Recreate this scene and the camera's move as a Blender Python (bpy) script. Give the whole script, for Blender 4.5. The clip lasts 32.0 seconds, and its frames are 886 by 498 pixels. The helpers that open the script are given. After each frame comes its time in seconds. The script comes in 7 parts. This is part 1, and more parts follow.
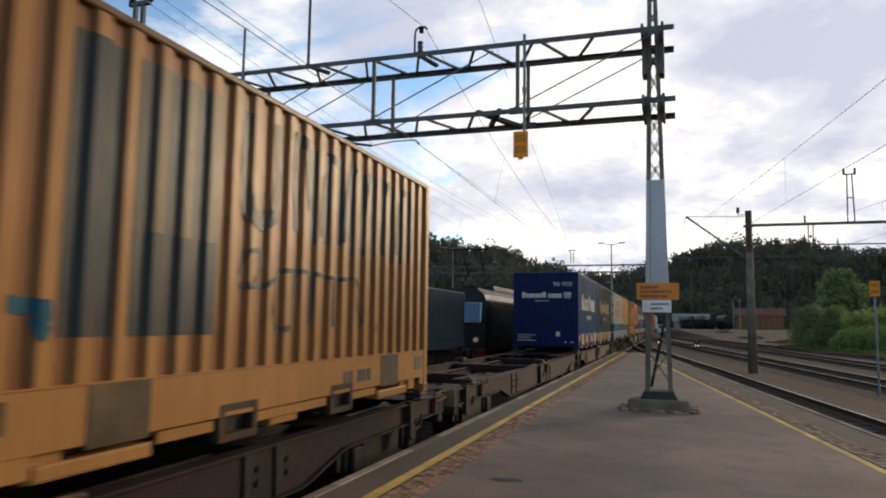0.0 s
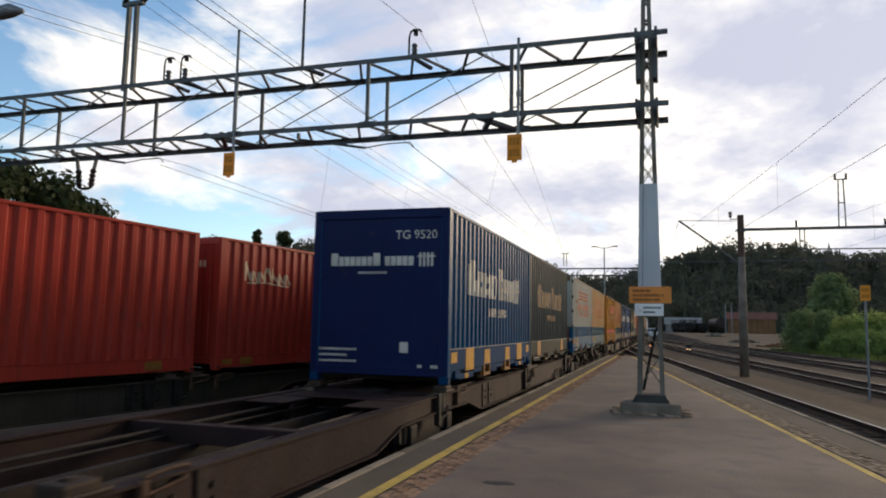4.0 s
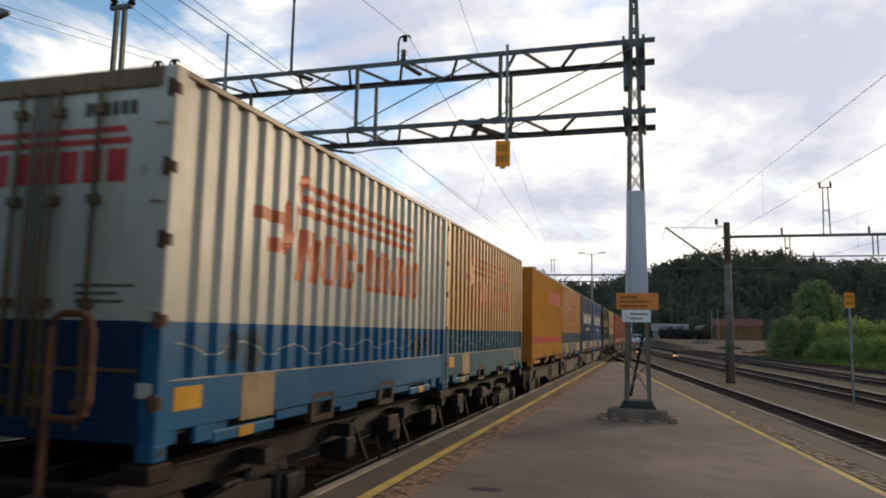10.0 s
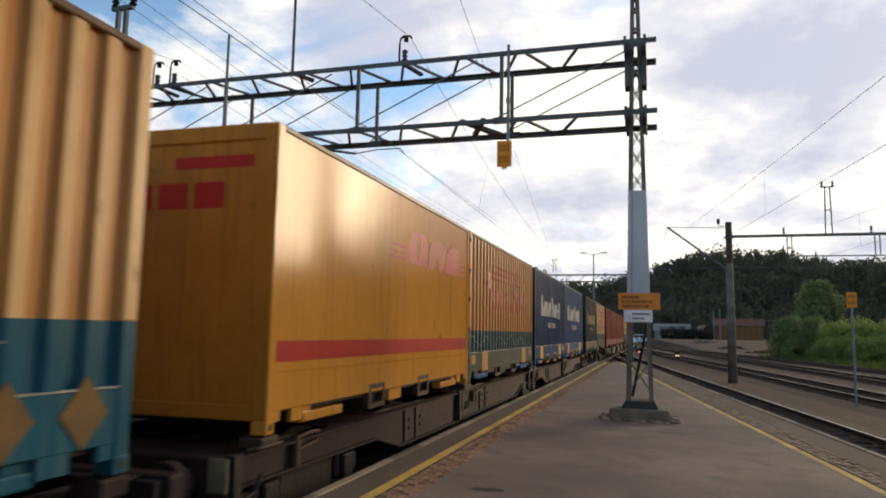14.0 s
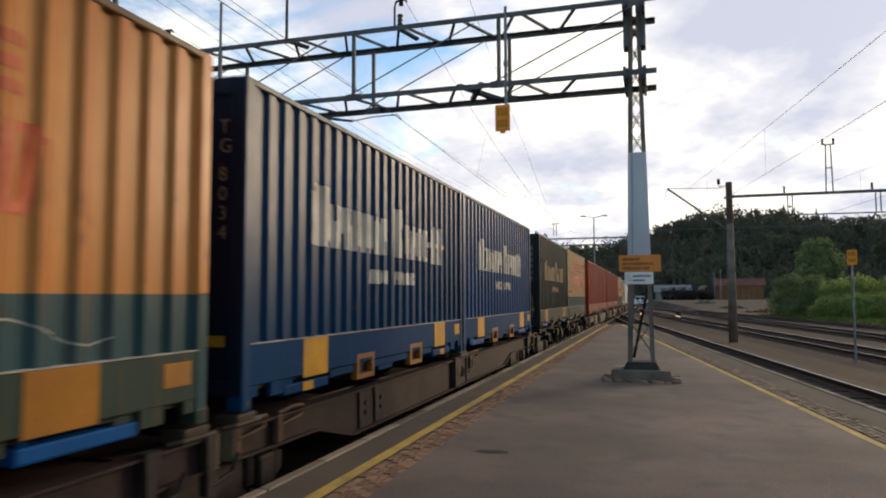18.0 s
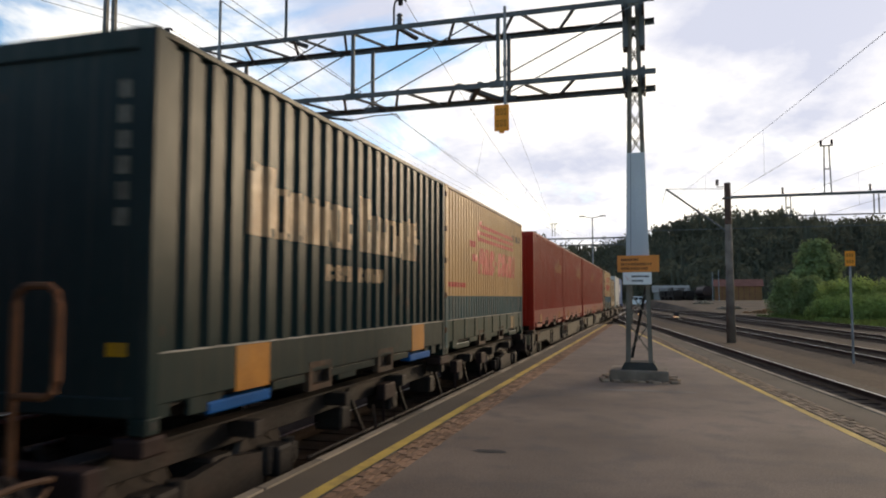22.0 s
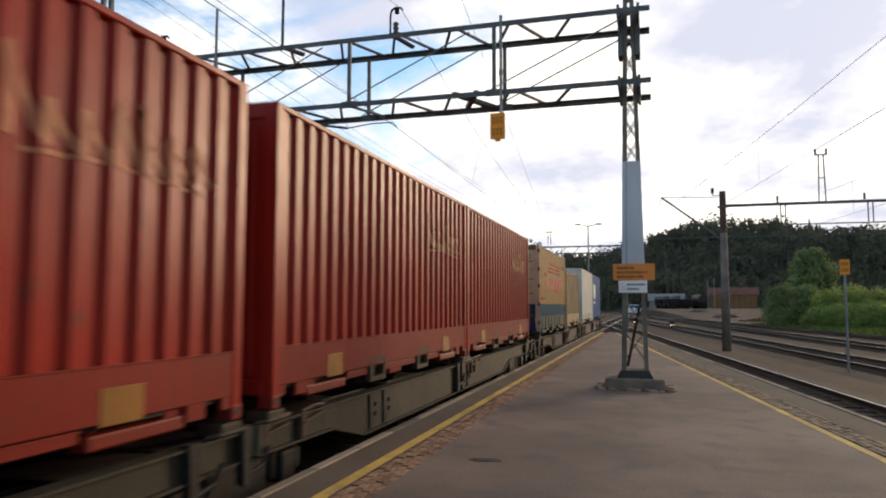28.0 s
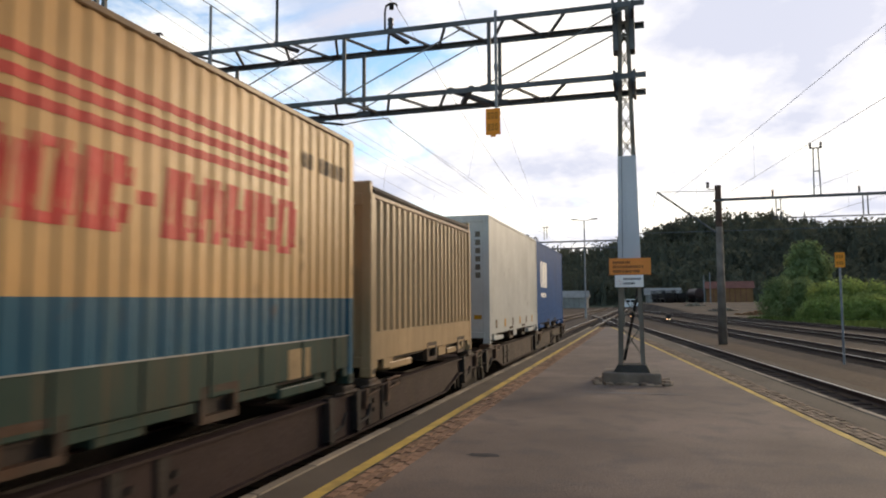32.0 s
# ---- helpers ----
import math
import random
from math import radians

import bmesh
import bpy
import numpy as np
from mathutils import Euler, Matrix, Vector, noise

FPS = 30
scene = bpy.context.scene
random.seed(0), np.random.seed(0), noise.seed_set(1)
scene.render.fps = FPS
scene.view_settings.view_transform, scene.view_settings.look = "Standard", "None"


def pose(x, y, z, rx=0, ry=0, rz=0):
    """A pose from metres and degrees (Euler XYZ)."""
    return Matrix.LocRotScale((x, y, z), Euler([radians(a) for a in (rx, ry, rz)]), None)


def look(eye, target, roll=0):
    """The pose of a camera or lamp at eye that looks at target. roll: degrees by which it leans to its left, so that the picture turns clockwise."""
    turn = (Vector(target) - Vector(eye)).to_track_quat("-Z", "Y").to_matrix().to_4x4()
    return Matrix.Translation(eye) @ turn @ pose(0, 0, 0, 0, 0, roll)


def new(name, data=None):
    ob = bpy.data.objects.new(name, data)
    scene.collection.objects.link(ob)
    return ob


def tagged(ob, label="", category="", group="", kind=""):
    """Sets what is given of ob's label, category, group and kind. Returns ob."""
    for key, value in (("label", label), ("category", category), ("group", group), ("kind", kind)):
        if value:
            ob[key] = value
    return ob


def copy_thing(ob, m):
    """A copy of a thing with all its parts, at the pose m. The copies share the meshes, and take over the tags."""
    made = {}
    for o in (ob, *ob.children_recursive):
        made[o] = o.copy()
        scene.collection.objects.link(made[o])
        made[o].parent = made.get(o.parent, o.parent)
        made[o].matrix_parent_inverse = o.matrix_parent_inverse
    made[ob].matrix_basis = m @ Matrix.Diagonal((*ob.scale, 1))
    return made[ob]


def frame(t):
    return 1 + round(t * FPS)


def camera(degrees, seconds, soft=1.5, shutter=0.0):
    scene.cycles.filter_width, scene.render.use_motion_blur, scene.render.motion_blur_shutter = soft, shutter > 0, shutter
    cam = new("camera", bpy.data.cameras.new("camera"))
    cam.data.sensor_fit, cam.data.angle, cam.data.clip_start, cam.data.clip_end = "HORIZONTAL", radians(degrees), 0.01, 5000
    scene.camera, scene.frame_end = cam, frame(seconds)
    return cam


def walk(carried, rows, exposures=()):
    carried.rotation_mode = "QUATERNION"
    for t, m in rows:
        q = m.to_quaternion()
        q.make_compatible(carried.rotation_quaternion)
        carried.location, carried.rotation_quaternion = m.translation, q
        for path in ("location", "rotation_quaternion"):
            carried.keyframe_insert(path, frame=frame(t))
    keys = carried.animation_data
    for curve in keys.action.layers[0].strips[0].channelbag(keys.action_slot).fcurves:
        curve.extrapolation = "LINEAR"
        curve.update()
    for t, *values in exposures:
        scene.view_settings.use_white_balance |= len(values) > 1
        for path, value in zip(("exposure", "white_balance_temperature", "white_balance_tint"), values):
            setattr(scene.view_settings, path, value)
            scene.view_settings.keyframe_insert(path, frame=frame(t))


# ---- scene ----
# ---- camera: hand-held on the platform, turning a little ----
cam = camera(64.09, 32.0, soft=1.95, shutter=0.5)
EYE = (0.0, 0.0, 1.5)
TURNS = [  # seconds, degrees to the left, up, lean
    (0, 17.99, 5.91, -0.76), (0.5, 17.92, 5.90, -0.79), (1, 17.85, 5.82, -0.78), (1.5, 17.57, 5.77, -1.00),
    (2, 17.43, 5.96, -0.90), (2.5, 17.41, 6.09, -0.81), (3, 17.40, 6.16, -0.78), (3.5, 17.42, 6.13, -0.94),
    (5.5, 17.45, 6.18, -1.07), (6, 17.36, 6.20, -1.08), (6.5, 17.19, 6.23, -1.08), (7, 16.94, 6.30, -1.05),
    (7.5, 16.83, 6.35, -1.12), (8, 16.75, 6.40, -1.17), (8.5, 16.69, 6.42, -1.20), (9, 16.63, 6.48, -1.12),
    (9.5, 16.51, 6.51, -1.11), (10, 16.49, 6.61, -1.15), (10.5, 16.57, 6.61, -1.13), (11, 16.62, 6.50, -1.02),
    (11.5, 16.67, 6.50, -1.02), (12, 16.69, 6.38, -1.05), (12.5, 16.67, 6.37, -0.97), (13, 16.66, 6.31, -1.03),
    (13.5, 16.64, 6.29, -1.07), (14, 16.62, 6.63, -1.06), (14.5, 16.69, 6.68, -1.09), (16.5, 16.90, 5.00, -0.34),
    (17, 16.70, 4.64, -0.21), (17.5, 16.63, 4.52, -0.14), (18, 16.63, 3.91, 0.19), (18.5, 16.53, 3.54, 0.53),
    (19, 16.43, 3.47, 0.33), (19.5, 16.43, 3.56, 0.25), (20, 16.39, 3.75, 0.24), (20.5, 16.36, 3.81, 0.18),
    (21, 16.44, 3.85, 0.08), (21.5, 16.51, 3.86, 0.03), (22, 16.51, 3.88, -0.02), (22.5, 16.48, 4.10, -0.19),
    (23, 16.49, 4.32, -0.15), (23.5, 16.57, 4.61, -0.10), (24, 16.55, 4.68, -0.31), (24.5, 16.56, 4.76, -0.28),
    (25, 16.49, 4.80, -0.26), (25.5, 16.29, 4.84, -0.34), (27.5, 16.18, 4.69, -0.43), (28, 16.18, 4.52, -0.09),
    (28.5, 16.17, 4.31, -0.07), (29, 16.05, 4.08, 0.04), (29.5, 16.00, 3.93, 0.13), (30, 15.99, 3.82, 0.09),
    (30.5, 15.98, 3.88, 0.19), (31, 15.92, 4.07, 0.18), (31.5, 15.88, 4.25, 0.33), (32, 15.88, 4.19, 0.36),
]
EXPOSURES = [(0, 0.13, 6950, 10), (14, 0.14, 7100, 10), (20, 0.22, 7050, 10), (25, 0.33, 7150, 10), (32, 0.37, 7150, 10)]  # seconds, stops, white balance
walk(cam, [(t, pose(*EYE, 90 + up, 0, left) @ pose(0, 0, 0, 0, 0, -lean)) for t, left, up, lean in TURNS], EXPOSURES)

# ---- world, sun ----
SUN_AZ, SUN_EL = 30.0, 12.0
sun_dir = Vector((math.sin(radians(SUN_AZ)) * math.cos(radians(SUN_EL)), math.cos(radians(SUN_AZ)) * math.cos(radians(SUN_EL)), math.sin(radians(SUN_EL))))


def build_world():
    w = bpy.data.worlds.new("evening_sky")
    w.use_nodes = True
    scene.world = w
    nt = w.node_tree
    nt.nodes.clear()
    N, L = nt.nodes.new, nt.links.new

    def math_node(op, a, b=None, clamp=False):
        n = N("ShaderNodeMath")
        n.operation, n.use_clamp = op, clamp
        for i, v in enumerate((a, b)):
            if v is None:
                continue
            if isinstance(v, (int, float)):
                n.inputs[i].default_value = v
            else:
                L(v, n.inputs[i])
        return n.outputs[0]

    def ramp(fac, stops):
        r = N("ShaderNodeValToRGB")
        r.color_ramp.elements[0].position, r.color_ramp.elements[0].color = stops[0][0], (*stops[0][1], 1)
        r.color_ramp.elements[1].position, r.color_ramp.elements[1].color = stops[-1][0], (*stops[-1][1], 1)
        for p, c in stops[1:-1]:
            r.color_ramp.elements.new(p).color = (*c, 1)
        L(fac, r.inputs[0])
        return r.outputs[0]

    tc = N("ShaderNodeTexCoord")
    sep = N("ShaderNodeSeparateXYZ")
    L(tc.outputs["Generated"], sep.inputs[0])
    x, y, z = sep.outputs
    den = math_node("ADD", math_node("MAXIMUM", z, 0.0), 0.3)
    comb = N("ShaderNodeCombineXYZ")
    L(math_node("DIVIDE", x, den), comb.inputs[0])
    L(math_node("DIVIDE", y, den), comb.inputs[1])
    n1 = N("ShaderNodeTexNoise")
    n1.inputs["Scale"].default_value, n1.inputs["Detail"].default_value, n1.inputs["Roughness"].default_value = 1.9, 9, 0.58
    n1.inputs["Distortion"].default_value = 0.5
    mp = N("ShaderNodeMapping")
    mp.inputs["Location"].default_value = (CLOUD_X, CLOUD_Y, 0)
    L(comb.outputs[0], mp.inputs[0])
    L(mp.outputs[0], n1.inputs["Vector"])
    n2 = N("ShaderNodeTexNoise")
    n2.inputs["Scale"].default_value, n2.inputs["Detail"].default_value, n2.inputs["Roughness"].default_value = 2.2, 9, 0.58
    L(mp.outputs[0], n2.inputs["Vector"])
    n2.noise_dimensions = "4D"
    n2.inputs["W"].default_value = 3.7
    # forward glow of the veiled sun
    dot = N("ShaderNodeVectorMath")
    dot.operation = "DOT_PRODUCT"
    L(tc.outputs["Generated"], dot.inputs[0])
    dot.inputs[1].default_value = sun_dir
    d = math_node("MAXIMUM", dot.outputs["Value"], 0.0)
    # thick dim cloud overhead and behind, bright cloud over the western horizon
    fade = N("ShaderNodeMapRange")
    fade.interpolation_type = "SMOOTHSTEP"
    fade.inputs["From Min"].default_value, fade.inputs["From Max"].default_value = 0.03, 0.78
    fade.inputs["To Min"].default_value, fade.inputs["To Max"].default_value = 0.19, 1.08
    front = N("ShaderNodeVectorMath")
    front.operation = "DOT_PRODUCT"
    L(tc.outputs["Generated"], front.inputs[0])
    front.inputs[1].default_value = (0.0, 0.966, 0.259)
    L(front.outputs["Value"], fade.inputs["Value"])
    glow = math_node("ADD", math_node("MULTIPLY", math_node("POWER", d, 6), 0.0), math_node("MULTIPLY", math_node("POWER", d, 60), 0.25))
    # cover grows towards the sun, open blue away from it
    cover = math_node("ADD", n1.outputs["Fac"], math_node("MULTIPLY", math_node("POWER", d, 2), 0.34))
    mask = ramp(cover, [(0.51, (0, 0, 0)), (0.575, (0.55,) * 3), (0.65, (1, 1, 1))])
    body = ramp(n2.outputs["Fac"], [(0.4, (0.56, 0.61, 0.78)), (0.49, (0.78, 0.81, 0.92)), (0.56, (1.12, 1.1, 1.07))])
    lit = N("ShaderNodeMix")
    lit.data_type = "RGBA"
    lit.blend_type = "ADD"
    lit.inputs["Factor"].default_value = 1.0
    L(body, lit.inputs["A"])
    tint = N("ShaderNodeMix")
    tint.data_type = "RGBA"
    tint.blend_type = "MULTIPLY"
    tint.inputs["Factor"].default_value = 1.0
    tint.inputs["A"].default_value = (1.0, 0.88, 0.68, 1)
    gcol = N("ShaderNodeCombineColor")
    for i in range(3):
        L(glow, gcol.inputs[i])
    L(gcol.outputs[0], tint.inputs["B"])
    L(tint.outputs["Result"], lit.inputs["B"])
    cloud = N("ShaderNodeBackground")
    # the eastern sky, lit by the low sun
    east = N("ShaderNodeMapRange")
    east.interpolation_type = "SMOOTHSTEP"
    east.inputs["From Min"].default_value, east.inputs["From Max"].default_value = -0.15, -0.95
    east.inputs["To Min"].default_value, east.inputs["To Max"].default_value = 0.0, 0.7
    L(front.outputs["Value"], east.inputs["Value"])
    L(math_node("MULTIPLY", math_node("ADD", fade.outputs[0], east.outputs[0]), CLOUD_LIGHT), cloud.inputs["Strength"])
    L(lit.outputs["Result"], cloud.inputs["Color"])
    sky = N("ShaderNodeTexSky")
    sky.sky_type, sky.sun_disc = "NISHITA", False
    sky.sun_elevation, sky.sun_rotation = radians(SUN_EL), radians(SUN_AZ)
    clear = N("ShaderNodeBackground")
    clear.inputs["Strength"].default_value = 0.24
    sky.ozone_density, sky.dust_density, sky.air_density = 3.0, 0.4, 1.0
    L(sky.outputs[0], clear.inputs["Color"])
    mix = N("ShaderNodeMixShader")
    L(mask, mix.inputs[0])
    L(clear.outputs[0], mix.inputs[1])
    L(cloud.outputs[0], mix.inputs[2])
    out = N("ShaderNodeOutputWorld")
    L(mix.outputs[0], out.inputs[0])


CLOUD_X, CLOUD_Y, CLOUD_LIGHT = 3.0, 1.0, 0.93
build_world()
sun = bpy.data.lights.new("sun", "SUN")
sun.energy, sun.angle, sun.color = 1.9, radians(15), (1.0, 0.8, 0.57)
sun_ob = new("sun", sun)
sun_ob.matrix_world = look(Vector((0, 0, 60)), Vector((0, 0, 60)) - sun_dir)


# ---- materials ----
def mat(name, base, rough=0.6, metal=0.0, var=0.25, s1=1.2, s2=25.0, bump=0.15, stain=None, amount=0.35, streak=False, pieces=False, fine=None, chips=None, leaf=0.0, gloss=None, span=(0.62, 1.35), dent=0.0):
    """Noise at two scales on a base colour; stain: a second colour in patches or in vertical streaks."""
    m = bpy.data.materials.new(name)
    m.use_nodes = True
    nt = m.node_tree
    N, L = nt.nodes.new, nt.links.new
    p = nt.nodes["Principled BSDF"]
    p.inputs["Metallic"].default_value = metal
    p.inputs["Specular IOR Level"].default_value = gloss if gloss is not None else (0.5 if rough < 0.4 else 0.15)
    tc = N("ShaderNodeTexCoord")

    def tex(scale, detail, squash=(1, 1, 1), w=0.0):
        mp = N("ShaderNodeMapping")
        mp.inputs["Scale"].default_value = squash
        L(tc.outputs["Object"], mp.inputs[0])
        n = N("ShaderNodeTexNoise")
        n.noise_dimensions = "4D"
        n.inputs["Scale"].default_value, n.inputs["Detail"].default_value, n.inputs["W"].default_value = scale, detail, w
        L(mp.outputs[0], n.inputs["Vector"])
        return n.outputs["Fac"]

    def mixed(kind, fac, a, b):
        n = N("ShaderNodeMix")
        n.data_type, n.blend_type = "RGBA", kind
        for sock, v in ((n.inputs["Factor"], fac), (n.inputs["A"], a), (n.inputs["B"], b)):
            if isinstance(v, (int, float)):
                sock.default_value = v
            elif isinstance(v, tuple):
                sock.default_value = (*v[:3], 1)
            else:
                L(v, sock)
        return n.outputs["Result"]

    def spread(fac, lo, hi, a, b):
        n = N("ShaderNodeMapRange")
        n.inputs["From Min"].default_value, n.inputs["From Max"].default_value = lo, hi
        n.inputs["To Min"].default_value, n.inputs["To Max"].default_value = a, b
        L(fac, n.inputs["Value"])
        return n.outputs[0]

    big, small = tex(s1, 5), tex(s2, 4, w=2.0)
    wear = 0.03 if dent else 0.11 if bump else 0.0
    dark = tuple(c * (1 - var) for c in base)
    light = tuple(min(1, c * (1 + var * 0.7)) for c in base)
    col = mixed("MIX", spread(big, 0.35, 0.65, 0, 1), dark, light)
    col = mixed("MIX", spread(small, 0.3, 0.7, 0.0, 0.5), col, fine or tuple(c * (1 - var * 0.8) for c in base))
    if pieces:
        oi = N("ShaderNodeObjectInfo")
        ge = N("ShaderNodeNewGeometry")
        add = N("ShaderNodeMath")
        add.operation = "ADD"
        L(oi.outputs["Random"], add.inputs[0])
        L(ge.outputs["Random Per Island"], add.inputs[1])
        fr = N("ShaderNodeMath")
        fr.operation = "FRACT"
        L(add.outputs[0], fr.inputs[0])
        hs = N("ShaderNodeHueSaturation")
        L(spread(fr.outputs[0], 0, 1, *span), hs.inputs["Value"])
        L(col, hs.inputs["Color"])
        col = hs.outputs["Color"]
    if stain:
        f = tex(2.2, 6, (6.0, 6.0, 0.35) if streak else (1, 1, 1), 5.0)
        col = mixed("MIX", spread(f, 0.5, 0.72, 0, amount), col, stain)
    if chips:  # small rust spots where the paint has gone
        f = tex(3.5, 9, (1, 1, 0.7), 8.0)
        col = mixed("MIX", spread(f, 0.64, 0.75, 0, 0.6), col, chips)
    L(col, p.inputs["Base Color"])
    L(spread(small, 0.3, 0.7, max(0.05, rough - wear), min(1, rough + wear)), p.inputs["Roughness"])
    if bump:
        b = N("ShaderNodeBump")
        b.inputs["Strength"].default_value, b.inputs["Distance"].default_value = bump, 0.02
        L(small, b.inputs["Height"])
        if dent:  # knocked and buckled sheet metal
            d = N("ShaderNodeBump")
            d.inputs["Strength"].default_value, d.inputs["Distance"].default_value = dent, 0.05
            L(tex(1.7, 3, (1, 1, 0.6), 11.0), d.inputs["Height"])
            L(d.outputs[0], b.inputs["Normal"])
        L(b.outputs[0], p.inputs["Normal"])
    if leaf:  # light shines through leaves
        tr = N("ShaderNodeBsdfTranslucent")
        L(col, tr.inputs["Color"])
        mx = N("ShaderNodeMixShader")
        mx.inputs[0].default_value = leaf
        L(p.outputs[0], mx.inputs[1])
        L(tr.outputs[0], mx.inputs[2])
        L(mx.outputs[0], nt.nodes["Material Output"].inputs["Surface"])
    return m


def glowing(name, colour, strength):
    m = bpy.data.materials.new(name)
    m.use_nodes = True
    p = m.node_tree.nodes["Principled BSDF"]
    p.inputs["Base Color"].default_value = (*colour, 1)
    p.inputs["Emission Color"].default_value = (*colour, 1)
    p.inputs["Emission Strength"].default_value = strength
    return m


RUST, GRIME = (0.12, 0.06, 0.03), (0.07, 0.06, 0.05)
ASPHALT = mat("asphalt", (0.228, 0.164, 0.123), 0.85, 0, 0.32, 0.5, 50, 0.3, (0.105, 0.087, 0.077), 0.8, fine=(0.07, 0.058, 0.051), gloss=0.2)
ASPHALT_EDGE = mat("edge_asphalt", (0.13, 0.1, 0.072), 0.9, 0, 0.2, 0.8, 70, 0.4)
KERB = mat("kerb_concrete", (0.23, 0.18, 0.128), 0.85, 0, 0.25, 1.0, 40, 0.3, GRIME, 0.4, pieces=True)
CONCRETE = mat("old_concrete", (0.2, 0.19, 0.175), 0.9, 0, 0.35, 1.5, 30, 0.5, (0.08, 0.08, 0.06), 0.6)
YELLOW_LINE = mat("yellow_line_paint", (0.64, 0.42, 0.1), 0.7, 0, 0.3, 2, 50, 0.2, (0.16, 0.12, 0.07), 0.8)
PAVER = mat("red_paver", (0.26, 0.15, 0.09), 0.85, 0, 0.2, 6, 60, 0.3, pieces=True)
PAVER_GREY = mat("grey_paver", (0.21, 0.145, 0.095), 0.85, 0, 0.2, 6, 60, 0.3, pieces=True)
COBBLE = mat("pale_cobble", (0.36, 0.26, 0.18), 0.85, 0, 0.3, 5, 40, 0.3, pieces=True)
JOINT = mat("joint_sand", (0.06, 0.05, 0.04), 0.95, 0, 0.2)
BALLAST = mat("ballast", (0.042, 0.027, 0.02), 0.95, 0, 0.35, 0.6, 14, 0.9, (0.05, 0.035, 0.028), 0.7)
EARTH = mat("yard_earth", (0.05, 0.027, 0.0155), 0.95, 0, 0.45, 0.12, 9, 0.8, (0.062, 0.037, 0.021), 0.8)
RAIL = mat("rail_steel", (0.06, 0.036, 0.025), 0.8, 0.0, 0.3, 2, 30, 0.1)
RAIL_HEAD = mat("polished_rail_head", (0.55, 0.53, 0.51), 0.3, 1.0, 0.1, 2, 30, 0.0)
SLEEPER = mat("sleeper", (0.05, 0.034, 0.026), 0.95, 0, 0.35, 3, 30, 0.4, pieces=True)
GALV = mat("galvanised_steel", (0.24, 0.25, 0.26), 0.55, 0.5, 0.25, 2, 30, 0.1)
TRUSS = mat("dark_truss_steel", (0.11, 0.115, 0.115), 0.6, 0.4, 0.3, 2, 30, 0.1)
PLATE = mat("grey_painted_plate", (0.47, 0.48, 0.5), 0.5, 0.1, 0.12, 0.7, 30, 0.08, (0.3, 0.31, 0.33), 0.4, True)
MAST = mat("mast_paint", (0.17, 0.155, 0.125), 0.65, 0, 0.3, 2, 30, 0.15, RUST, 0.5)
WOOD_POLE = mat("weathered_pole", (0.19, 0.15, 0.12), 0.85, 0, 0.3, 2, 25, 0.4, (0.04, 0.035, 0.03), 0.5, True)
INSUL = mat("brown_porcelain", (0.03, 0.02, 0.016), 0.2, 0, 0.2, 5, 30, 0)
WIRE = mat("copper_wire", (0.03, 0.03, 0.03), 0.6, 0.4, 0.1, 2, 10, 0)
ORANGE = mat("orange_sign", (0.75, 0.26, 0.06), 0.5, 0, 0.1, 3, 30, 0.03)
SIGN_MARK = mat("sign_lettering", (0.4, 0.15, 0.02), 0.5, 0, 0.1, 3, 30, 0.03)
SIGN_YELLOW = mat("amber_sign", (0.78, 0.27, 0.03), 0.5, 0, 0.1, 3, 30, 0.03)
WHITE = mat("white_sign", (0.84, 0.82, 0.78), 0.5, 0, 0.08, 3, 30, 0.03)
BLACK = mat("black_lettering", (0.03, 0.03, 0.03), 0.6, 0, 0.1, 3, 30, 0)
RED_MARK = mat("red_lettering", (0.5, 0.03, 0.03), 0.5, 0, 0.1, 3, 30, 0)
WAGON = mat("wagon_brown", (0.036, 0.021, 0.0195), 0.7, 0.1, 0.35, 1.5, 25, 0.25, (0.045, 0.027, 0.019), 0.6, gloss=0.12)
WAGON_GREY = mat("wagon_olive_grey", (0.053, 0.043, 0.03), 0.65, 0.1, 0.25, 1.5, 25, 0.2, (0.024, 0.018, 0.014), 0.6, True, gloss=0.12)
DARK_STEEL = mat("running_gear", (0.022, 0.0165, 0.014), 0.75, 0.2, 0.4, 3, 25, 0.3, (0.055, 0.029, 0.021), 0.5, gloss=0.3)
WORN_EDGE = mat("worn_steel", (0.052, 0.036, 0.026), 0.7, 0, 0.4, 4, 30, 0.2, (0.13, 0.05, 0.02), 0.5, gloss=0.15)
END_EDGE = mat("chipped_cream_edge", (0.17, 0.14, 0.09), 0.7, 0, 0.3, 4, 30, 0.2, (0.05, 0.036, 0.028), 0.7, gloss=0.15)
WHEEL = mat("wheel_steel", (0.06, 0.05, 0.045), 0.45, 0.6, 0.3, 4, 30, 0.1)
PAD_YELLOW = mat("yellow_pad", (0.52, 0.25, 0.013), 0.55, 0, 0.2, 3, 30, 0.1, (0.2, 0.12, 0.05), 0.6)
PAD_ORANGE = mat("orange_pad", (0.34, 0.135, 0.014), 0.55, 0, 0.2, 3, 30, 0.1, (0.2, 0.12, 0.05), 0.6)
RUSTY = mat("rusted_tube", (0.2, 0.085, 0.04), 0.75, 0, 0.3, 4, 30, 0.2, (0.09, 0.04, 0.025), 0.5)
PAD_WORN = mat("worn_mustard_mark", (0.17, 0.095, 0.03), 0.6, 0, 0.3, 4, 30, 0.1, (0.06, 0.06, 0.05), 0.6)
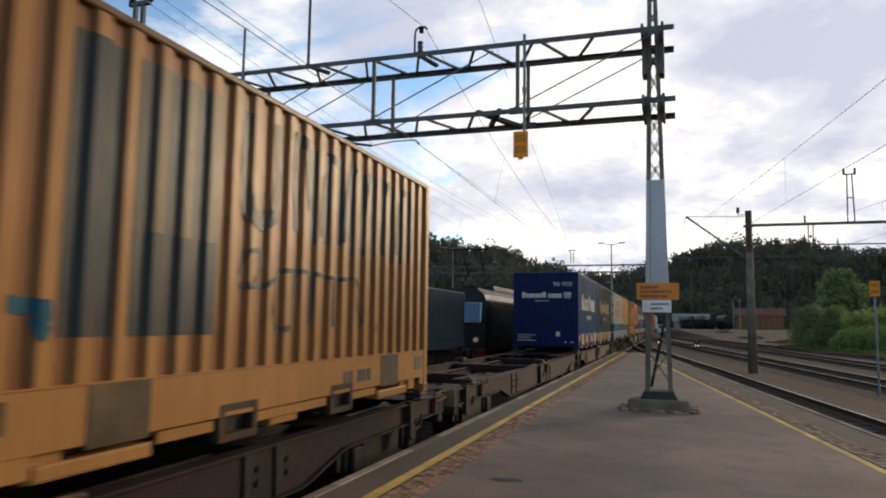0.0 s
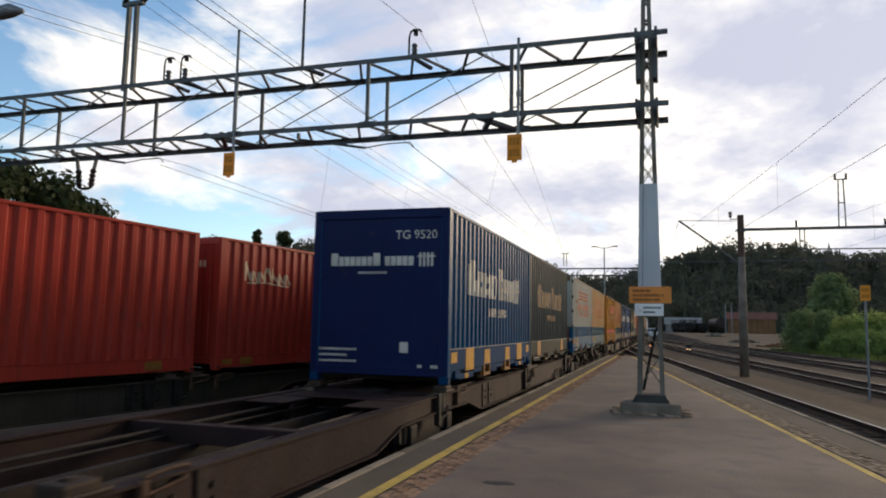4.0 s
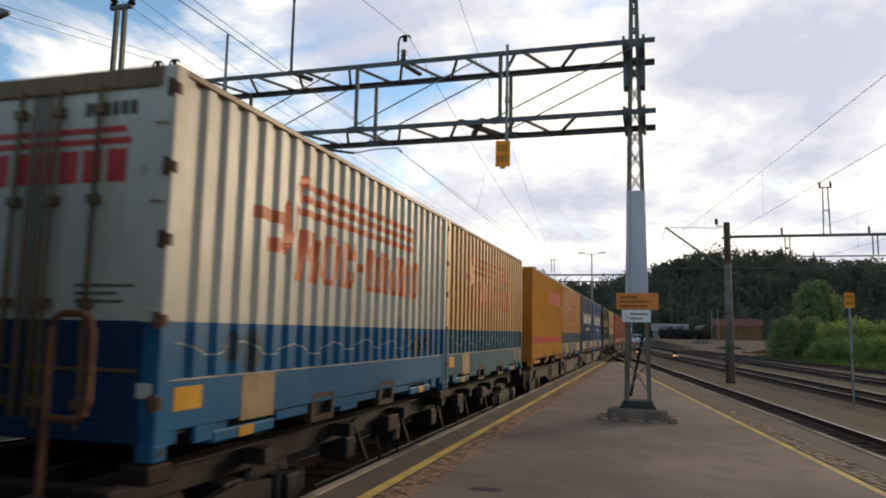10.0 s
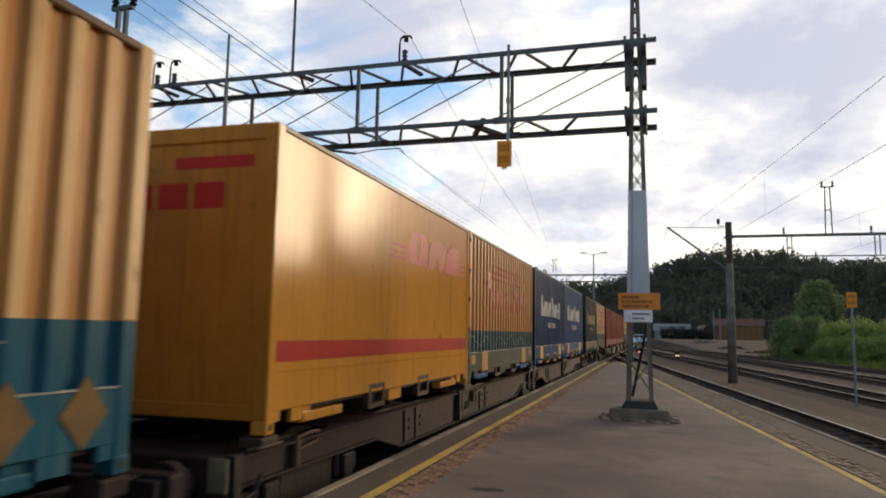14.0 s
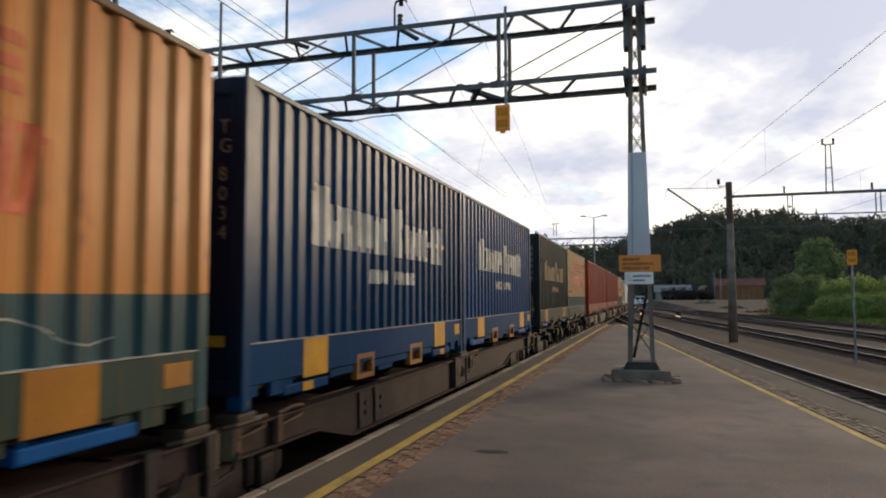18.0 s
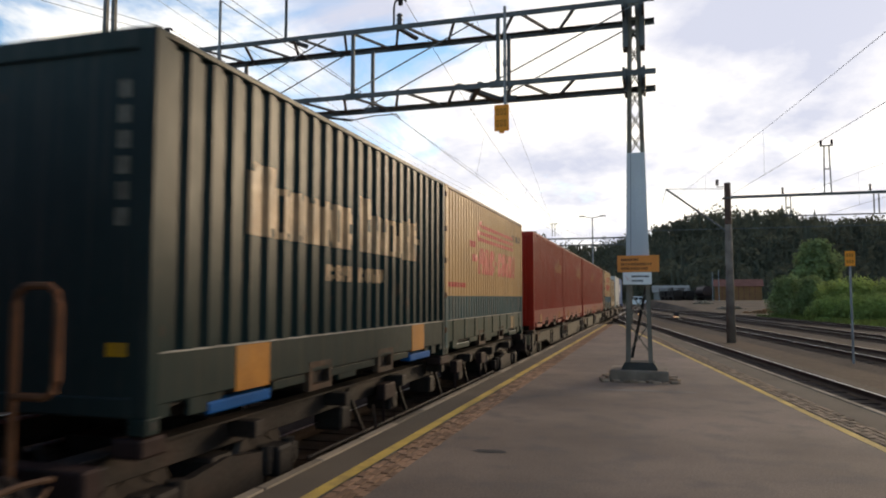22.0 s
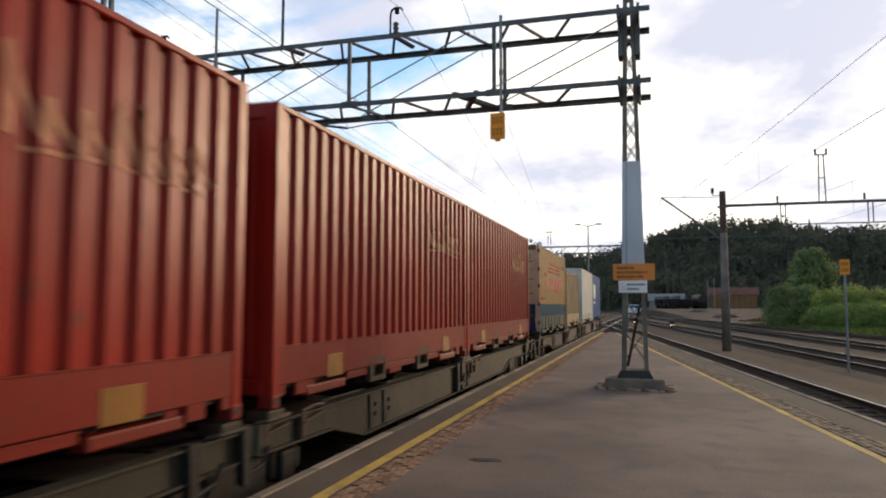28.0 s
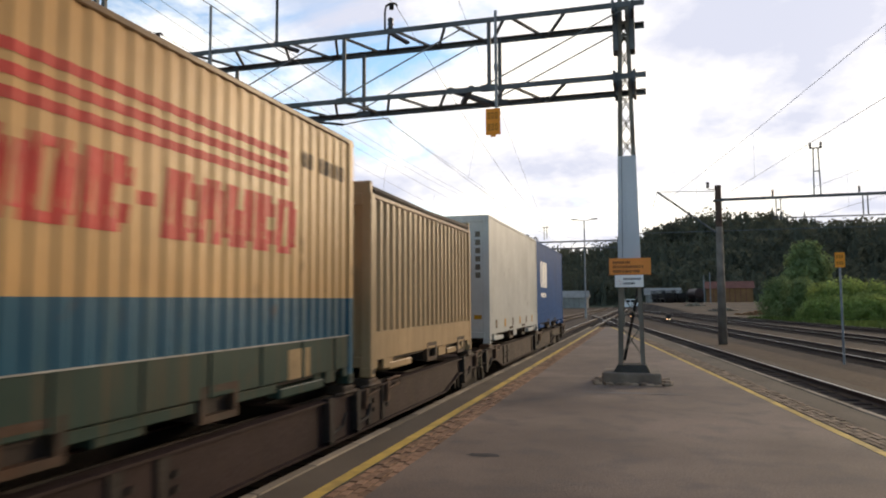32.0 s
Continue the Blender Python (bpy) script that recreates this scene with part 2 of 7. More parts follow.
PAD_DULL = mat("mustard_pad", (0.26, 0.105, 0.02), 0.55, 0, 0.2, 3, 30, 0.1, (0.2, 0.08, 0.03), 0.6)
PAD_DARK = mat("blackened_pad", (0.09, 0.06, 0.035), 0.6, 0, 0.3, 3, 30, 0.1, (0.3, 0.16, 0.06), 0.5)
PAD_BLUE = mat("bright_blue_clamp", (0.006, 0.075, 0.24), 0.6, 0, 0.2, 3, 30, 0.1, gloss=0.05)
GREASE = mat("grease_stain", (0.03, 0.05, 0.065), 0.5, 0, 0.4, 5, 30, 0.0)
PAD_RED = mat("bright_red_clamp", (0.18, 0.018, 0.009), 0.5, 0, 0.2, 3, 30, 0.1)


def paint(name, c, stain=GRIME, amount=0.45, rough=0.35, var=0.2, gloss=0.11, chips=(0.085, 0.042, 0.022)):
    return mat(name, c, rough, 0, var, 0.8, 7, 0.006, stain, amount, True, gloss=gloss, chips=chips, dent=0.2)


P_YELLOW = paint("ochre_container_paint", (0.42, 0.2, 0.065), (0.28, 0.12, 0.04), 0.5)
P_BLUE = paint("blue_container_paint", (0.003, 0.07, 0.165), (0.01, 0.06, 0.11), 0.5, gloss=0.085)
P_BLUE_DARK = paint("dark_blue_container_paint", (0.002, 0.055, 0.16), (0.006, 0.05, 0.13), 0.5, gloss=0.09)
P_BLUE_SLATE = paint("slaty_blue_container_paint", (0.004, 0.04, 0.1), (0.01, 0.035, 0.065), 0.5, gloss=0.075)
# end colour, darker than the blue of the sides
P_BLUE_END = paint("darker_blue_end", (0.0072, 0.0156, 0.066), (0.01, 0.015, 0.06), 0.4, rough=0.55, gloss=0.1)
P_GREEN = paint("faded_grey_green_paint", (0.008, 0.021, 0.021), (0.04, 0.036, 0.026), 0.4, gloss=0.08)
P_BLUE_GREEN = paint("faded_blue_green_paint", (0.009, 0.03, 0.04), (0.04, 0.045, 0.04), 0.45, gloss=0.085)
P_GREEN_END = paint("dark_green_end_paint", (0.02, 0.03, 0.028), GRIME, 0.4, rough=0.55, gloss=0.1)
P_WHITE = paint("off_white_container_paint", (0.512, 0.472, 0.384), (0.4, 0.27, 0.16), 0.45)
P_BAND = paint("sky_blue_band_paint", (0.013, 0.1, 0.2), (0.05, 0.12, 0.2), 0.5)
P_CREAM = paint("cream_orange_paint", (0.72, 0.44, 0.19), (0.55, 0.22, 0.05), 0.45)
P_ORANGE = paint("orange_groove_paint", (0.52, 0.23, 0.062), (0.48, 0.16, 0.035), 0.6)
# darker brown ochre: shade of the corrugation put into the groove colour
P_OCHRE_SHADE = paint("shaded_ochre_groove", (0.28, 0.12, 0.042), (0.13, 0.06, 0.026), 0.7)
P_TEAL = paint("teal_band_paint", (0.012, 0.085, 0.125), (0.1, 0.16, 0.12), 0.55)
P_BAND_WORN = paint("weathered_blue_band_paint", (0.022, 0.085, 0.13), (0.09, 0.12, 0.1), 0.6)
P_BEIGE = paint("beige_container_paint", (0.51, 0.295, 0.12), (0.4, 0.25, 0.12), 0.4)
P_TEALGREEN = paint("grey_teal_band_paint", (0.032, 0.078, 0.086), (0.19, 0.095, 0.04), 0.5)
P_PARCEL = mat("glossy_yellow_paint", (0.55, 0.245, 0.045), 0.15, 0, 0.14, 0.7, 6, 0, (0.36, 0.14, 0.03), 0.5, True, gloss=0.055, chips=(0.12, 0.06, 0.03), dent=0.05)
# end colour, somewhat darker and duller than the yellow sides
P_PARCEL_END = paint("dull_darker_yellow_end", (0.43, 0.165, 0.024), (0.2, 0.09, 0.02), 0.6, rough=0.55, gloss=0.1)
P_REDSTRIPE = paint("crimson_stripe_paint", (0.42, 0.03, 0.022), (0.28, 0.03, 0.02), 0.3, gloss=0.05)
P_RED = paint("brick_red_container_paint", (0.29, 0.0205, 0.0122), (0.22, 0.026, 0.017), 0.5)
P_RED_STILL = paint("red_container_paint", (0.391, 0.0408, 0.0255), (0.16, 0.03, 0.02), 0.5)
P_BROWN = paint("tan_container_paint", (0.41, 0.28, 0.155), (0.2, 0.12, 0.06), 0.5)
P_PALE = paint("pale_grey_paint", (0.5, 0.5, 0.47), (0.4, 0.38, 0.33), 0.3)
P_LETTER = mat("cream_lettering", (0.62, 0.575, 0.49), 0.5, 0, 0.3, 2, 20, 0.05, (0.2, 0.16, 0.11), 0.5)
P_LETTER_TAN = mat("worn_tan_lettering", (0.4, 0.25, 0.13), 0.42, 0, 0.35, 2, 14, 0.02, (0.13, 0.1, 0.07), 0.75, gloss=0.2)
P_CHALK = mat("chalk_line", (0.34, 0.35, 0.31), 0.7, 0, 0.3, 4, 30, 0)
P_OVERPAINT = paint("grey_overpaint", (0.05, 0.056, 0.054), (0.2, 0.11, 0.05), 0.5)
P_THIN = paint("worn_thin_overpaint", (0.2, 0.15, 0.085), (0.34, 0.18, 0.065), 0.6)
P_LETTER_OR = mat("orange_red_lettering", (0.62, 0.14, 0.05), 0.5, 0, 0.25, 2, 20, 0.05, (0.6, 0.35, 0.2), 0.4)
P_LETTER_RED = mat("red_container_lettering", (0.5, 0.05, 0.04), 0.5, 0, 0.2, 2, 20, 0.05)
P_LETTER_FADED = mat("faded_orange_lettering", (0.64, 0.19, 0.07), 0.5, 0, 0.3, 2, 20, 0.05, (0.64, 0.36, 0.17), 0.7)
P_LETTER_ROSE = mat("faded_rose_lettering", (0.52, 0.12, 0.05), 0.5, 0, 0.3, 2, 20, 0.05, (0.56, 0.22, 0.06), 0.8)
P_LETTER_GREY = mat("dark_grey_lettering", (0.06, 0.062, 0.062), 0.5, 0, 0.3, 2, 20, 0.05, (0.3, 0.2, 0.1), 0.4)
P_LETTER_PALE = mat("faint_pale_lettering", (0.72, 0.5, 0.33), 0.5, 0, 0.3, 2, 20, 0.05)
P_LETTER_FAINT = mat("faded_golden_script", (0.42, 0.15, 0.075), 0.5, 0, 0.4, 2, 12, 0.0, (0.3, 0.04, 0.025), 0.8)
P_CREAM_ORANGE = paint("rusty_cream_paint", (0.56, 0.215, 0.055), (0.5, 0.12, 0.03), 0.6)
P_BLUE_BOX = paint("bright_blue_box_paint", (0.004, 0.075, 0.24), (0.01, 0.05, 0.14), 0.4, gloss=0.03)
P_SLATE = paint("slate_blue_paint", (0.07, 0.085, 0.09), (0.04, 0.05, 0.055), 0.5)
P_GREEN_RAIL = paint("sooty_green_rail_paint", (0.017, 0.028, 0.026), (0.05, 0.045, 0.03), 0.5)
# band colour of the front end only, darker than along the sides
P_BAND_END = paint("darker_blue_band_end", (0.014, 0.04, 0.085), (0.03, 0.04, 0.05), 0.5, rough=0.55, gloss=0.1)
P_RED_RAIL = paint("worn_red_rail_paint", (0.208, 0.0256, 0.0168), (0.14, 0.03, 0.02), 0.5)
P_TOP_RAIL = paint("rusty_top_rail_paint", (0.17, 0.1, 0.05), (0.07, 0.04, 0.025), 0.7)
P_BEIGE_END = paint("warm_beige_end_paint", (0.576, 0.376, 0.232), (0.45, 0.24, 0.12), 0.5, rough=0.55, gloss=0.1)
CODE_DARK = mat("dark_brown_code", (0.09, 0.06, 0.045), 0.6, 0, 0.2, 3, 30, 0)
RAIL_LIP = mat("bare_metal_lip", (0.36, 0.34, 0.3), 0.6, 0, 0.3, 5, 30, 0.1, (0.1, 0.08, 0.06), 0.6)
P_RAIL_GREEN = paint("rust_streaked_green_rail_paint", (0.032, 0.0528, 0.0416), (0.13, 0.07, 0.035), 0.55)
SIGN_TEXT = mat("worn_dark_sign_text", (0.22, 0.09, 0.035), 0.6, 0, 0.3, 8, 40, 0)
# end colour of the dark blue bodies, much darker than their sides
P_NAVY_END = paint("near_black_navy_end", (0.008, 0.012, 0.026), (0.02, 0.02, 0.022), 0.5, rough=0.55, gloss=0.1)
P_BLUE_RAIL = paint("matt_blue_rail_paint", (0.0019, 0.0397, 0.1152), (0.01, 0.045, 0.1), 0.5, 0.6, gloss=0.03)


# ---- mesh building ----
class Shape:
    """Collects faces of one mesh, with a material slot for each face."""

    def __init__(self):
        self.v, self.f, self.m = [], [], []

    def face(self, pts, m=0):
        i = len(self.v)
        self.v.extend(pts)
        self.f.append(tuple(range(i, i + len(pts))))
        self.m.append(m)

    def box(self, x0, x1, y0, y1, z0, z1, m=0, bev=0.0):
        """A box, with its long edges cut off by bev."""
        if bev <= 0:
            i = len(self.v)
            self.v += [(x, y, z) for x in (x0, x1) for y in (y0, y1) for z in (z0, z1)]
            for q in ((0, 1, 3, 2), (4, 6, 7, 5), (0, 4, 5, 1), (2, 3, 7, 6), (0, 2, 6, 4), (1, 5, 7, 3)):
                self.f.append(tuple(i + k for k in q))
                self.m.append(m)
            return
        b = bev
        ring = lambda z, s: [(x0 + s, y0 + b), (x0 + b, y0 + s), (x1 - b, y0 + s), (x1 - s, y0 + b), (x1 - s, y1 - b), (x1 - b, y1 - s), (x0 + b, y1 - s), (x0 + s, y1 - b)]
        lv = [(z0, b * 0.6), (z0 + b, 0), (z1 - b, 0), (z1, b * 0.6)]
        i = len(self.v)
        for z, s in lv:
            self.v += [(x, y, z) for x, y in ring(z, s)]
        for k in range(3):
            for j in range(8):
                a, c = i + k * 8 + j, i + k * 8 + (j + 1) % 8
                self.f.append((a, c, c + 8, a + 8))
                self.m.append(m)
        self.f += [tuple(i + 7 - j for j in range(8)), tuple(i + 24 + j for j in range(8))]
        self.m += [m, m]

    def bar(self, p, q, w, h=None, m=0):
        """A square bar from p to q."""
        p, q = Vector(p), Vector(q)
        d = (q - p).normalized()
        s = d.cross(Vector((0, 0, 1)) if abs(d.z) < 0.95 else Vector((0, 1, 0))).normalized()
        u = s.cross(d)
        h = h or w
        i = len(self.v)
        for e in (p, q):
            self.v += [tuple(e + s * a * w / 2 + u * b * h / 2) for a, b in ((-1, -1), (1, -1), (1, 1), (-1, 1))]
        for k in range(4):
            self.f.append((i + k, i + (k + 1) % 4, i + 4 + (k + 1) % 4, i + 4 + k))
        self.f += [(i + 3, i + 2, i + 1, i), (i + 4, i + 5, i + 6, i + 7)]
        self.m += [m] * 6

    def rod(self, pts, r, n=6, m=0, radii=None):
        """A round rod or lathe along pts."""
        pts = [Vector(p) for p in pts]
        i = len(self.v)
        for k, p in enumerate(pts):
            d = (pts[min(k + 1, len(pts) - 1)] - pts[max(k - 1, 0)]).normalized()
            s = d.cross(Vector((0, 0, 1)) if abs(d.z) < 0.95 else Vector((0, 1, 0))).normalized()
            u = s.cross(d)
            rr = radii[k] if radii else r
            self.v += [tuple(p + (s * math.cos(a) + u * math.sin(a)) * rr) for a in (2 * math.pi * j / n for j in range(n))]
        for k in range(len(pts) - 1):
            for j in range(n):
                a, b = i + k * n + j, i + k * n + (j + 1) % n
                self.f.append((a, b, b + n, a + n))
                self.m.append(m)
        self.f += [tuple(i + n - 1 - j for j in range(n)), tuple(i + (len(pts) - 1) * n + j for j in range(n))]
        self.m += [m, m]

    def prism(self, outline, x0, x1, m=0):
        """An outline in y, z, carried from x0 to x1."""
        n = len(outline)
        i = len(self.v)
        self.v += [(x0, y, z) for y, z in outline] + [(x1, y, z) for y, z in outline]
        self.f += [tuple(i + k for k in range(n)), tuple(i + 2 * n - 1 - k for k in range(n))]
        self.m += [m, m]
        for k in range(n):
            a, b = i + k, i + (k + 1) % n
            self.f.append((b, a, a + n, b + n))
            self.m.append(m)


def mesh_of(name, shape, *mats, smooth=False, weld=False):
    me = bpy.data.meshes.new(name)
    me.from_pydata(shape.v, [], shape.f)
    for m in mats:
        me.materials.append(m)
    me.polygons.foreach_set("material_index", shape.m)
    me.validate()
    bm = bmesh.new()
    bm.from_mesh(me)
    if weld:
        bmesh.ops.remove_doubles(bm, verts=bm.verts, dist=0.0005)
    bmesh.ops.recalc_face_normals(bm, faces=bm.faces)
    bm.to_mesh(me)
    bm.free()
    if smooth:
        me.polygons.foreach_set("use_smooth", [True] * len(me.polygons))
    me.update()
    return me


def part(name, shape, mats, parent, label="", at=None, smooth=False):
    """Links a shape as one mesh object under a thing or under a part."""
    mats = mats if isinstance(mats, (tuple, list)) else (mats,)
    ob = new(name, shape if isinstance(shape, bpy.types.Mesh) else mesh_of(name, shape, *mats, smooth=smooth))
    ob.parent = parent
    if at is not None:
        ob.matrix_basis = at
    return tagged(ob, label) if label else ob


def thing(name, label, category, at=None, group="", kind=""):
    ob = new(name)
    ob.empty_display_size = 0.2
    if at is not None:
        ob.matrix_basis = at
    return tagged(ob, label, category, group, kind)


def structure(name, shape, mats, label, category, kind="structure"):
    mats = mats if isinstance(mats, (tuple, list)) else (mats,)
    return tagged(new(name, mesh_of(name, shape, *mats)), label, category, "", kind)


PLINTH = mat("weathered_plinth_concrete", (0.22, 0.175, 0.135), 0.9, 0, 0.35, 2.5, 30, 0.5, (0.06, 0.055, 0.045), 0.6)
PEDESTAL = mat("tarred_pedestal", (0.055, 0.052, 0.045), 0.85, 0, 0.35, 3, 30, 0.4, (0.1, 0.09, 0.075), 0.5)
PATCH_DARK = mat("dark_asphalt_spot", (0.07, 0.062, 0.057), 0.8, 0, 0.3, 3, 50, 0.3)
PATCH_PALE = mat("pale_asphalt_wear", (0.2, 0.18, 0.165), 0.9, 0, 0.25, 3, 50, 0.3)

# ---- plan: platform top z = 0, rails of the near track along y at x = TRACK ----
TRACK, RAILZ, BED = -4.69, -0.6, -0.79
SLANT = -0.1235  # the tracks beyond the platform run in on the left by this much a metre
TURN_R = math.degrees(math.atan(-SLANT))
END = 40.5


def xr(x0, y):
    return x0 + SLANT * y


def asphalt_patches():
    """Worn spots and an old repair in the asphalt."""
    rnd = random.Random(3)
    for x, y, w, d, m, lab in ((-1.55, 6.85, 0.34, 0.16, PATCH_DARK, "small dark worn spot in the asphalt"), (-0.2, 11.9, 1.7, 0.16, PATCH_PALE, "pale worn strip before the mast plinth")):
        s = Shape()
        pts = []
        for k in range(18):
            a = 2 * math.pi * k / 18
            q = rnd.uniform(0.75, 1.15)
            pts.append((x + w / 2 * q * math.cos(a), y + d / 2 * q * math.sin(a), 0.004))
        s.face(pts)
        structure("asphalt_patch", s, m, lab, "asphalt")


def ground():
    s = Shape()
    ys = [-400, -60, 0, 30, 60, 90, 130, 200, 320, 500, 900, 2500]
    xs = [-2500, -600, -200, -90, -40, -15, 0, 10, 20, 40, 90, 200, 600, 2500]
    for a, b in zip(ys, ys[1:]):
        for c, d in zip(xs, xs[1:]):
            s.face([(c, a, -0.86), (d, a, -0.86), (d, b, -0.86), (c, b, -0.86)])
    structure("ground", s, EARTH, "brown earth and gravel of the railway yard", "ground")


def track(x0, y0, y1, slant, label, near=None):
    """Rails, sleepers and ballast bed; near: the stretch whose sleepers are parts."""
    t = thing("track", label, "railway track", group="railway tracks", kind="structure")
    X = lambda o, y: x0 + o + slant * y
    s = Shape()
    n = 30
    for k in range(n):
        a, b = y0 + (y1 - y0) * k / n, y0 + (y1 - y0) * (k + 1) / n
        for o0, o1, z0, z1 in ((-2.1, -1.45, -0.86, BED), (-1.45, 1.45, BED, BED), (1.45, 2.1, BED, -0.86)):
            s.face([(X(o0, a), a, z0), (X(o1, a), a, z1), (X(o1, b), b, z1), (X(o0, b), b, z0)])
    part("ballast_bed", s, BALLAST, t)
    for o in (-0.752, 0.752):
        s = Shape()
        prof = [(-0.07, -0.155), (0.07, -0.155), (0.012, -0.12), (0.012, -0.045), (0.036, -0.035), (0.036, -0.008), (0.022, 0.0), (-0.022, 0.0), (-0.036, -0.008), (-0.036, -0.035), (-0.012, -0.045), (-0.012, -0.12)]
        for k, (p, q) in enumerate(zip(prof, prof[1:] + prof[:1])):
            s.face([(X(o + p[0], y0), y0, RAILZ + p[1]), (X(o + q[0], y0), y0, RAILZ + q[1]), (X(o + q[0], y1), y1, RAILZ + q[1]), (X(o + p[0], y1), y1, RAILZ + p[1])], 1 if k == 6 else 0)
        part("rail", s, (RAIL, RAIL_HEAD), t)
    one = Shape()
    one.box(-1.25, 1.25, -0.12, 0.12, -0.1, 0.008, bev=0.006)
    me = mesh_of("sleeper", one, SLEEPER)
    rest = Shape()
    y = y0 + 0.3
    while y < y1:
        if near and near[0] < y < near[1]:
            part("sleeper", me, SLEEPER, t, at=pose(X(0, y), y, RAILZ - 0.185 + random.uniform(-0.008, 0.008), 0, 0, math.degrees(math.atan(-slant)) + random.uniform(-1, 1)))
        else:
            c = X(0, y)
            rest.box(c - 1.25, c + 1.25, y - 0.12, y + 0.12, RAILZ - 0.29, RAILZ - 0.178)
        y += 0.62
    if rest.f:
        tagged(part("far_sleepers", rest, SLEEPER, t), kind="stuff")
    return t


KL, KR = -3.02, 4.14  # platform edges at y = 0


def platform():
    y0, y1 = -30.0, END
    p = thing("platform", "worn grey asphalt island platform with pale kerbs", "platform", kind="structure")
    s = Shape()
    n = 24
    yL, yR = -2.46, 3.22
    for k in range(n):
        a, b = y0 + (y1 - y0) * k / n, y0 + (y1 - y0) * (k + 1) / n
        ra, rb = xr(yR, a), xr(yR, b)
        s.face([(-2.12, a, 0), (ra - 0.12, a, 0), (rb - 0.12, b, 0), (-2.12, b, 0)])
    part("asphalt_surface", s, ASPHALT, p)
    s = Shape()
    s.face([(KL + 0.1, y0, 0), (-2.56, y0, 0), (-2.56, y1, 0), (KL + 0.1, y1, 0)])
    part("edge_strip", s, ASPHALT_EDGE, p)
    s = Shape()
    s.face([(xr(3.56, y0), y0, 0), (xr(KR - 0.1, y0), y0, 0), (xr(KR - 0.1, y1), y1, 0), (xr(3.56, y1), y1, 0)])
    part("edge_strip", s, ASPHALT_EDGE, p)
    s = Shape()  # body below the surfaces
    i = [(KL + 0.05, y0), (xr(KR - 0.06, y0), y0), (xr(KR - 0.06, y1), y1), (KL + 0.05, y1)]
    for a, b in zip(i, i[1:] + i[:1]):
        s.face([(*a, -1.0), (*b, -1.0), (*b, -0.012), (*a, -0.012)])
    s.face([(x, y, -0.012) for x, y in i])
    part("platform_wall", s, CONCRETE, p)
    s = Shape()
    s.face([(-2.56, y0, 0.003), (-2.44, y0, 0.003), (-2.44, y1 - 0.4, 0.003), (-2.56, y1 - 0.4, 0.003)])
    part("yellow_line", s, YELLOW_LINE, p)
    s = Shape()
    s.face([(xr(3.1, y0), y0, 0.003), (xr(3.2, y0), y0, 0.003), (xr(3.2, y1 - 0.4), y1 - 0.4, 0.003), (xr(3.1, y1 - 0.4), y1 - 0.4, 0.003)])
    part("yellow_line", s, YELLOW_LINE, p)
    for nm, o, sl in (("kerb_stone", KL, 0), ("kerb_stone", KR - 0.1, SLANT)):
        one = Shape()
        one.box(0, 0.1, 0.006, 0.994, -0.16, 0.012, bev=0.012)
        me = mesh_of(nm, one, KERB)
        y = y0
        while y < y1 - 0.5:
            part(nm, me, KERB, p, at=pose(o + sl * y + random.uniform(-0.004, 0.004), y, random.uniform(-0.003, 0.003), 0, 0, math.degrees(math.atan(-sl))))
            y += 1.0
    for nm, o, sl, m, w in (("paver", -2.43, 0.0, PAVER, 4), ("paver", 3.24, SLANT, PAVER_GREY, 4)):
        one = Shape()
        one.box(0.004, 0.076, 0.005, 0.155, -0.06, 0.0, bev=0.007)
        me = mesh_of(nm, one, m)
        rest = Shape()
        turn = math.degrees(math.atan(-sl))
        for k in range(int((y1 + 4) / 0.16)):
            for c in range(w):
                y = -4 + 0.16 * k + (0.08 if c % 2 else 0)
                if y > y1 - 0.6:
                    continue
                dz = random.uniform(-0.006, 0.004)
                if 3.5 < y < (15.0 if sl == 0 else 14.0):
                    part(nm, me, m, p, at=pose(o + c * 0.08 + sl * y, y, dz, random.uniform(-1.2, 1.2), random.uniform(-1.5, 1.5), turn))
                else:
                    x = o + c * 0.08 + sl * y
                    rest.box(x + 0.004, x + 0.076, y + 0.005, y + 0.155, -0.06, dz)
        tagged(part("far_pavers", rest, m, p), kind="stuff")
    s = Shape()
    s.face([(-2.44, y0, -0.009), (-2.12, y0, -0.009), (-2.12, y1, -0.009), (-2.44, y1, -0.009)])
    s.face([(xr(3.05, y0), y0, -0.009), (xr(3.56, y0), y0, -0.009), (xr(3.56, y1), y1, -0.009), (xr(3.05, y1), y1, -0.009)])
    part("paver_bed", s, JOINT, p)


# ---- catenary mast and truss ----
GY = 13.5


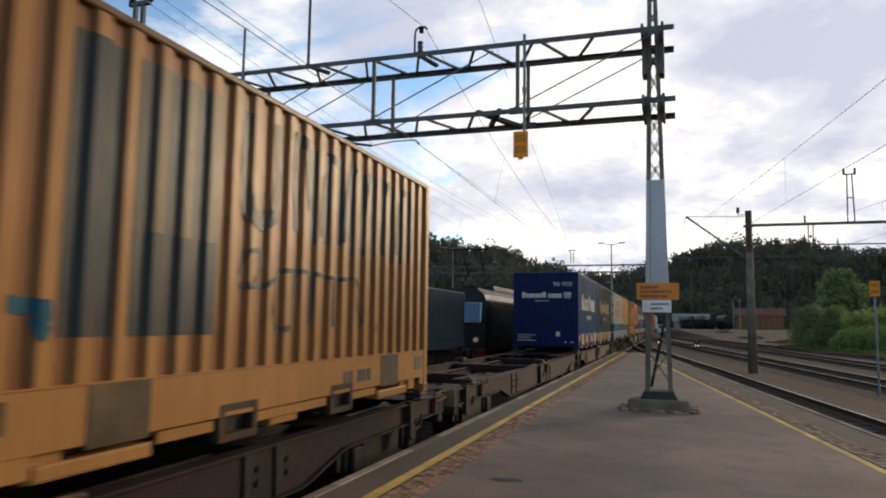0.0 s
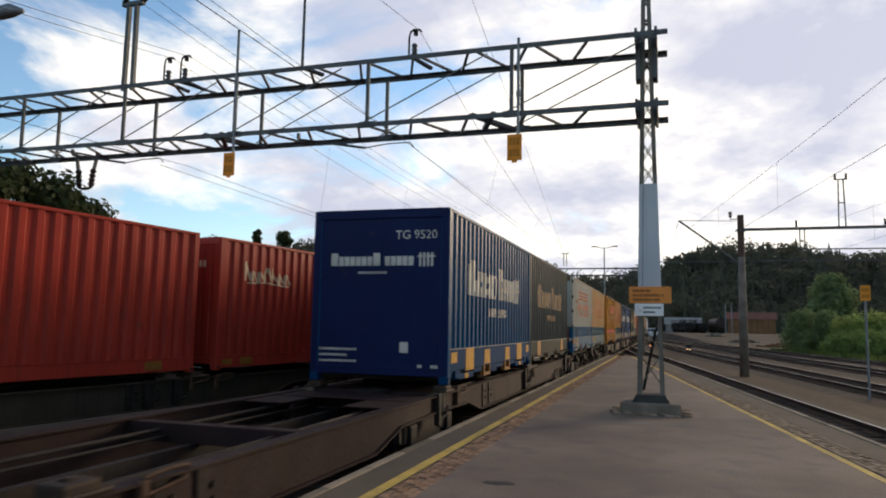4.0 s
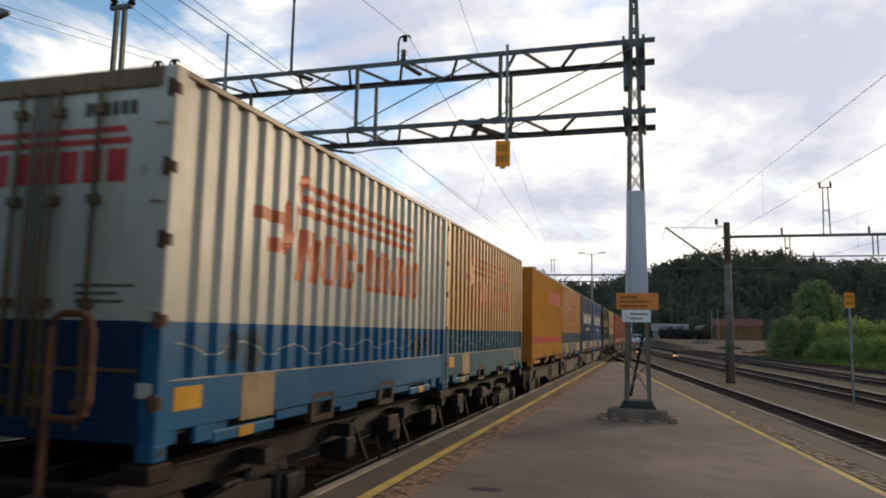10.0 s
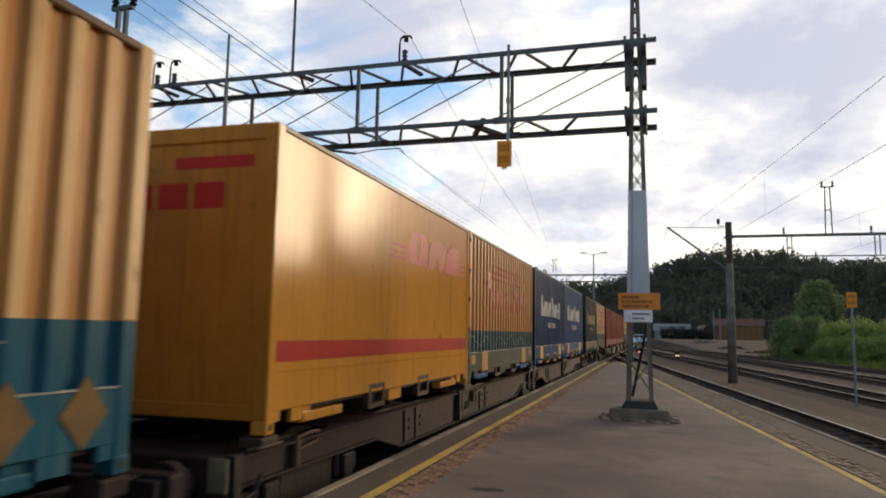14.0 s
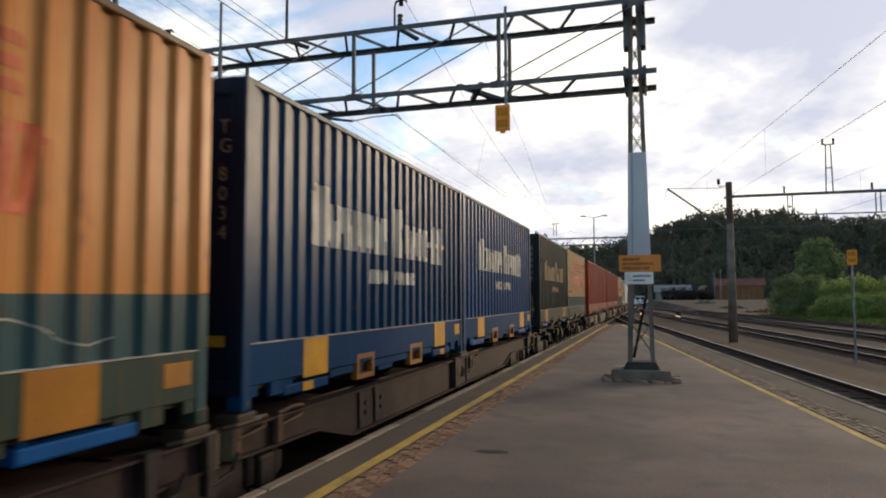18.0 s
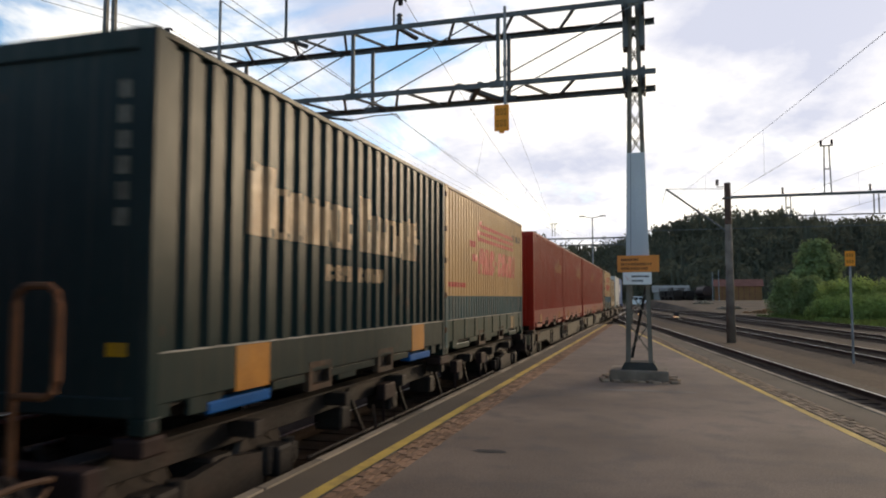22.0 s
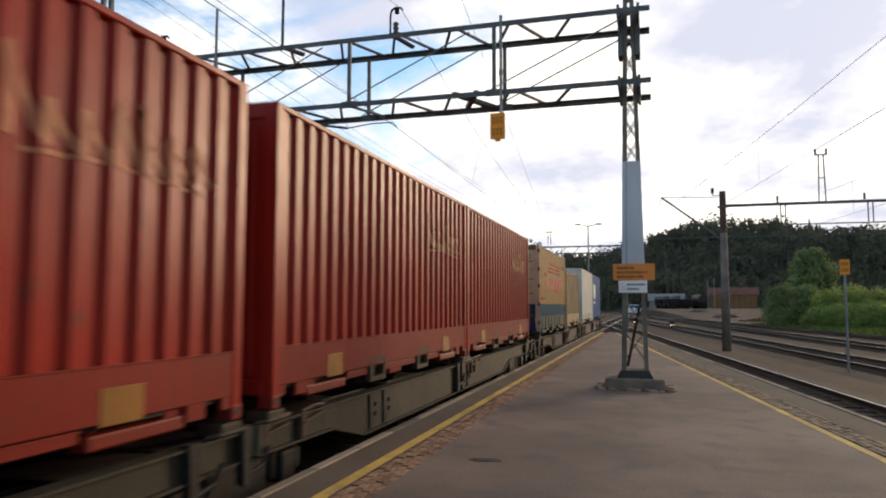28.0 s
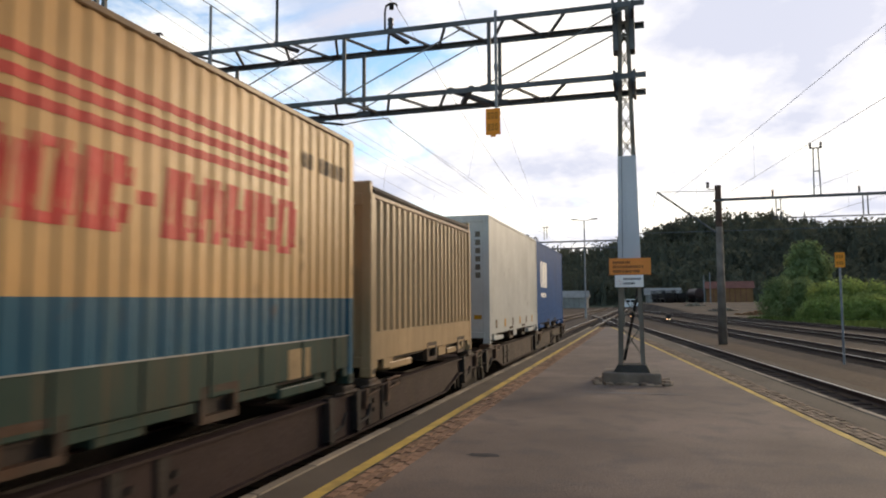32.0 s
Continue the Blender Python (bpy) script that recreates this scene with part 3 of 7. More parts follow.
def mast():
    t = thing("lattice_mast", "dark steel lattice mast with grey plate on a concrete plinth", "mast", pose(-0.26, GY, 0))
    pl = Shape()
    pl.box(-0.52, 0.5, -0.42, 0.5, -0.02, 0.2, bev=0.025)
    part("plinth", pl, PLINTH, t)
    rnd = random.Random(4)
    for k in range(36):  # loose cobbles round the plinth
        f = k / 36 * 4
        e, o = int(f), (f % 1) - 0.5
        x, y = ((o * 1.1, -0.5), (0.6, o * 1.0), (o * 1.1, 0.6), (-0.62, o * 1.0))[e]
        c = Shape()
        c.box(-0.07, 0.07, -0.05, 0.05, -0.03, rnd.uniform(0.015, 0.045), bev=0.012)
        part("cobble", c, COBBLE, t, at=pose(x + rnd.uniform(-0.04, 0.04), y + rnd.uniform(-0.03, 0.03), 0, rnd.uniform(-6, 6), rnd.uniform(-6, 6), rnd.uniform(0, 90)))
    pd = Shape()
    a, b, z0, z1 = (0.32, 0.3), (0.25, 0.25), 0.2, 0.33
    c0 = [(-a[0], -a[1], z0), (a[0], -a[1], z0), (a[0], a[1], z0), (-a[0], a[1], z0)]
    c1 = [(-b[0], -b[1], z1), (b[0], -b[1], z1), (b[0], b[1], z1), (-b[0], b[1], z1)]
    for k in range(4):
        pd.face([c0[k], c0[(k + 1) % 4], c1[(k + 1) % 4], c1[k]])
    pd.face(c1)
    part("pedestal", pd, PEDESTAL, t)
    H = 9.6
    hw = lambda z: 0.235 - (0.235 - 0.05) * max(0, z - 0.3) / (H - 0.3)
    for sx in (-1, 1):
        for sy in (-1, 1):
            s = Shape()
            for dx, dy in ((0.038, 0.007), (0.007, 0.038)):
                i = len(s.v)
                for z in (0.32, H):
                    cx, cy = sx * (hw(z) - 0.038), sy * (hw(z) - 0.038)
                    s.v += [(cx + sx * (0.038 - dx) + p * dx, cy + sy * (0.038 - dy) + q * dy, z) for p, q in ((-1, -1), (1, -1), (1, 1), (-1, 1))]
                for k in range(4):
                    s.f.append((i + k, i + (k + 1) % 4, i + 4 + (k + 1) % 4, i + 4 + k))
                    s.m.append(0)
            part("leg", s, MAST, t)
    s = Shape()  # cross lacing, open panels
    levels = [0.45, 1.05, 1.65]
    z = 4.15
    while z < 6.3:
        levels.append(z)
        z += 0.42
    for z in levels:
        h = 0.6 if z < 2 else 0.42
        if z > 1.3 and z < 2:
            continue
        for f in (-1, 1):
            w0, w1 = hw(z) - 0.02, hw(z + h) - 0.02
            for p, q, u, v in (((-w0, f * w0, z), (w1, f * w1, z + h), 0.045, 0.012), ((w0, f * w0 * 0.97, z), (-w1, f * w1 * 0.97, z + h), 0.045, 0.012),
                               ((f * w0, -w0, z), (f * w1, w1, z + h), 0.012, 0.035), ((f * w0 * 0.97, w0, z), (f * w1 * 0.97, -w1, z + h), 0.012, 0.035)):
                s = Shape()
                s.bar(p, q, u, v)
                part("lacing_bar", s, MAST, t)
    s = Shape()
    for z in (6.45, 6.7, 7.05, 7.3, 7.7, 8.2, 8.7):
        w = hw(z)
        s = Shape()
        for f in (-1, 1):
            s.bar((-w, f * (w - 0.01), z), (w, f * (w - 0.01), z), 0.012, 0.06)
            s.bar((f * (w - 0.01), -w, z), (f * (w - 0.01), w, z), 0.012, 0.06)
        part("batten", s, MAST, t)
    s = Shape()
    s.box(-0.07, 0.07, -0.07, 0.07, 7.9, H)
    part("top_tube", s, MAST, t)
    s = Shape()  # folded plates that close the middle of the mast
    for f in (-1, 1):
        a, b = hw(2.1) + 0.004, hw(4.15) + 0.004
        s.face([(-a, f * a, 2.1), (a, f * a, 2.1), (b, f * b, 4.15), (-b, f * b, 4.15)])
        s.face([(f * a, -a, 2.1), (f * a, a, 2.1), (f * b, b, 4.15), (f * b, -b, 4.15)])
    a = hw(2.1) * 0.5
    s.box(-a - 0.006, -a + 0.006, -hw(2.1) - 0.012, -hw(2.1), 2.1, 2.2)
    fold = Shape()
    fold.bar((-0.12, -hw(2.1) - 0.01, 2.12), (-0.09, -hw(4.1) - 0.01, 4.13), 0.012, 0.014)
    part("plate_seam", fold, GALV, t)
    part("anti_climb_plate", s, PLATE, t, "grey sheet-metal plate around the mast")
    for z in (5.53, 6.86):
        for x in (-0.2, 0.15):
            s = Shape()
            s.box(x, x + 0.05, -0.62, 0.62, z - 0.13, z + 0.1, bev=0.008)
            part("truss_bracket", s, TRUSS, t)
    for x in (-0.2, 0.1):
        s = Shape()
        s.box(x, x + 0.1, -0.16, 0.16, 6.15, 6.98, bev=0.008)
        part("clamp_plate", s, TRUSS, t)
        s = Shape()
        s.box(x + 0.02, x + 0.08, -0.14, 0.14, 5.3, 5.75, bev=0.008)
        part("clamp_plate", s, TRUSS, t)
    s = Shape()
    s.bar((-0.13, -0.1, 0.4), (0.15, 0.12, 1.75), 0.05)
    part("conduit", s, DARK_STEEL, t)


def sign_board(name, label, w, h, mats, at, bars, group=""):
    t = thing(name, label, "sign", at, group)
    s = Shape()
    s.box(-w / 2, w / 2, -0.012, 0.012, 0, h, bev=0.006)
    part("board", s, mats[0], t)
    for z in sorted({b[2] for b in bars}):
        s = Shape()
        for x0, x1, z0, z1 in bars:
            if z0 == z:
                s.box(x0, x1, -0.0155, -0.0125, z0, z1)
        part("lettering_line", s, mats[1], t)
    return t


def mast_signs():
    random.seed(5)
    f = GY - 0.27
    bars = []
    for z, n in ((0.2, 9), (0.12, 15), (0.04, 14)):
        x = -0.3
        for k in range(n):
            w = random.uniform(0.018, 0.03)
            bars.append((x, x + w, z, z + 0.045))
            x += w + (0.02 if random.random() < 0.2 else 0.008)
    sign_board("notice_sign", "orange notice board with dark lettering on the mast", 0.73, 0.3, (ORANGE, SIGN_TEXT), pose(-0.25, f, 1.95), bars)
    bars = []
    for z, n in ((0.13, 12), (0.05, 8)):
        x = -0.1
        for k in range(n):
            bars.append((x, x + 0.018, z, z + 0.035))
            x += 0.026
    w = sign_board("warning_sign", "white warning plate with a red mark on the mast", 0.5, 0.22, (WHITE, BLACK), pose(-0.27, f, 1.725), bars)
    s = Shape()
    s.bar((-0.2, -0.014, 0.16), (-0.15, -0.014, 0.06), 0.02, 0.004)
    s.bar((-0.15, -0.014, 0.06), (-0.13, -0.014, 0.11), 0.02, 0.004)
    part("red_mark", s, RED_MARK, w)


XE = -26.0  # far end of the truss


def gantry():
    t = thing("gantry", "dark steel box truss gantry across the tracks", "gantry", pose(0, GY, 0))
    yf, zt, zb = 0.53, 6.86, 5.53
    for nm, y, z in (("top_chord", -yf, zt), ("top_chord", yf, zt), ("bottom_chord", -yf, zb), ("bottom_chord", yf, zb)):
        s = Shape()
        s.box(XE, 0.12, y - 0.05, y + 0.05, z + 0.033, z + 0.045)
        s.box(XE, 0.12, y - 0.05 if y < 0 else y + 0.038, y - 0.038 if y < 0 else y + 0.05, z - 0.055, z + 0.033)
        part(nm, s, TRUSS, t)
    for z in (zt, zb):
        x, k = -1.3, 0
        while x > XE + 1.2:
            s = Shape()
            a, b = (yf, -yf) if k % 2 else (-yf, yf)
            s.bar((x, a, z), (x - 0.43, b, z), 0.05, 0.04)
            part("lacing_bar", s, TRUSS, t)
            x -= 0.58
            k += 1
    x = -2.75
    for k, xx in enumerate((-2.75, -5.75, -8.88, -11.85, -14.85, -17.9, -20.9)):
        for sy in (-1, 1):
            s = Shape()
            s.box(xx - 0.035, xx + 0.035, sy * yf - 0.025, sy * yf + 0.025, zb, zt)
            s.box(xx - 0.16, xx + 0.16, sy * yf - 0.03, sy * yf + 0.03, zb - 0.05, zb + 0.07)
            part("post", s, TRUSS, t)
            s = Shape()
            s.rod([(xx - 0.1, sy * yf * 0.92, zb + 0.08), (xx + 2.5, sy * yf * 0.92, zt - 0.06)], 0.014)
            part("tie_rod", s, GALV, t)
    for x in (-3.2, -9.3):
        s = Shape()
        s.bar((x - 0.35, -yf, zb + 0.05), (x + 0.35, yf, zb - 0.02), 0.1, 0.08)
        s.bar((x + 0.1, -yf, zb + 0.05), (x - 0.25, yf * 0.3, zb - 0.05), 0.09, 0.08)
        part("bracket", s, TRUSS, t)
    s = Shape()
    for x in (XE + 0.4,):
        for y in (-yf, yf):
            s.box(x - 0.12, x + 0.12, y - 0.08, y + 0.08, -0.86, zt)
    part("end_support", s, MAST, t)


def insulator(s, p, q, r=0.055, n=4, m=1):
    p, q = Vector(p), Vector(q)
    pts, rad = [], []
    for k in range(n * 2 + 1):
        pts.append(p.lerp(q, k / (n * 2)))
        rad.append(r if k % 2 else r * 0.55)
    s.rod(pts, r, 8, m, rad)


def gantry_fittings():
    for x in (-2.66, -8.88):  # speed boards on tubes
        t = thing("hanging_sign", "amber board hung by a tube below the gantry", "sign", pose(x, GY - 0.62, 0), "amber boards")
        s = Shape()
        s.rod([(0.06, 0, 5.05), (0.06, 0, 7.0 if x > -5 else 7.85)], 0.03, 8)
        s.rod([(0.06, 0, 5.85), (0.06, 0, 5.95)], 0.045, 8)
        part("tube", s, GALV, t)
        s = Shape()
        s.box(-0.14, 0.14, -0.05, -0.035, 4.6, 5.1, bev=0.007)
        s.box(-0.05, 0.05, -0.04, -0.03, 4.56, 4.6)
        part("board", s, SIGN_YELLOW, t)
        for z in (4.9, 4.68):
            s = Shape()
            for k in range(3):
                xx = -0.1 + k * 0.07
                s.box(xx, xx + 0.05, -0.0535, -0.0505, z, z + 0.13)
                s.box(xx + 0.018, xx + 0.032, -0.057, -0.054, z + 0.03, z + 0.1, m=1)
            part("lettering_line", s, (SIGN_MARK, SIGN_YELLOW), t)
    for x in (-4.78, -10.3, -10.75):  # wire holders on top
        t = thing("wire_holder", "brown insulator with a curved wire hook on the gantry", "insulator", pose(x, GY - 0.45, 6.92), "wire holders")
        s = Shape()
        insulator(s, (0, 0, 0.0), (0, 0, 0.26), 0.07, 3, 0)
        part("insulator", s, INSUL, t, smooth=True)
        s = Shape()
        s.rod([(-0.12, 0, 0), (-0.12, 0, 0.4), (-0.09, 0, 0.52), (-0.02, 0, 0.56), (0.1, 0, 0.55), (0.14, 0, 0.5)], 0.022, 6)
        s.rod([(0.02, 0, 0.44), (0.02, 0, 0.55)], 0.05, 6)
        part("hook", s, DARK_STEEL, t)
        s = Shape()
        s.bar((-0.1, 0, 0.02), (0.2, 0.5, -0.1), 0.09, 0.05)
        part("foot", s, TRUSS, t)
    # tall double post with insulators, tall rod
    t = thing("feeder_post", "tall double steel post with insulators on the gantry", "post", pose(-12.1, GY - 0.2, 6.9))
    for o in (-0.08, 0.1):
        s = Shape()
        s.bar((o * 1.4, 0, 0), (o * 1.2, 0, 2.15), 0.09)
        part("leg", s, TRUSS, t)
    s = Shape()
    s.bar((-0.28, 0, 2.15), (0.32, 0, 2.15), 0.1)
    part("crossarm", s, TRUSS, t)
    for o in (-0.2, 0.3):
        s = Shape()
        insulator(s, (o, 0, 2.17), (o, 0, 2.47), 0.1, 3, 0)
        part("insulator", s, INSUL, t)
    t = thing("rod_antenna", "thin dark upright rod standing on the gantry", "rod", pose(-7.3, GY - 0.5, 6.9))
    s = Shape()
    s.rod([(0, 0, 0), (0, 0, 3.2)], 0.03, 6, 0, [0.036, 0.026])
    part("shaft", s, TRUSS, t)
    s = Shape()
    s.bar((-0.05, 0, 0.02), (0.3, 0.4, -0.05), 0.1, 0.06)
    part("clamp", s, TRUSS, t)
    # registration arms that hold the contact wires
    for x, g in ((-5.0, 1), (-11.2, 0)):
        t = thing("registration_arm", "slim steel arm steadying the contact wire", "catenary arm", pose(x, GY, 5.2), "registration arms")
        s = Shape()
        s.rod([(-2.6, 0, 0.28), (-1.0, 0, 0.0)], 0.028)
        part("tube", s, TRUSS, t)
        s = Shape()
        s.rod([(-1.0, 0, 0.0), (-0.5, 0, 0.06), (0.0, 0, 0.06), (0.08, 0, -0.04)], 0.013)
        part("steady_arm", s, GALV, t)
        s = Shape()
        s.bar((-2.6, 0, 0.3), (-2.6, 0, 0.42), 0.06)
        part("clamp", s, TRUSS, t)
    t = thing("tension_insulator", "pair of brown insulators joined by a loop", "insulator", pose(-13.35, GY, 4.6))
    for o in (-0.25, 0.25):
        s = Shape()
        s.bar((o * 1.3, 0, 0.9), (o * 0.9, 0, 0.45), 0.06)
        part("hanger", s, TRUSS, t)
        s = Shape()
        insulator(s, (o * 0.9, 0, 0.5), (o * 0.7, 0, 0.08), 0.08, 4, 0)
        part("insulator", s, INSUL, t)
    s = Shape()
    s.rod([(0.24 * math.cos(a), 0, 0.16 + 0.14 * math.sin(a)) for a in [math.pi * (1 + k / 8) for k in range(9)]], 0.035, 6)
    part("loop", s, DARK_STEEL, t)


# ---- wires ----
def wire(label, p, q, sag=0.0, r=0.006, n=12):
    s = Shape()
    p, q = Vector(p), Vector(q)
    pts = []
    for k in range(n + 1):
        f = k / n
        v = p.lerp(q, f)
        v.z -= sag * 4 * f * (1 - f)
        pts.append(v)
    s.rod(pts, r, 5)
    return tagged(new("overhead_wire", mesh_of("overhead_wire", s, WIRE)), label, "wire", "overhead wires")


def catenary(x0, slant, y0, ym, y1, zc, zm, drop):
    """Contact wire, messenger wire and droppers between supports."""
    X = lambda y: x0 + slant * y
    for a, b in ((y0, ym), (ym, y1)):
        wire("contact wire over the yard", (X(a), a, zc), (X(b), b, zc), 0.03)
        wire("sagging messenger wire above the contact wire", (X(a), a, zm), (X(b), b, zm), drop)
        m = int(abs(b - a) / 8)
        for k in range(1, m):
            f = k / m
            y = a + (b - a) * f
            z = zm - drop * 4 * f * (1 - f)
            wire("thin dropper between two wires", (X(y), y, zc), (X(y), y, z), 0, 0.003, 1)


def hung(x, zs, sag_near, sag_far, bend, contact):
    """Messenger over a hook on the gantry, its contact wire and the droppers between them."""
    for y1, sag, drift in ((-43.0, sag_near, -bend * 56), (63.0, sag_far, 0.0)):
        a, b = Vector((x, GY - 0.45, zs)), Vector((x + drift, y1, zs))
        wire("messenger wire hung from a hook on the gantry", a, b, sag, 0.0055, 24)
        if contact:
            wire("contact wire of the near track", (a.x - 0.28, GY, contact), (b.x - 0.28, y1, contact), 0.25, 0.006)
            for k in range(1, 7):
                f = k / 7
                p = a.lerp(b, f)
                z = zs - sag * 4 * f * (1 - f)
                if z > contact + 0.15:
                    wire("thin dropper between two wires", (p.x - 0.28, p.y, contact - 0.1), (p.x, p.y, z), 0, 0.003, 1)


def wires():
    hung(-4.68, 7.45, 2.1, 2.15, 0.0, 5.18)
    hung(-10.2, 7.45, 1.9, 0.35, 0.127, 5.05)
    hung(-10.65, 7.45, 1.9, 0.9, 0.127, 0)
    for x in (-12.3, -11.8):
        wire("bare feeder wire above the gantry", (x, -30, 9.15), (x, GY - 0.2, 9.35), 0.4)
        wire("bare feeder wire above the gantry", (x, GY - 0.2, 9.35), (x + 0.3, 63, 9.4), 0.7)
    wire("level wire past the tall rod on the gantry", (-7.62, -30, 7.3), (-7.62, 63, 7.1), 0.05)
    wire("steep stay wire above the near track", (-0.89, -25, 10.96), (-8.4, 63, 7.7), 0.0)
    wire("contact wire over the yard", (-11.2, GY, 5.1), (-11.2, 63, 5.1), 0.1)


# ---- containers ----
W = 1.25
LIFT = 0.52  # underside of the corner posts above the platform's level
moving = []  # (thing, x, place along the train, z)


def ribs(y0, y1, pitch, depth):
    """Break points of a corrugated sheet: (y, inset)."""
    n = max(1, round((y1 - y0) / pitch))
    p = (y1 - y0) / n
    out = []
    for k in range(n):
        a = y0 + k * p
        out += [(a, 0.0), (a + 0.36 * p, 0.0), (a + 0.52 * p, depth), (a + 0.84 * p, depth)]
    out.append((y1, 0.0))
    return out


class Lettering:
    """Painted shapes of a side wall, each a piece of its own."""

    def __init__(self):
        self.pieces = []

    def piece(self, m=0):
        self.pieces.append((Shape(), m))
        return self.pieces[-1][0]


def inset_at(pts, y):
    """How far the sheet lies in at y."""
    for (a, p), (b, q) in zip(pts, pts[1:]):
        if a <= y <= b:
            return p + (q - p) * (y - a) / max(1e-6, b - a)
    return 0.0


def painted(shape, pts, y0, y1, z0, z1, m=0, proud=0.004, join=False):
    """A painted patch that follows the sheet."""
    shape = shape if join else shape.piece(m)
    cuts = [y0] + [a for a, _ in pts if y0 + 0.004 < a < y1 - 0.004] + [y1]
    for a, b in zip(cuts, cuts[1:]):
        xa, xb = W - inset_at(pts, a) + proud, W - inset_at(pts, b) + proud
        shape.face([(xa, a, z0), (xb, b, z0), (xb, b, z1), (xa, a, z1)], m)


BLOCKS = {  # plain slit blocks with blunt corners; rows from the top
    "solid": (".####", "#####", "#####", "#####", "####."),
    "slit": (".###.", "##.##", "##.##", "##.##", ".###."),
    "slit_low": (".###.", "#####", "#####", "##.##", "##.##"),
    "slit_high": ("##.##", "##.##", "#####", "#####", ".###."),
    "cut_side": ("####.", "#####", "###..", "#####", "####."),
}
COLS, ROWS = (0.15, 0.25, 0.2, 0.25, 0.15), (0.13, 0.25, 0.24, 0.25, 0.13)


def block(shape, pts, y0, y1, z0, z1, kind, m=0, slope=0.0, proud=0.004):
    """One notched block that follows the sheet; slope leans it forward."""
    s = shape.piece(m)
    ys = [y0 + (y1 - y0) * sum(COLS[:k]) for k in range(6)]
    zs = [z1 - (z1 - z0) * sum(ROWS[:k]) for k in range(6)]
    for c in range(5):
        cuts = [ys[c]] + [a for a, _ in pts if ys[c] + 0.004 < a < ys[c + 1] - 0.004] + [ys[c + 1]]
        for a, b in zip(cuts, cuts[1:]):
            for r in range(5):
                if BLOCKS[kind][r][c] == "#":
                    at = [(y + slope * (z - z0), z) for y, z in ((a, zs[r + 1]), (b, zs[r + 1]), (b, zs[r]), (a, zs[r]))]
                    s.face([(W - inset_at(pts, y) + proud, y, z) for y, z in at], m)


def word(shape, pts, y0, y1, z0, z1, count, seed, gap=0.1, slope=0.0, kinds=None):
    """A row of plain blocks of the size of large painted wording."""
    rnd = random.Random(seed)
    wide = [rnd.uniform(0.82, 1.18) for _ in range(count)]
    y = y0
    for k, w in enumerate(wide):
        step = (y1 - y0) * w / sum(wide)
        block(shape, pts, y, y + step * (1 - gap), z0, z1, kinds[k] if kinds else rnd.choice(("solid", "slit", "slit_low", "slit_high", "cut_side")), 0, slope)
        y += step


def logo_post(seed):
    """Two rows of blocks of capital height with a hatched badge, and a small line below."""
    def draw(s, pts):
        z0 = 2.06 - LIFT
        word(s, pts, 1.3, 1.76, z0, 2.72 - LIFT, 1, seed, 0.04, kinds=["solid"])
        word(s, pts, 1.78, 3.55, z0, 2.55 - LIFT, 7, seed + 1, 0.05)
        word(s, pts, 3.78, 4.2, z0, 2.74 - LIFT, 1, seed + 2, 0.04, kinds=["cut_side"])
        word(s, pts, 4.22, 5.32, z0, 2.55 - LIFT, 4, seed + 3, 0.05)
        for k in range(4):
            painted(s, pts, 5.42 + k * 0.16, 5.53 + k * 0.16, 2.04 - LIFT, (2.6 + 0.05 * (k % 2)) - LIFT)
        painted(s, pts, 5.34, 6.1, 2.3 - LIFT, 2.38 - LIFT, proud=0.008)
        painted(s, pts, 5.74, 5.98, 2.42 - LIFT, 2.5 - LIFT, proud=0.008)
        word(s, pts, 2.85, 3.62, 1.68 - LIFT, 1.86 - LIFT, 6, seed + 4, 0.12)
        word(s, pts, 3.74, 4.62, 1.68 - LIFT, 1.86 - LIFT, 7, seed + 5, 0.12)
    return draw


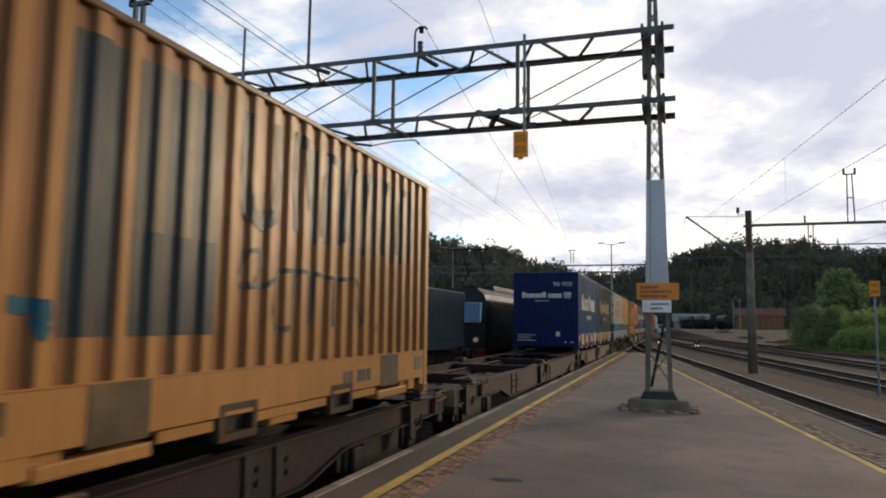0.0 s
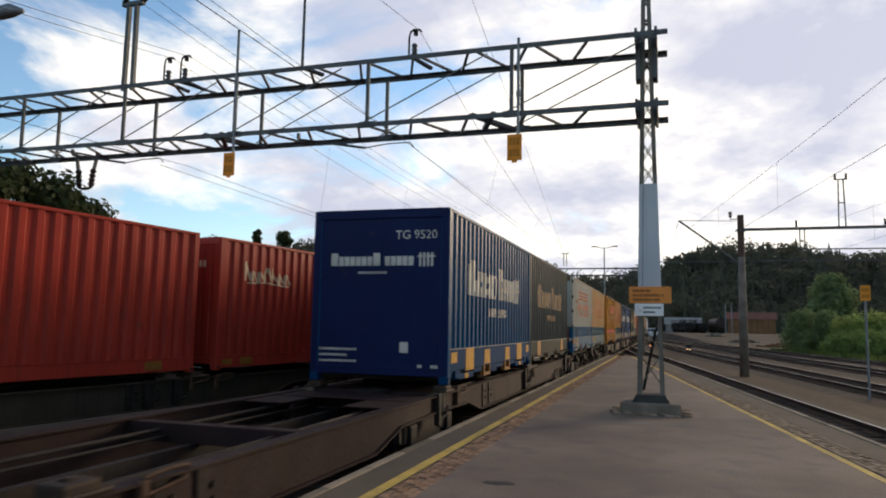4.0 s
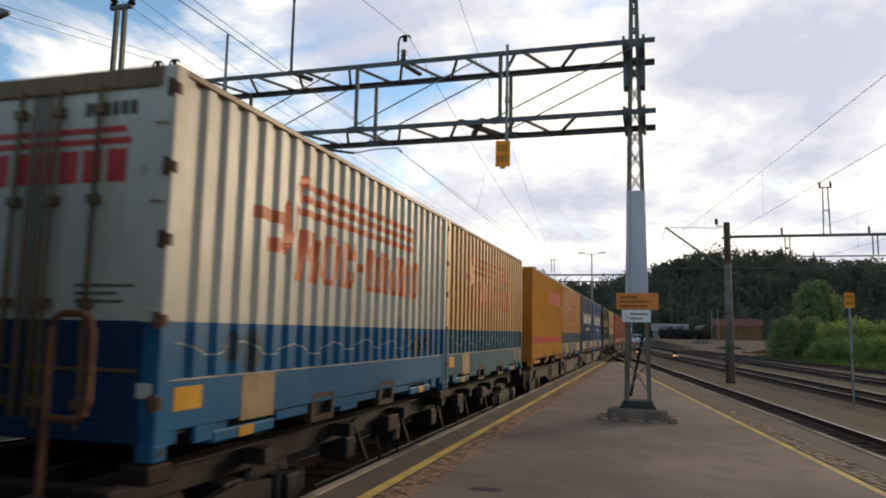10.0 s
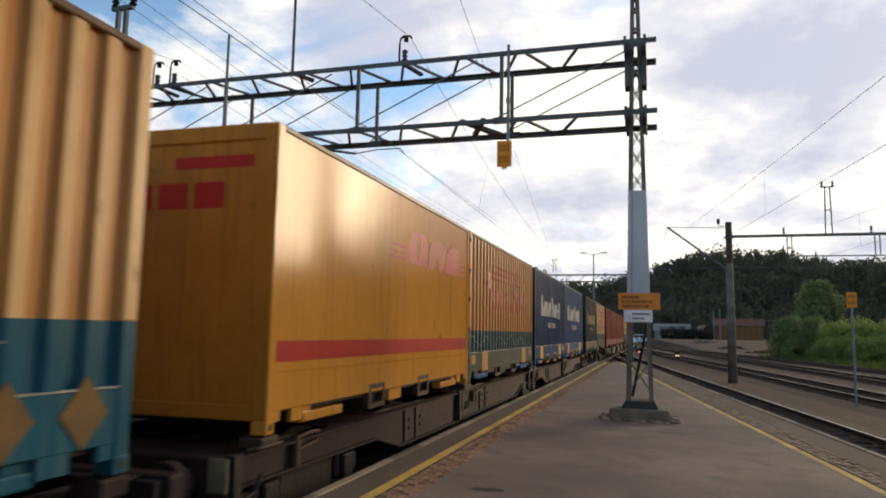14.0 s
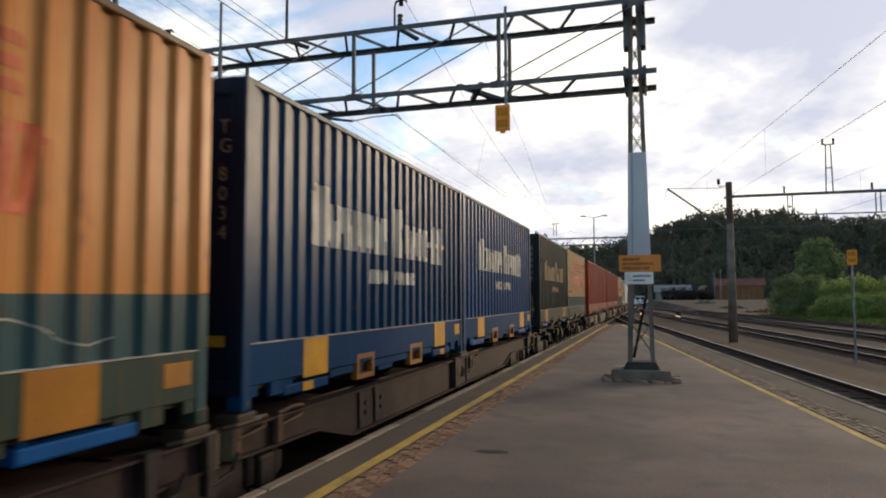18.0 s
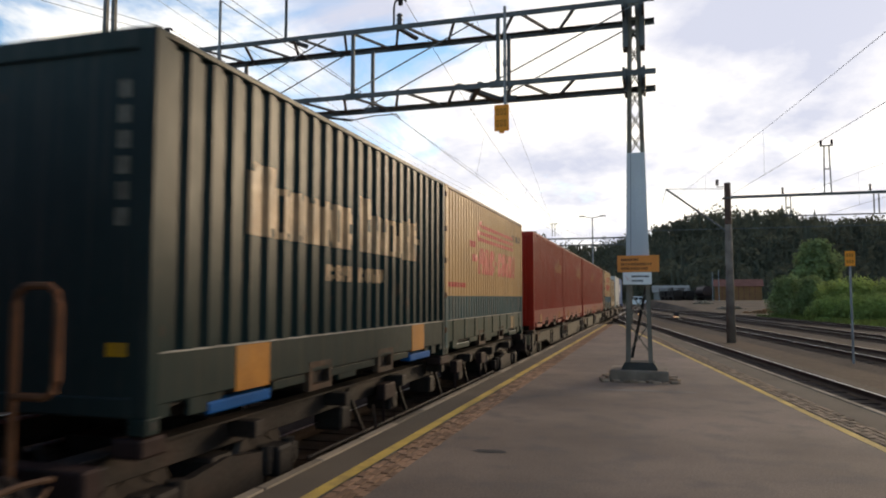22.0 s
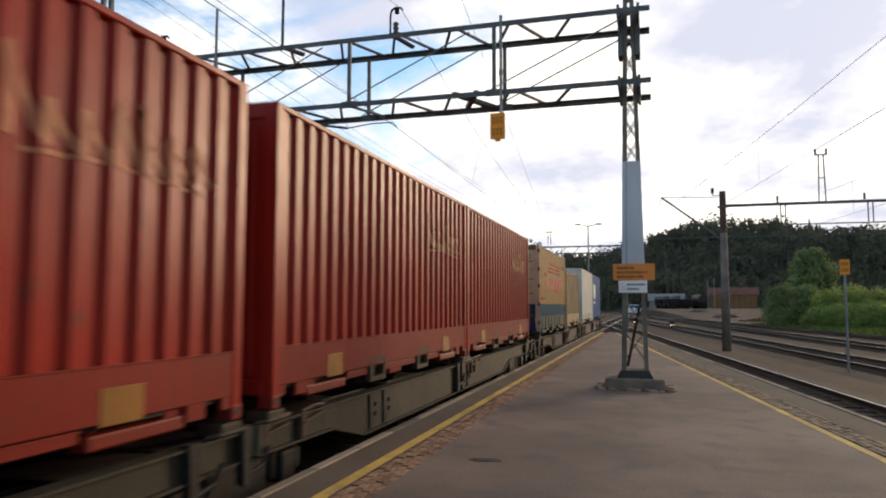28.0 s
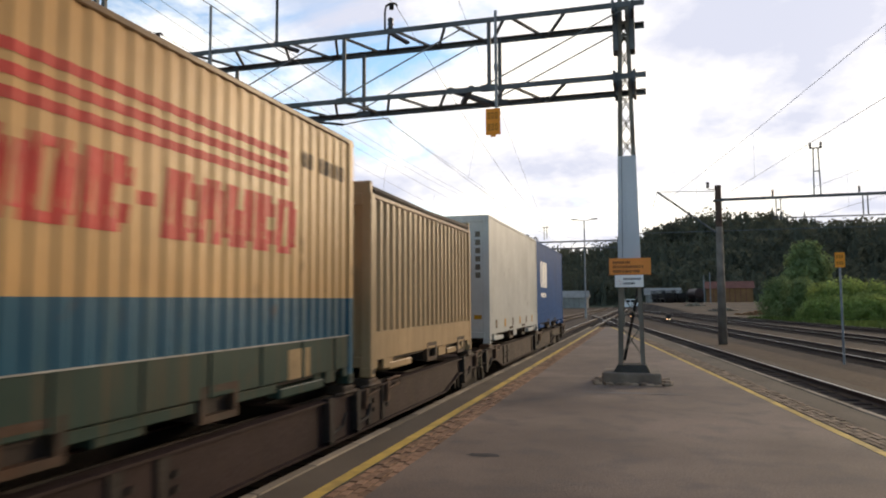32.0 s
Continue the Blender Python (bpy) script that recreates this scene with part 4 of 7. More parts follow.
def logo_cargo(seed, wave=0.0, line=False, o=0.0):
    """Three speed stripes, an arrow and heavy wording."""
    def draw(s, pts):
        for k in range(3):
            z = 2.66 + 0.14 * k
            painted(s, pts, o + 1.9 + 0.12 * k, o + 5.7, z - LIFT, z + 0.075 - LIFT)
        arm = s.piece(0)
        for (za, ya), (zb, yb) in (((2.22, o + 1.58), (2.48, o + 1.72)), ((2.48, o + 1.72), (2.7, o + 1.72)), ((2.7, o + 1.72), (3.08, o + 2.0))):
            for j in range(6):
                f, g = j / 6, (j + 1) / 6
                ring = [(ya + (yb - ya) * q + o, za + (zb - za) * q - LIFT) for q, o in ((f, 0.0), (f, 0.2), (g, 0.2), (g, 0.0))]
                arm.face([(W - inset_at(pts, y) + 0.004, y, z) for y, z in ring])
        painted(s, pts, o + 1.36, o + 1.6, 2.22 - LIFT, 2.36 - LIFT)
        painted(s, pts, o + 1.16, o + 1.7, 2.5 - LIFT, 2.62 - LIFT)
        word(s, pts, o + 1.9, o + 3.42, 1.98 - LIFT, 2.52 - LIFT, 3, seed, 0.06, 0.12, ["slit_low", "slit", "cut_side"])
        painted(s, pts, o + 3.5, o + 3.68, 2.2 - LIFT, 2.3 - LIFT)
        word(s, pts, o + 3.76, o + 5.85, 1.98 - LIFT, 2.52 - LIFT, 5, seed + 1, 0.06, 0.1, ["cut_side", "slit_low", "slit_high", "cut_side", "slit"])
        if line:  # small address line low at the front, dark code near the rear top
            for k in range(8):
                if k != 2:
                    block(s, pts, 6.12 + k * 0.135, 6.22 + k * 0.135, 2.92 - LIFT, 3.09 - LIFT, ("solid", "slit")[k % 2], 2)
            word(s, pts, 0.2, 1.42, 1.68 - LIFT, 1.77 - LIFT, 16, seed + 2, 0.04, kinds=["solid", "slit"] * 8)
        if wave:
            s = s.piece(1)
            y = 0.2
            while y < 6.4:  # thin chalk line scrawled along the band
                nxt = min([a for a, _ in pts if a > y + 0.003] + [y + 0.06])
                nxt = min(nxt, y + 0.06)
                za, zb = (1.3 + wave * math.sin(v * 1.2 / wave ** 0.6) + 0.02 * math.sin(v * 2) - LIFT for v in (y, nxt))
                xa, xb = W - inset_at(pts, y) + 0.004, W - inset_at(pts, nxt) + 0.004
                s.face([(xa, y, za), (xb, nxt, zb), (xb, nxt, zb + 0.014), (xa, y, za + 0.014)], 1)
                y = nxt
    return draw


def ribbon(s, pts, path, w, m=0):
    """A brushed line along (y, z) points."""
    r = s.piece(m)
    fine = []
    for (a, p), (b, q) in zip(path, path[1:]):
        n = max(4, math.ceil(math.hypot(b - a, q - p) / 0.04))
        fine += [(a + (b - a) * k / n, p + (q - p) * k / n) for k in range(n)]
    fine.append(path[-1])
    for k, ((a, p), (b, q)) in enumerate(zip(fine, fine[1:])):
        d = math.hypot(b - a, q - p) or 1
        o = (-(q - p) / d * w / 2, (b - a) / d * w / 2)
        if k == 0:
            left, right = (a + o[0], p + o[1]), (a - o[0], p - o[1])
        nl, nr = (b + o[0], q + o[1]), (b - o[0], q - o[1])
        n = math.ceil(w / 0.03)
        mix = lambda u, v, f: (u[0] + (v[0] - u[0]) * f, u[1] + (v[1] - u[1]) * f)
        for j in range(n):  # narrow strips, so that the line lies on ribs and grooves
            f, g = j / n, (j + 1) / n
            r.face([(W - inset_at(pts, y) + 0.007, y, z) for y, z in (mix(left, right, f), mix(left, right, g), mix(nl, nr, g), mix(nl, nr, f))], m)
        left, right = nl, nr


def flourish(s, pts, y0, z0, width, high, m=0):
    """A pale looping script mark: waves, two tall loops and an underline."""
    path = []
    for k in range(49):
        a = k / 48
        tall = 1.0 if k < 7 or 24 < k < 31 else 0.5
        path.append((y0 + width * (a + 0.035 * math.cos(a * 44)), z0 + high * (0.1 + 0.45 * tall * (1 - math.cos(a * 44)))))
    ribbon(s, pts, path, 0.075, m)
    ribbon(s, pts, [(y0 + width * 0.1, z0), (y0 + width * 0.45, z0 + high * 0.08), (y0 + width, z0 - high * 0.04)], 0.035, m)


def logo_script(s, pts):
    flourish(s, pts, 4.9, 2.4 - LIFT, 2.0, 0.6)


def logo_partner(s, pts):
    low, high = 1.38 - LIFT, 3.3 - LIFT
    grooves = [(a - 0.03, b + 0.03) for (a, p), (b, q) in zip(pts, pts[1:]) if min(p, q) > 0.02]
    painted(s, pts, 0.88, 1.3, low, high)  # broad grey overpaint, worn off the upper ribs of its second field
    painted(s, pts, 1.42, 2.4, low, 2.1 - LIFT)
    painted(s, pts, 1.42, 2.4, 2.1 - LIFT, high, 4)
    for a, b in grooves:
        if 1.38 < a and b < 2.5:
            painted(s, pts, a, b, 2.1 - LIFT, high, proud=0.008)
        elif 3.85 < a and b < 6.9:
            painted(s, pts, a, b, 2.33 - 0.03 * (int(a * 10) % 4) - LIFT, high - 0.03 * (int(a * 7) % 3))
    ribbon(s, pts, [(2.74, high), (2.7, 2.75 - LIFT), (2.8, 2.42 - LIFT), (3.0, 2.34 - LIFT), (3.2, 2.45 - LIFT), (3.26, 2.8 - LIFT), (3.22, high)], 0.15)
    ribbon(s, pts, [(3.6, 2.36 - LIFT), (3.55, 2.9 - LIFT), (3.58, high), (3.78, high - 0.06), (3.86, 2.6 - LIFT)], 0.13)
    for k in range(5):  # single strokes of the worn wording
        y = 4.1 + k * 0.52
        ribbon(s, pts, [(y, 2.36 - LIFT), (y + 0.04, 2.9 - LIFT), (y + 0.16, high - 0.04), (y + 0.3, high - 0.1)], 0.09)
    ribbon(s, pts, [(2.72, 1.88 - LIFT), (2.8, 2.08 - LIFT), (3.0, 2.12 - LIFT), (3.06, 1.96 - LIFT), (2.9, 1.82 - LIFT), (2.72, 1.78 - LIFT)], 0.05)
    ribbon(s, pts, [(2.76, 1.78 - LIFT), (3.1, 1.8 - LIFT), (3.4, 1.96 - LIFT), (3.8, 1.98 - LIFT), (4.5, 1.94 - LIFT), (4.9, 1.98 - LIFT)], 0.05)
    ribbon(s, pts, [(3.3, 1.9 - LIFT), (3.22, 1.55 - LIFT), (3.34, 1.4 - LIFT), (3.58, 1.44 - LIFT), (3.66, 1.94 - LIFT)], 0.06)
    ribbon(s, pts, [(3.98, 1.95 - LIFT), (3.96, 1.46 - LIFT)], 0.06)
    ribbon(s, pts, [(4.42, 1.95 - LIFT), (4.4, 1.44 - LIFT)], 0.06)
    ribbon(s, pts, [(4.95, 1.98 - LIFT), (5.1, 1.8 - LIFT), (5.0, 1.66 - LIFT), (5.2, 1.5 - LIFT), (5.1, 1.4 - LIFT)], 0.05)
    ribbon(s, pts, [(0.52, 1.57 - LIFT), (0.8, 1.55 - LIFT), (0.72, 1.44 - LIFT), (0.8, 1.4 - LIFT)], 0.1, 3)


def logo_parcel(s, pts):
    for (a, b), kind in zip(((3.78, 4.7), (4.8, 5.68), (5.78, 6.6)), ("slit", "slit_low", "solid")):
        block(s, pts, a, b, 2.5 - LIFT, 2.98 - LIFT, kind, 0, 0.25)
    for k in range(3):
        painted(s, pts, 3.1 + 0.04 * k, 3.72, 2.5 + 0.085 * k - LIFT, 2.545 + 0.085 * k - LIFT)
        painted(s, pts, 6.66 + 0.04 * k, 7.05, 2.5 + 0.085 * k - LIFT, 2.545 + 0.085 * k - LIFT)
    painted(s, pts, 0.15, 7.2, 1.18 - LIFT, 1.38 - LIFT)


def logo_short(s, pts):
    word(s, pts, 0.9, 2.6, 1.95 - LIFT, 2.85 - LIFT, 3, 4, 0.1)
    word(s, pts, 1.0, 2.3, 1.6 - LIFT, 1.76 - LIFT, 6, 5, 0.15)


def writing(text, t, at, size, m):
    """Painted characters, standing in the wall's plane."""
    c = bpy.data.curves.new("code", "FONT")
    c.body, c.size, c.extrude, c.align_x = text, size, 0.002, "LEFT"
    c.materials.append(m)
    o = new("code_lettering", c)
    o.parent = t
    o.matrix_basis = at


P_LETTER_DIM = mat("worn_grey_lettering", (0.16, 0.135, 0.1), 0.6, 0, 0.4, 6, 30, 0, (0.08, 0.07, 0.06), 0.7)


PAD_FADED = mat("faded_tan_pad", (0.3, 0.2, 0.1), 0.6, 0, 0.3, 4, 30, 0.1, (0.12, 0.09, 0.06), 0.5)
RUST_STEEL = mat("rusty_bracket", (0.1, 0.055, 0.035), 0.75, 0, 0.4, 5, 30, 0.2, (0.04, 0.025, 0.02), 0.5)


def end_wall(t, L, h, y, side, mat_end, style, band, mat_band, letter):
    """The wall at y, facing -y (side -1) or +y (side 1)."""
    s = Shape()
    f = lambda a, b: (y + side * a, y + side * b) if side > 0 else (y - b, y - a)
    y0, y1 = (y - 0.05, y - 0.02) if side > 0 else (y + 0.02, y + 0.05)
    if band:
        s.box(-W + 0.1, W - 0.1, y0, y1, 0.24, band - LIFT, 1)
        s.box(-W + 0.1, W - 0.1, y0, y1, band - LIFT, h - 0.1, 0)
    else:
        s.box(-W + 0.1, W - 0.1, y0, y1, 0.24, h - 0.1)
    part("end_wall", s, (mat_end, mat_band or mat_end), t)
    if side > 0:
        return
    s = Shape()
    s.box(-W + 0.1, W - 0.1, y - 0.01, y + 0.06, h - 0.16, h, bev=0.01)
    part("header_beam", s, P_TOP_RAIL if style == "doors" else mat_end, t)
    s = Shape()
    s.box(-W + 0.1, W - 0.1, y - 0.01, y + 0.08, 0.12, 0.26, bev=0.01)
    part("end_sill", s, mat_band or mat_end, t)
    if style == "doors":
        for dx in (-1, 1):
            for k in range(2):
                x = dx * (0.19 + 0.4 * k)
                r = Shape()
                r.rod([(x, y - 0.02, 0.2), (x, y - 0.02, h - 0.12)], 0.02, 6)
                for z in (0.35, 1.1, 1.9, h - 0.35):
                    r.box(x - 0.045, x + 0.045, y - 0.05, y + 0.02, z, z + 0.07)
                part("lock_rod", r, P_TOP_RAIL, t)
            for z in (0.63, 1.35, 1.82, 2.41) if mat_end is P_BEIGE_END else (0.63,):
                r = Shape()
                r.box(min(dx * 0.1, dx * 1.06), max(dx * 0.1, dx * 1.06), y + 0.004, y + 0.022, z, z + 0.028)
                part("door_rib", r, P_TOP_RAIL, t)
            for z in (0.45, 1.0, 1.9, 2.5):
                r = Shape()
                r.box(dx * 1.16 - 0.06, dx * 1.16 + 0.06, y - 0.03, y + 0.03, z, z + 0.11, bev=0.01)
                part("hinge", r, mat_end, t)
        r = Shape()
        r.box(-0.012, 0.012, y + 0.01, y + 0.024, 0.26, h - 0.16)
        part("door_gap", r, BLACK, t)
        for x in (-0.07, 0.07):
            r = Shape()
            r.box(x - 0.025, x + 0.025, y + 0.006, y + 0.022, 0.26, h - 0.16)
            part("door_seal", r, P_TOP_RAIL, t)
        for j in range(3):  # rows of small print
            r = Shape()
            x = 0.45
            for k in range((11, 8, 9)[j]):
                r.box(x, x + 0.035, y + 0.0155, y + 0.0195, (1.26, 1.2, 1.14)[j] + (0.32 if mat_end is P_BEIGE_END else 0), (1.285, 1.225, 1.165)[j] + (0.32 if mat_end is P_BEIGE_END else 0))
                x += 0.05
            part("lettering_line", r, CODE_DARK, t)
        if mat_end is P_BEIGE_END:
            writing("NC0019 D", t, pose(0.22, y + 0.017, h - 0.44, 90), 0.17, CODE_DARK)
        else:
            r = Shape()
            for k in range(6):
                r.box(0.42 + k * 0.085, 0.48 + k * 0.085, y + 0.0155, y + 0.0195, h - 0.36, h - 0.25)
            part("lettering_line", r, CODE_DARK, t)
        if letter:
            for x0, x1, z0, z1 in [(-0.95 + k * 0.23, -0.77 + k * 0.23, 2.07, 2.33) for k in range(8)] + [(-0.95, 0.87, 2.37, 2.42), (-0.95, 0.82, 2.46, 2.51)]:
                r = Shape()
                r.box(x0, x1, y + 0.0155, y + 0.0195, z0, z1)
                part("lettering", r, letter, t)
    elif style == "plain":
        r = Shape()
        rnd = random.Random(7)
        x = -0.92
        for k in range(13):
            w = 0.09 if k not in (0, 7) else 0.13
            r.box(x, x + w, y + 0.0155, y + 0.0195, 1.98, 2.14 if k not in (0, 7) else 2.2)
            x += w + (0.09 if k == 7 else 0.018)
        for k in range(4):
            r.box(0.72 + 0.07 * k, 0.76 + 0.07 * k, y + 0.0155, y + 0.0195, 1.96, 2.2)
        r.box(0.69, 1.0, y + 0.0155, y + 0.0195, 2.12, 2.15)
        for k in range(10):
            r.box(-0.4 + 0.055 * k, -0.36 + 0.055 * k, y + 0.0155, y + 0.0195, 1.84, 1.88)
        for j in range(3):
            for k in range(rnd.choice((9, 12, 15))):
                r.box(-1.1 + 0.06 * k, -1.055 + 0.06 * k, y + 0.0155, y + 0.0195, 0.52 - 0.1 * j, 0.56 - 0.1 * j)
        r.box(0.4, 0.55, y + 0.0155, y + 0.0195, 0.5, 0.68)
        r.box(0.72, 0.8, y + 0.0155, y + 0.0195, 0.26, 0.31)
        r.box(0.95, 1.08, y + 0.0155, y + 0.0195, 0.26, 0.31)
        part("lettering", r, P_LETTER, t)
        writing("TG 9520", t, pose(0.28, y + 0.017, h - 0.52, 90), 0.21, P_LETTER)
    elif style == "code":
        for k, c in enumerate("4308GT" if L < 7.35 else ""):
            writing(c, t, pose(W - 0.27, y + 0.017, 1.5 + 0.175 * k + (0.08 if k > 3 else 0), 90), 0.18, P_LETTER_DIM)
        for k in range(6 if L >= 7.35 else 0):
            r = Shape()
            r.box(W - 0.32, W - 0.2, y + 0.0155, y + 0.0195, 1.5 + 0.19 * k, 1.63 + 0.19 * k)
            part("lettering", r, P_LETTER_DIM, t)
        r = Shape()
        r.box(W - 0.36, W - 0.18, y + 0.0155, y + 0.0195, 0.55, 0.65)
        part("label_plate", r, PAD_YELLOW, t)
    elif style == "ribs":
        for k in range(9):
            r = Shape()
            x = -0.95 + k * 0.24
            r.box(x - 0.05, x + 0.05, y - 0.005, y + 0.03, 0.3, h - 0.2, bev=0.01)
            part("rib", r, mat_end, t)
        r = Shape()
        for k in range(7):
            r.box(0.15 + 0.11 * k, 0.22 + 0.11 * k, y - 0.0105, y - 0.0065, h - 0.62, h - 0.48)
        part("lettering", r, P_LETTER_PALE, t)
    elif style == "parcel":
        r = Shape()
        r.box(0.1, 1.0, y + 0.0155, y + 0.0195, h - 0.42, h - 0.3)
        for k in range(3):
            r.box(-0.5 + 0.42 * k, -0.16 + 0.42 * k, y + 0.0155, y + 0.0195, h - 0.82, h - 0.56)
        part("lettering", r, P_REDSTRIPE, t)




def container(name, label, u, mat_side, mat_end, L=7.45, top=3.48, band=None, mat_band=None, pitch=0.298, depth=0.041, logo=None, mat_logo=None, style="plain", pads=PAD_YELLOW,
              mat_rail=None, pockets=True, x=None, still=False, letter=None, clamp=None, groove=None, open_top=False, small_pads=False, rails=(0.2, 1.09), group="containers on the passing train"):
    h = top - LIFT
    mat_rail = mat_rail or (P_BLUE_RAIL if mat_side in (P_BLUE, P_BLUE_DARK, P_BLUE_SLATE) else None) or (P_RAIL_GREEN if mat_band is P_TEALGREEN else mat_band) or mat_side
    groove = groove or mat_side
    t = thing(name, label, "container", group=group)
    if still:
        t.matrix_basis = pose(x, u, LIFT + still[0], 0, 0, still[1])
    else:
        moving.append((t, TRACK, u, LIFT))
    zr, zt = rails[1] - LIFT, h - 0.06
    a, b = 0.13, L - 0.13
    pts = ribs(a, b, pitch, depth)
    for sx, nm in ((1, "side_sheet"), (-1, "side_sheet")):
        s = Shape()
        use = pts if sx > 0 else ribs(a, b, pitch * 2, depth)
        levels = [(zr, zt, 0)] if not band else [(zr, band - LIFT, 1), (band - LIFT, zt, 0)]
        for (ya, pa), (yb, pb) in zip(use, use[1:]):
            for z0, z1, m in levels:
                # groove floors and both flanks take the groove colour, outer ribs the side colour
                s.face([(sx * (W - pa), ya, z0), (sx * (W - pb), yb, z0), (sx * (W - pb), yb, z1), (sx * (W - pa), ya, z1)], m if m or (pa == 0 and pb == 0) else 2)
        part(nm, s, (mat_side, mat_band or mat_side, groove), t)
        s = Shape()
        s.box(min(sx * (W - 0.1), sx * (W + 0.012)), max(sx * (W - 0.1), sx * (W + 0.012)), a, b, zt, h, bev=0.012)
        part("top_rail", s, P_TOP_RAIL if mat_side in (P_CREAM, P_CREAM_ORANGE, P_YELLOW, P_PARCEL, P_BEIGE, P_WHITE, P_BROWN) else groove, t)
        s = Shape()
        s.box(min(sx * (W - 0.05), sx * (W + 0.006)), max(sx * (W - 0.05), sx * (W + 0.006)), a, b, rails[0], zr, bev=0.008)
        part("bottom_rail", s, mat_rail, t)
        s = Shape()
        s.box(min(sx * (W - 0.05), sx * (W + 0.014)), max(sx * (W - 0.05), sx * (W + 0.014)), a, b, zr - 0.002, zr + 0.009)
        part("rail_lip", s, RAIL_LIP if band or mat_side in (P_BLUE, P_BLUE_DARK, P_BLUE_SLATE, P_GREEN, P_BLUE_GREEN) else mat_rail, t)
        for y in (0.0, L - 0.14):
            s = Shape()
            x0, x1 = sorted((sx * (W - 0.14), sx * (W + 0.014)))
            lo = 0.0
            if band:
                s.box(x0, x1, y, y + 0.14, lo, band - LIFT, 1, bev=0.012)
                s.box(x0, x1, y, y + 0.14, band - LIFT, h, 0, bev=0.012)
            else:
                s.box(x0, x1, y, y + 0.14, lo, h, 0, bev=0.012)
            post = part("corner_post", s, (mat_side, mat_band or mat_side), t)
            # thin plate that gives the post's front face the end wall's colour
            if y == 0.0 and mat_end is not mat_side:
                s = Shape()
                s.box(x0 + 0.012, x1 - 0.012, -0.005, -0.001, 0.13, h - 0.02)
                part("post_face", s, mat_end, post)
            s = Shape()
            s.box(x0 - 0.004, x1 + 0.004, y - 0.004, y + 0.15, -0.002, 0.12, bev=0.01)
            if sx > 0:
                s.box(x1 + 0.0045, x1 + 0.008, y + 0.045, y + 0.105, 0.035, 0.09, 1)
            part("corner_casting", s, (mat_rail, BLACK), t)
    s = Shape()
    s.box(-W + 0.09, W - 0.09, 0.05, L - 0.05, h - 0.05, h - 0.015)
    for k in range(12):
        y = 0.4 + (L - 0.8) * k / 11
        s.box(-W + 0.12, W - 0.12, y - 0.08, y + 0.08, h - 0.016, h - 0.002)
    part("roof", s, mat_side, t)
    s = Shape()
    s.box(-W + 0.05, W - 0.05, 0.06, L - 0.06, 0.16, 0.3)
    s.box(-W + 0.34, W - 0.34, 0.5, L - 0.5, 0.01, 0.17)
    part("floor", s, DARK_STEEL, t)
    # blue bands are darker on the front doors than on the sides
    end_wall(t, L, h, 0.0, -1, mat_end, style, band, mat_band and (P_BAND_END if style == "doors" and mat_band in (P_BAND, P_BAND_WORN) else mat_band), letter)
    end_wall(t, L, h, L, 1, mat_end, "", band, mat_band, None)
    if logo:
        s = Lettering()
        logo(s, pts)
        for piece, m in s.pieces:
            part("chalk_line" if m == 1 else "lettering", mesh_of("lettering", piece, mat_logo, P_CHALK, CODE_DARK, P_TEAL, P_THIN, weld=True), None, t)
    if pads:
        spots = [(0.2, 0.55, 0.86, 1.04), (1.12, 1.68, 0.69, 1.085), (L - 1.72, L - 1.14, 0.7, 1.085), (L - 0.52, L - 0.2, 0.84, 1.02)]
        if mat_side in (P_GREEN, P_BLUE_GREEN, P_RED, P_RED_STILL, P_BEIGE):
            spots = spots[1:3]
            if mat_side is P_RED:
                spots = [(1.2, 1.62, 0.7, 0.95), (L - 1.66, L - 1.24, 0.7, 0.95)]
            elif mat_side is P_RED_STILL:
                spots = [(0.2, 0.5, 0.62, 0.74), (0.75, 1.15, 0.6, 0.76), (L - 1.2, L - 0.8, 0.6, 0.76)]
            elif mat_side is P_BEIGE:
                spots = [(L - 1.62, L - 1.14, 0.72, 1.02)]
        elif mat_side in (P_WHITE, P_CREAM):
            spots = spots[:2]
        elif mat_side in (P_BLUE_DARK, P_BLUE_SLATE):
            spots = spots[1:]
        for y0, y1, z0, z1 in spots:
            s = Shape()
            s.box(W, W + 0.012, y0, y1, z0 - LIFT, z1 - LIFT, bev=0.004)
            part("grapple_pad", s, PAD_FADED if mat_side in (P_WHITE, P_CREAM, P_BEIGE) and y0 > 1 else pads, t)
    if pockets:
        for y0 in (2.48, 4.4):
            s = Shape()
            ring = lambda x, i: [(x, y0 + i * 0.07, i * 0.06), (x, y0 + 0.54 - i * 0.07, i * 0.06), (x, y0 + 0.54 - i * 0.07, 0.3 - i * 0.06), (x, y0 + i * 0.07, 0.3 - i * 0.06)]
            xa, xb = W - 0.07, W + 0.008
            rings = [ring(xa, 0), ring(xb, 0), ring(xb, 1), ring(xa, 1), ring(xa, 0)]
            for p, q in zip(rings, rings[1:]):
                for k in range(4):
                    s.face([p[k], p[(k + 1) % 4], q[(k + 1) % 4], q[k]])
            frame_mat = PAD_DULL if mat_side in (P_BLUE, P_BLUE_DARK, P_BLUE_SLATE) else WORN_EDGE
            pocket = part("fork_pocket", mesh_of("fork_pocket", s, frame_mat, weld=True), None, t)
            s = Shape()
            s.box(W - 0.3, W - 0.072, y0 + 0.02, y0 + 0.52, 0.02, 0.26)
            part("pocket_inside", s, DARK_STEEL, pocket)
        for y0, w in ((0.75, 0.25), (L - 0.95, 0.25), (3.3, 0.5)):
            s = Shape()
            s.box(W - 0.2, W - 0.04, y0, y0 + w, 0.03, 0.22, bev=0.01)
            part("support_bracket", s, mat_rail, t)
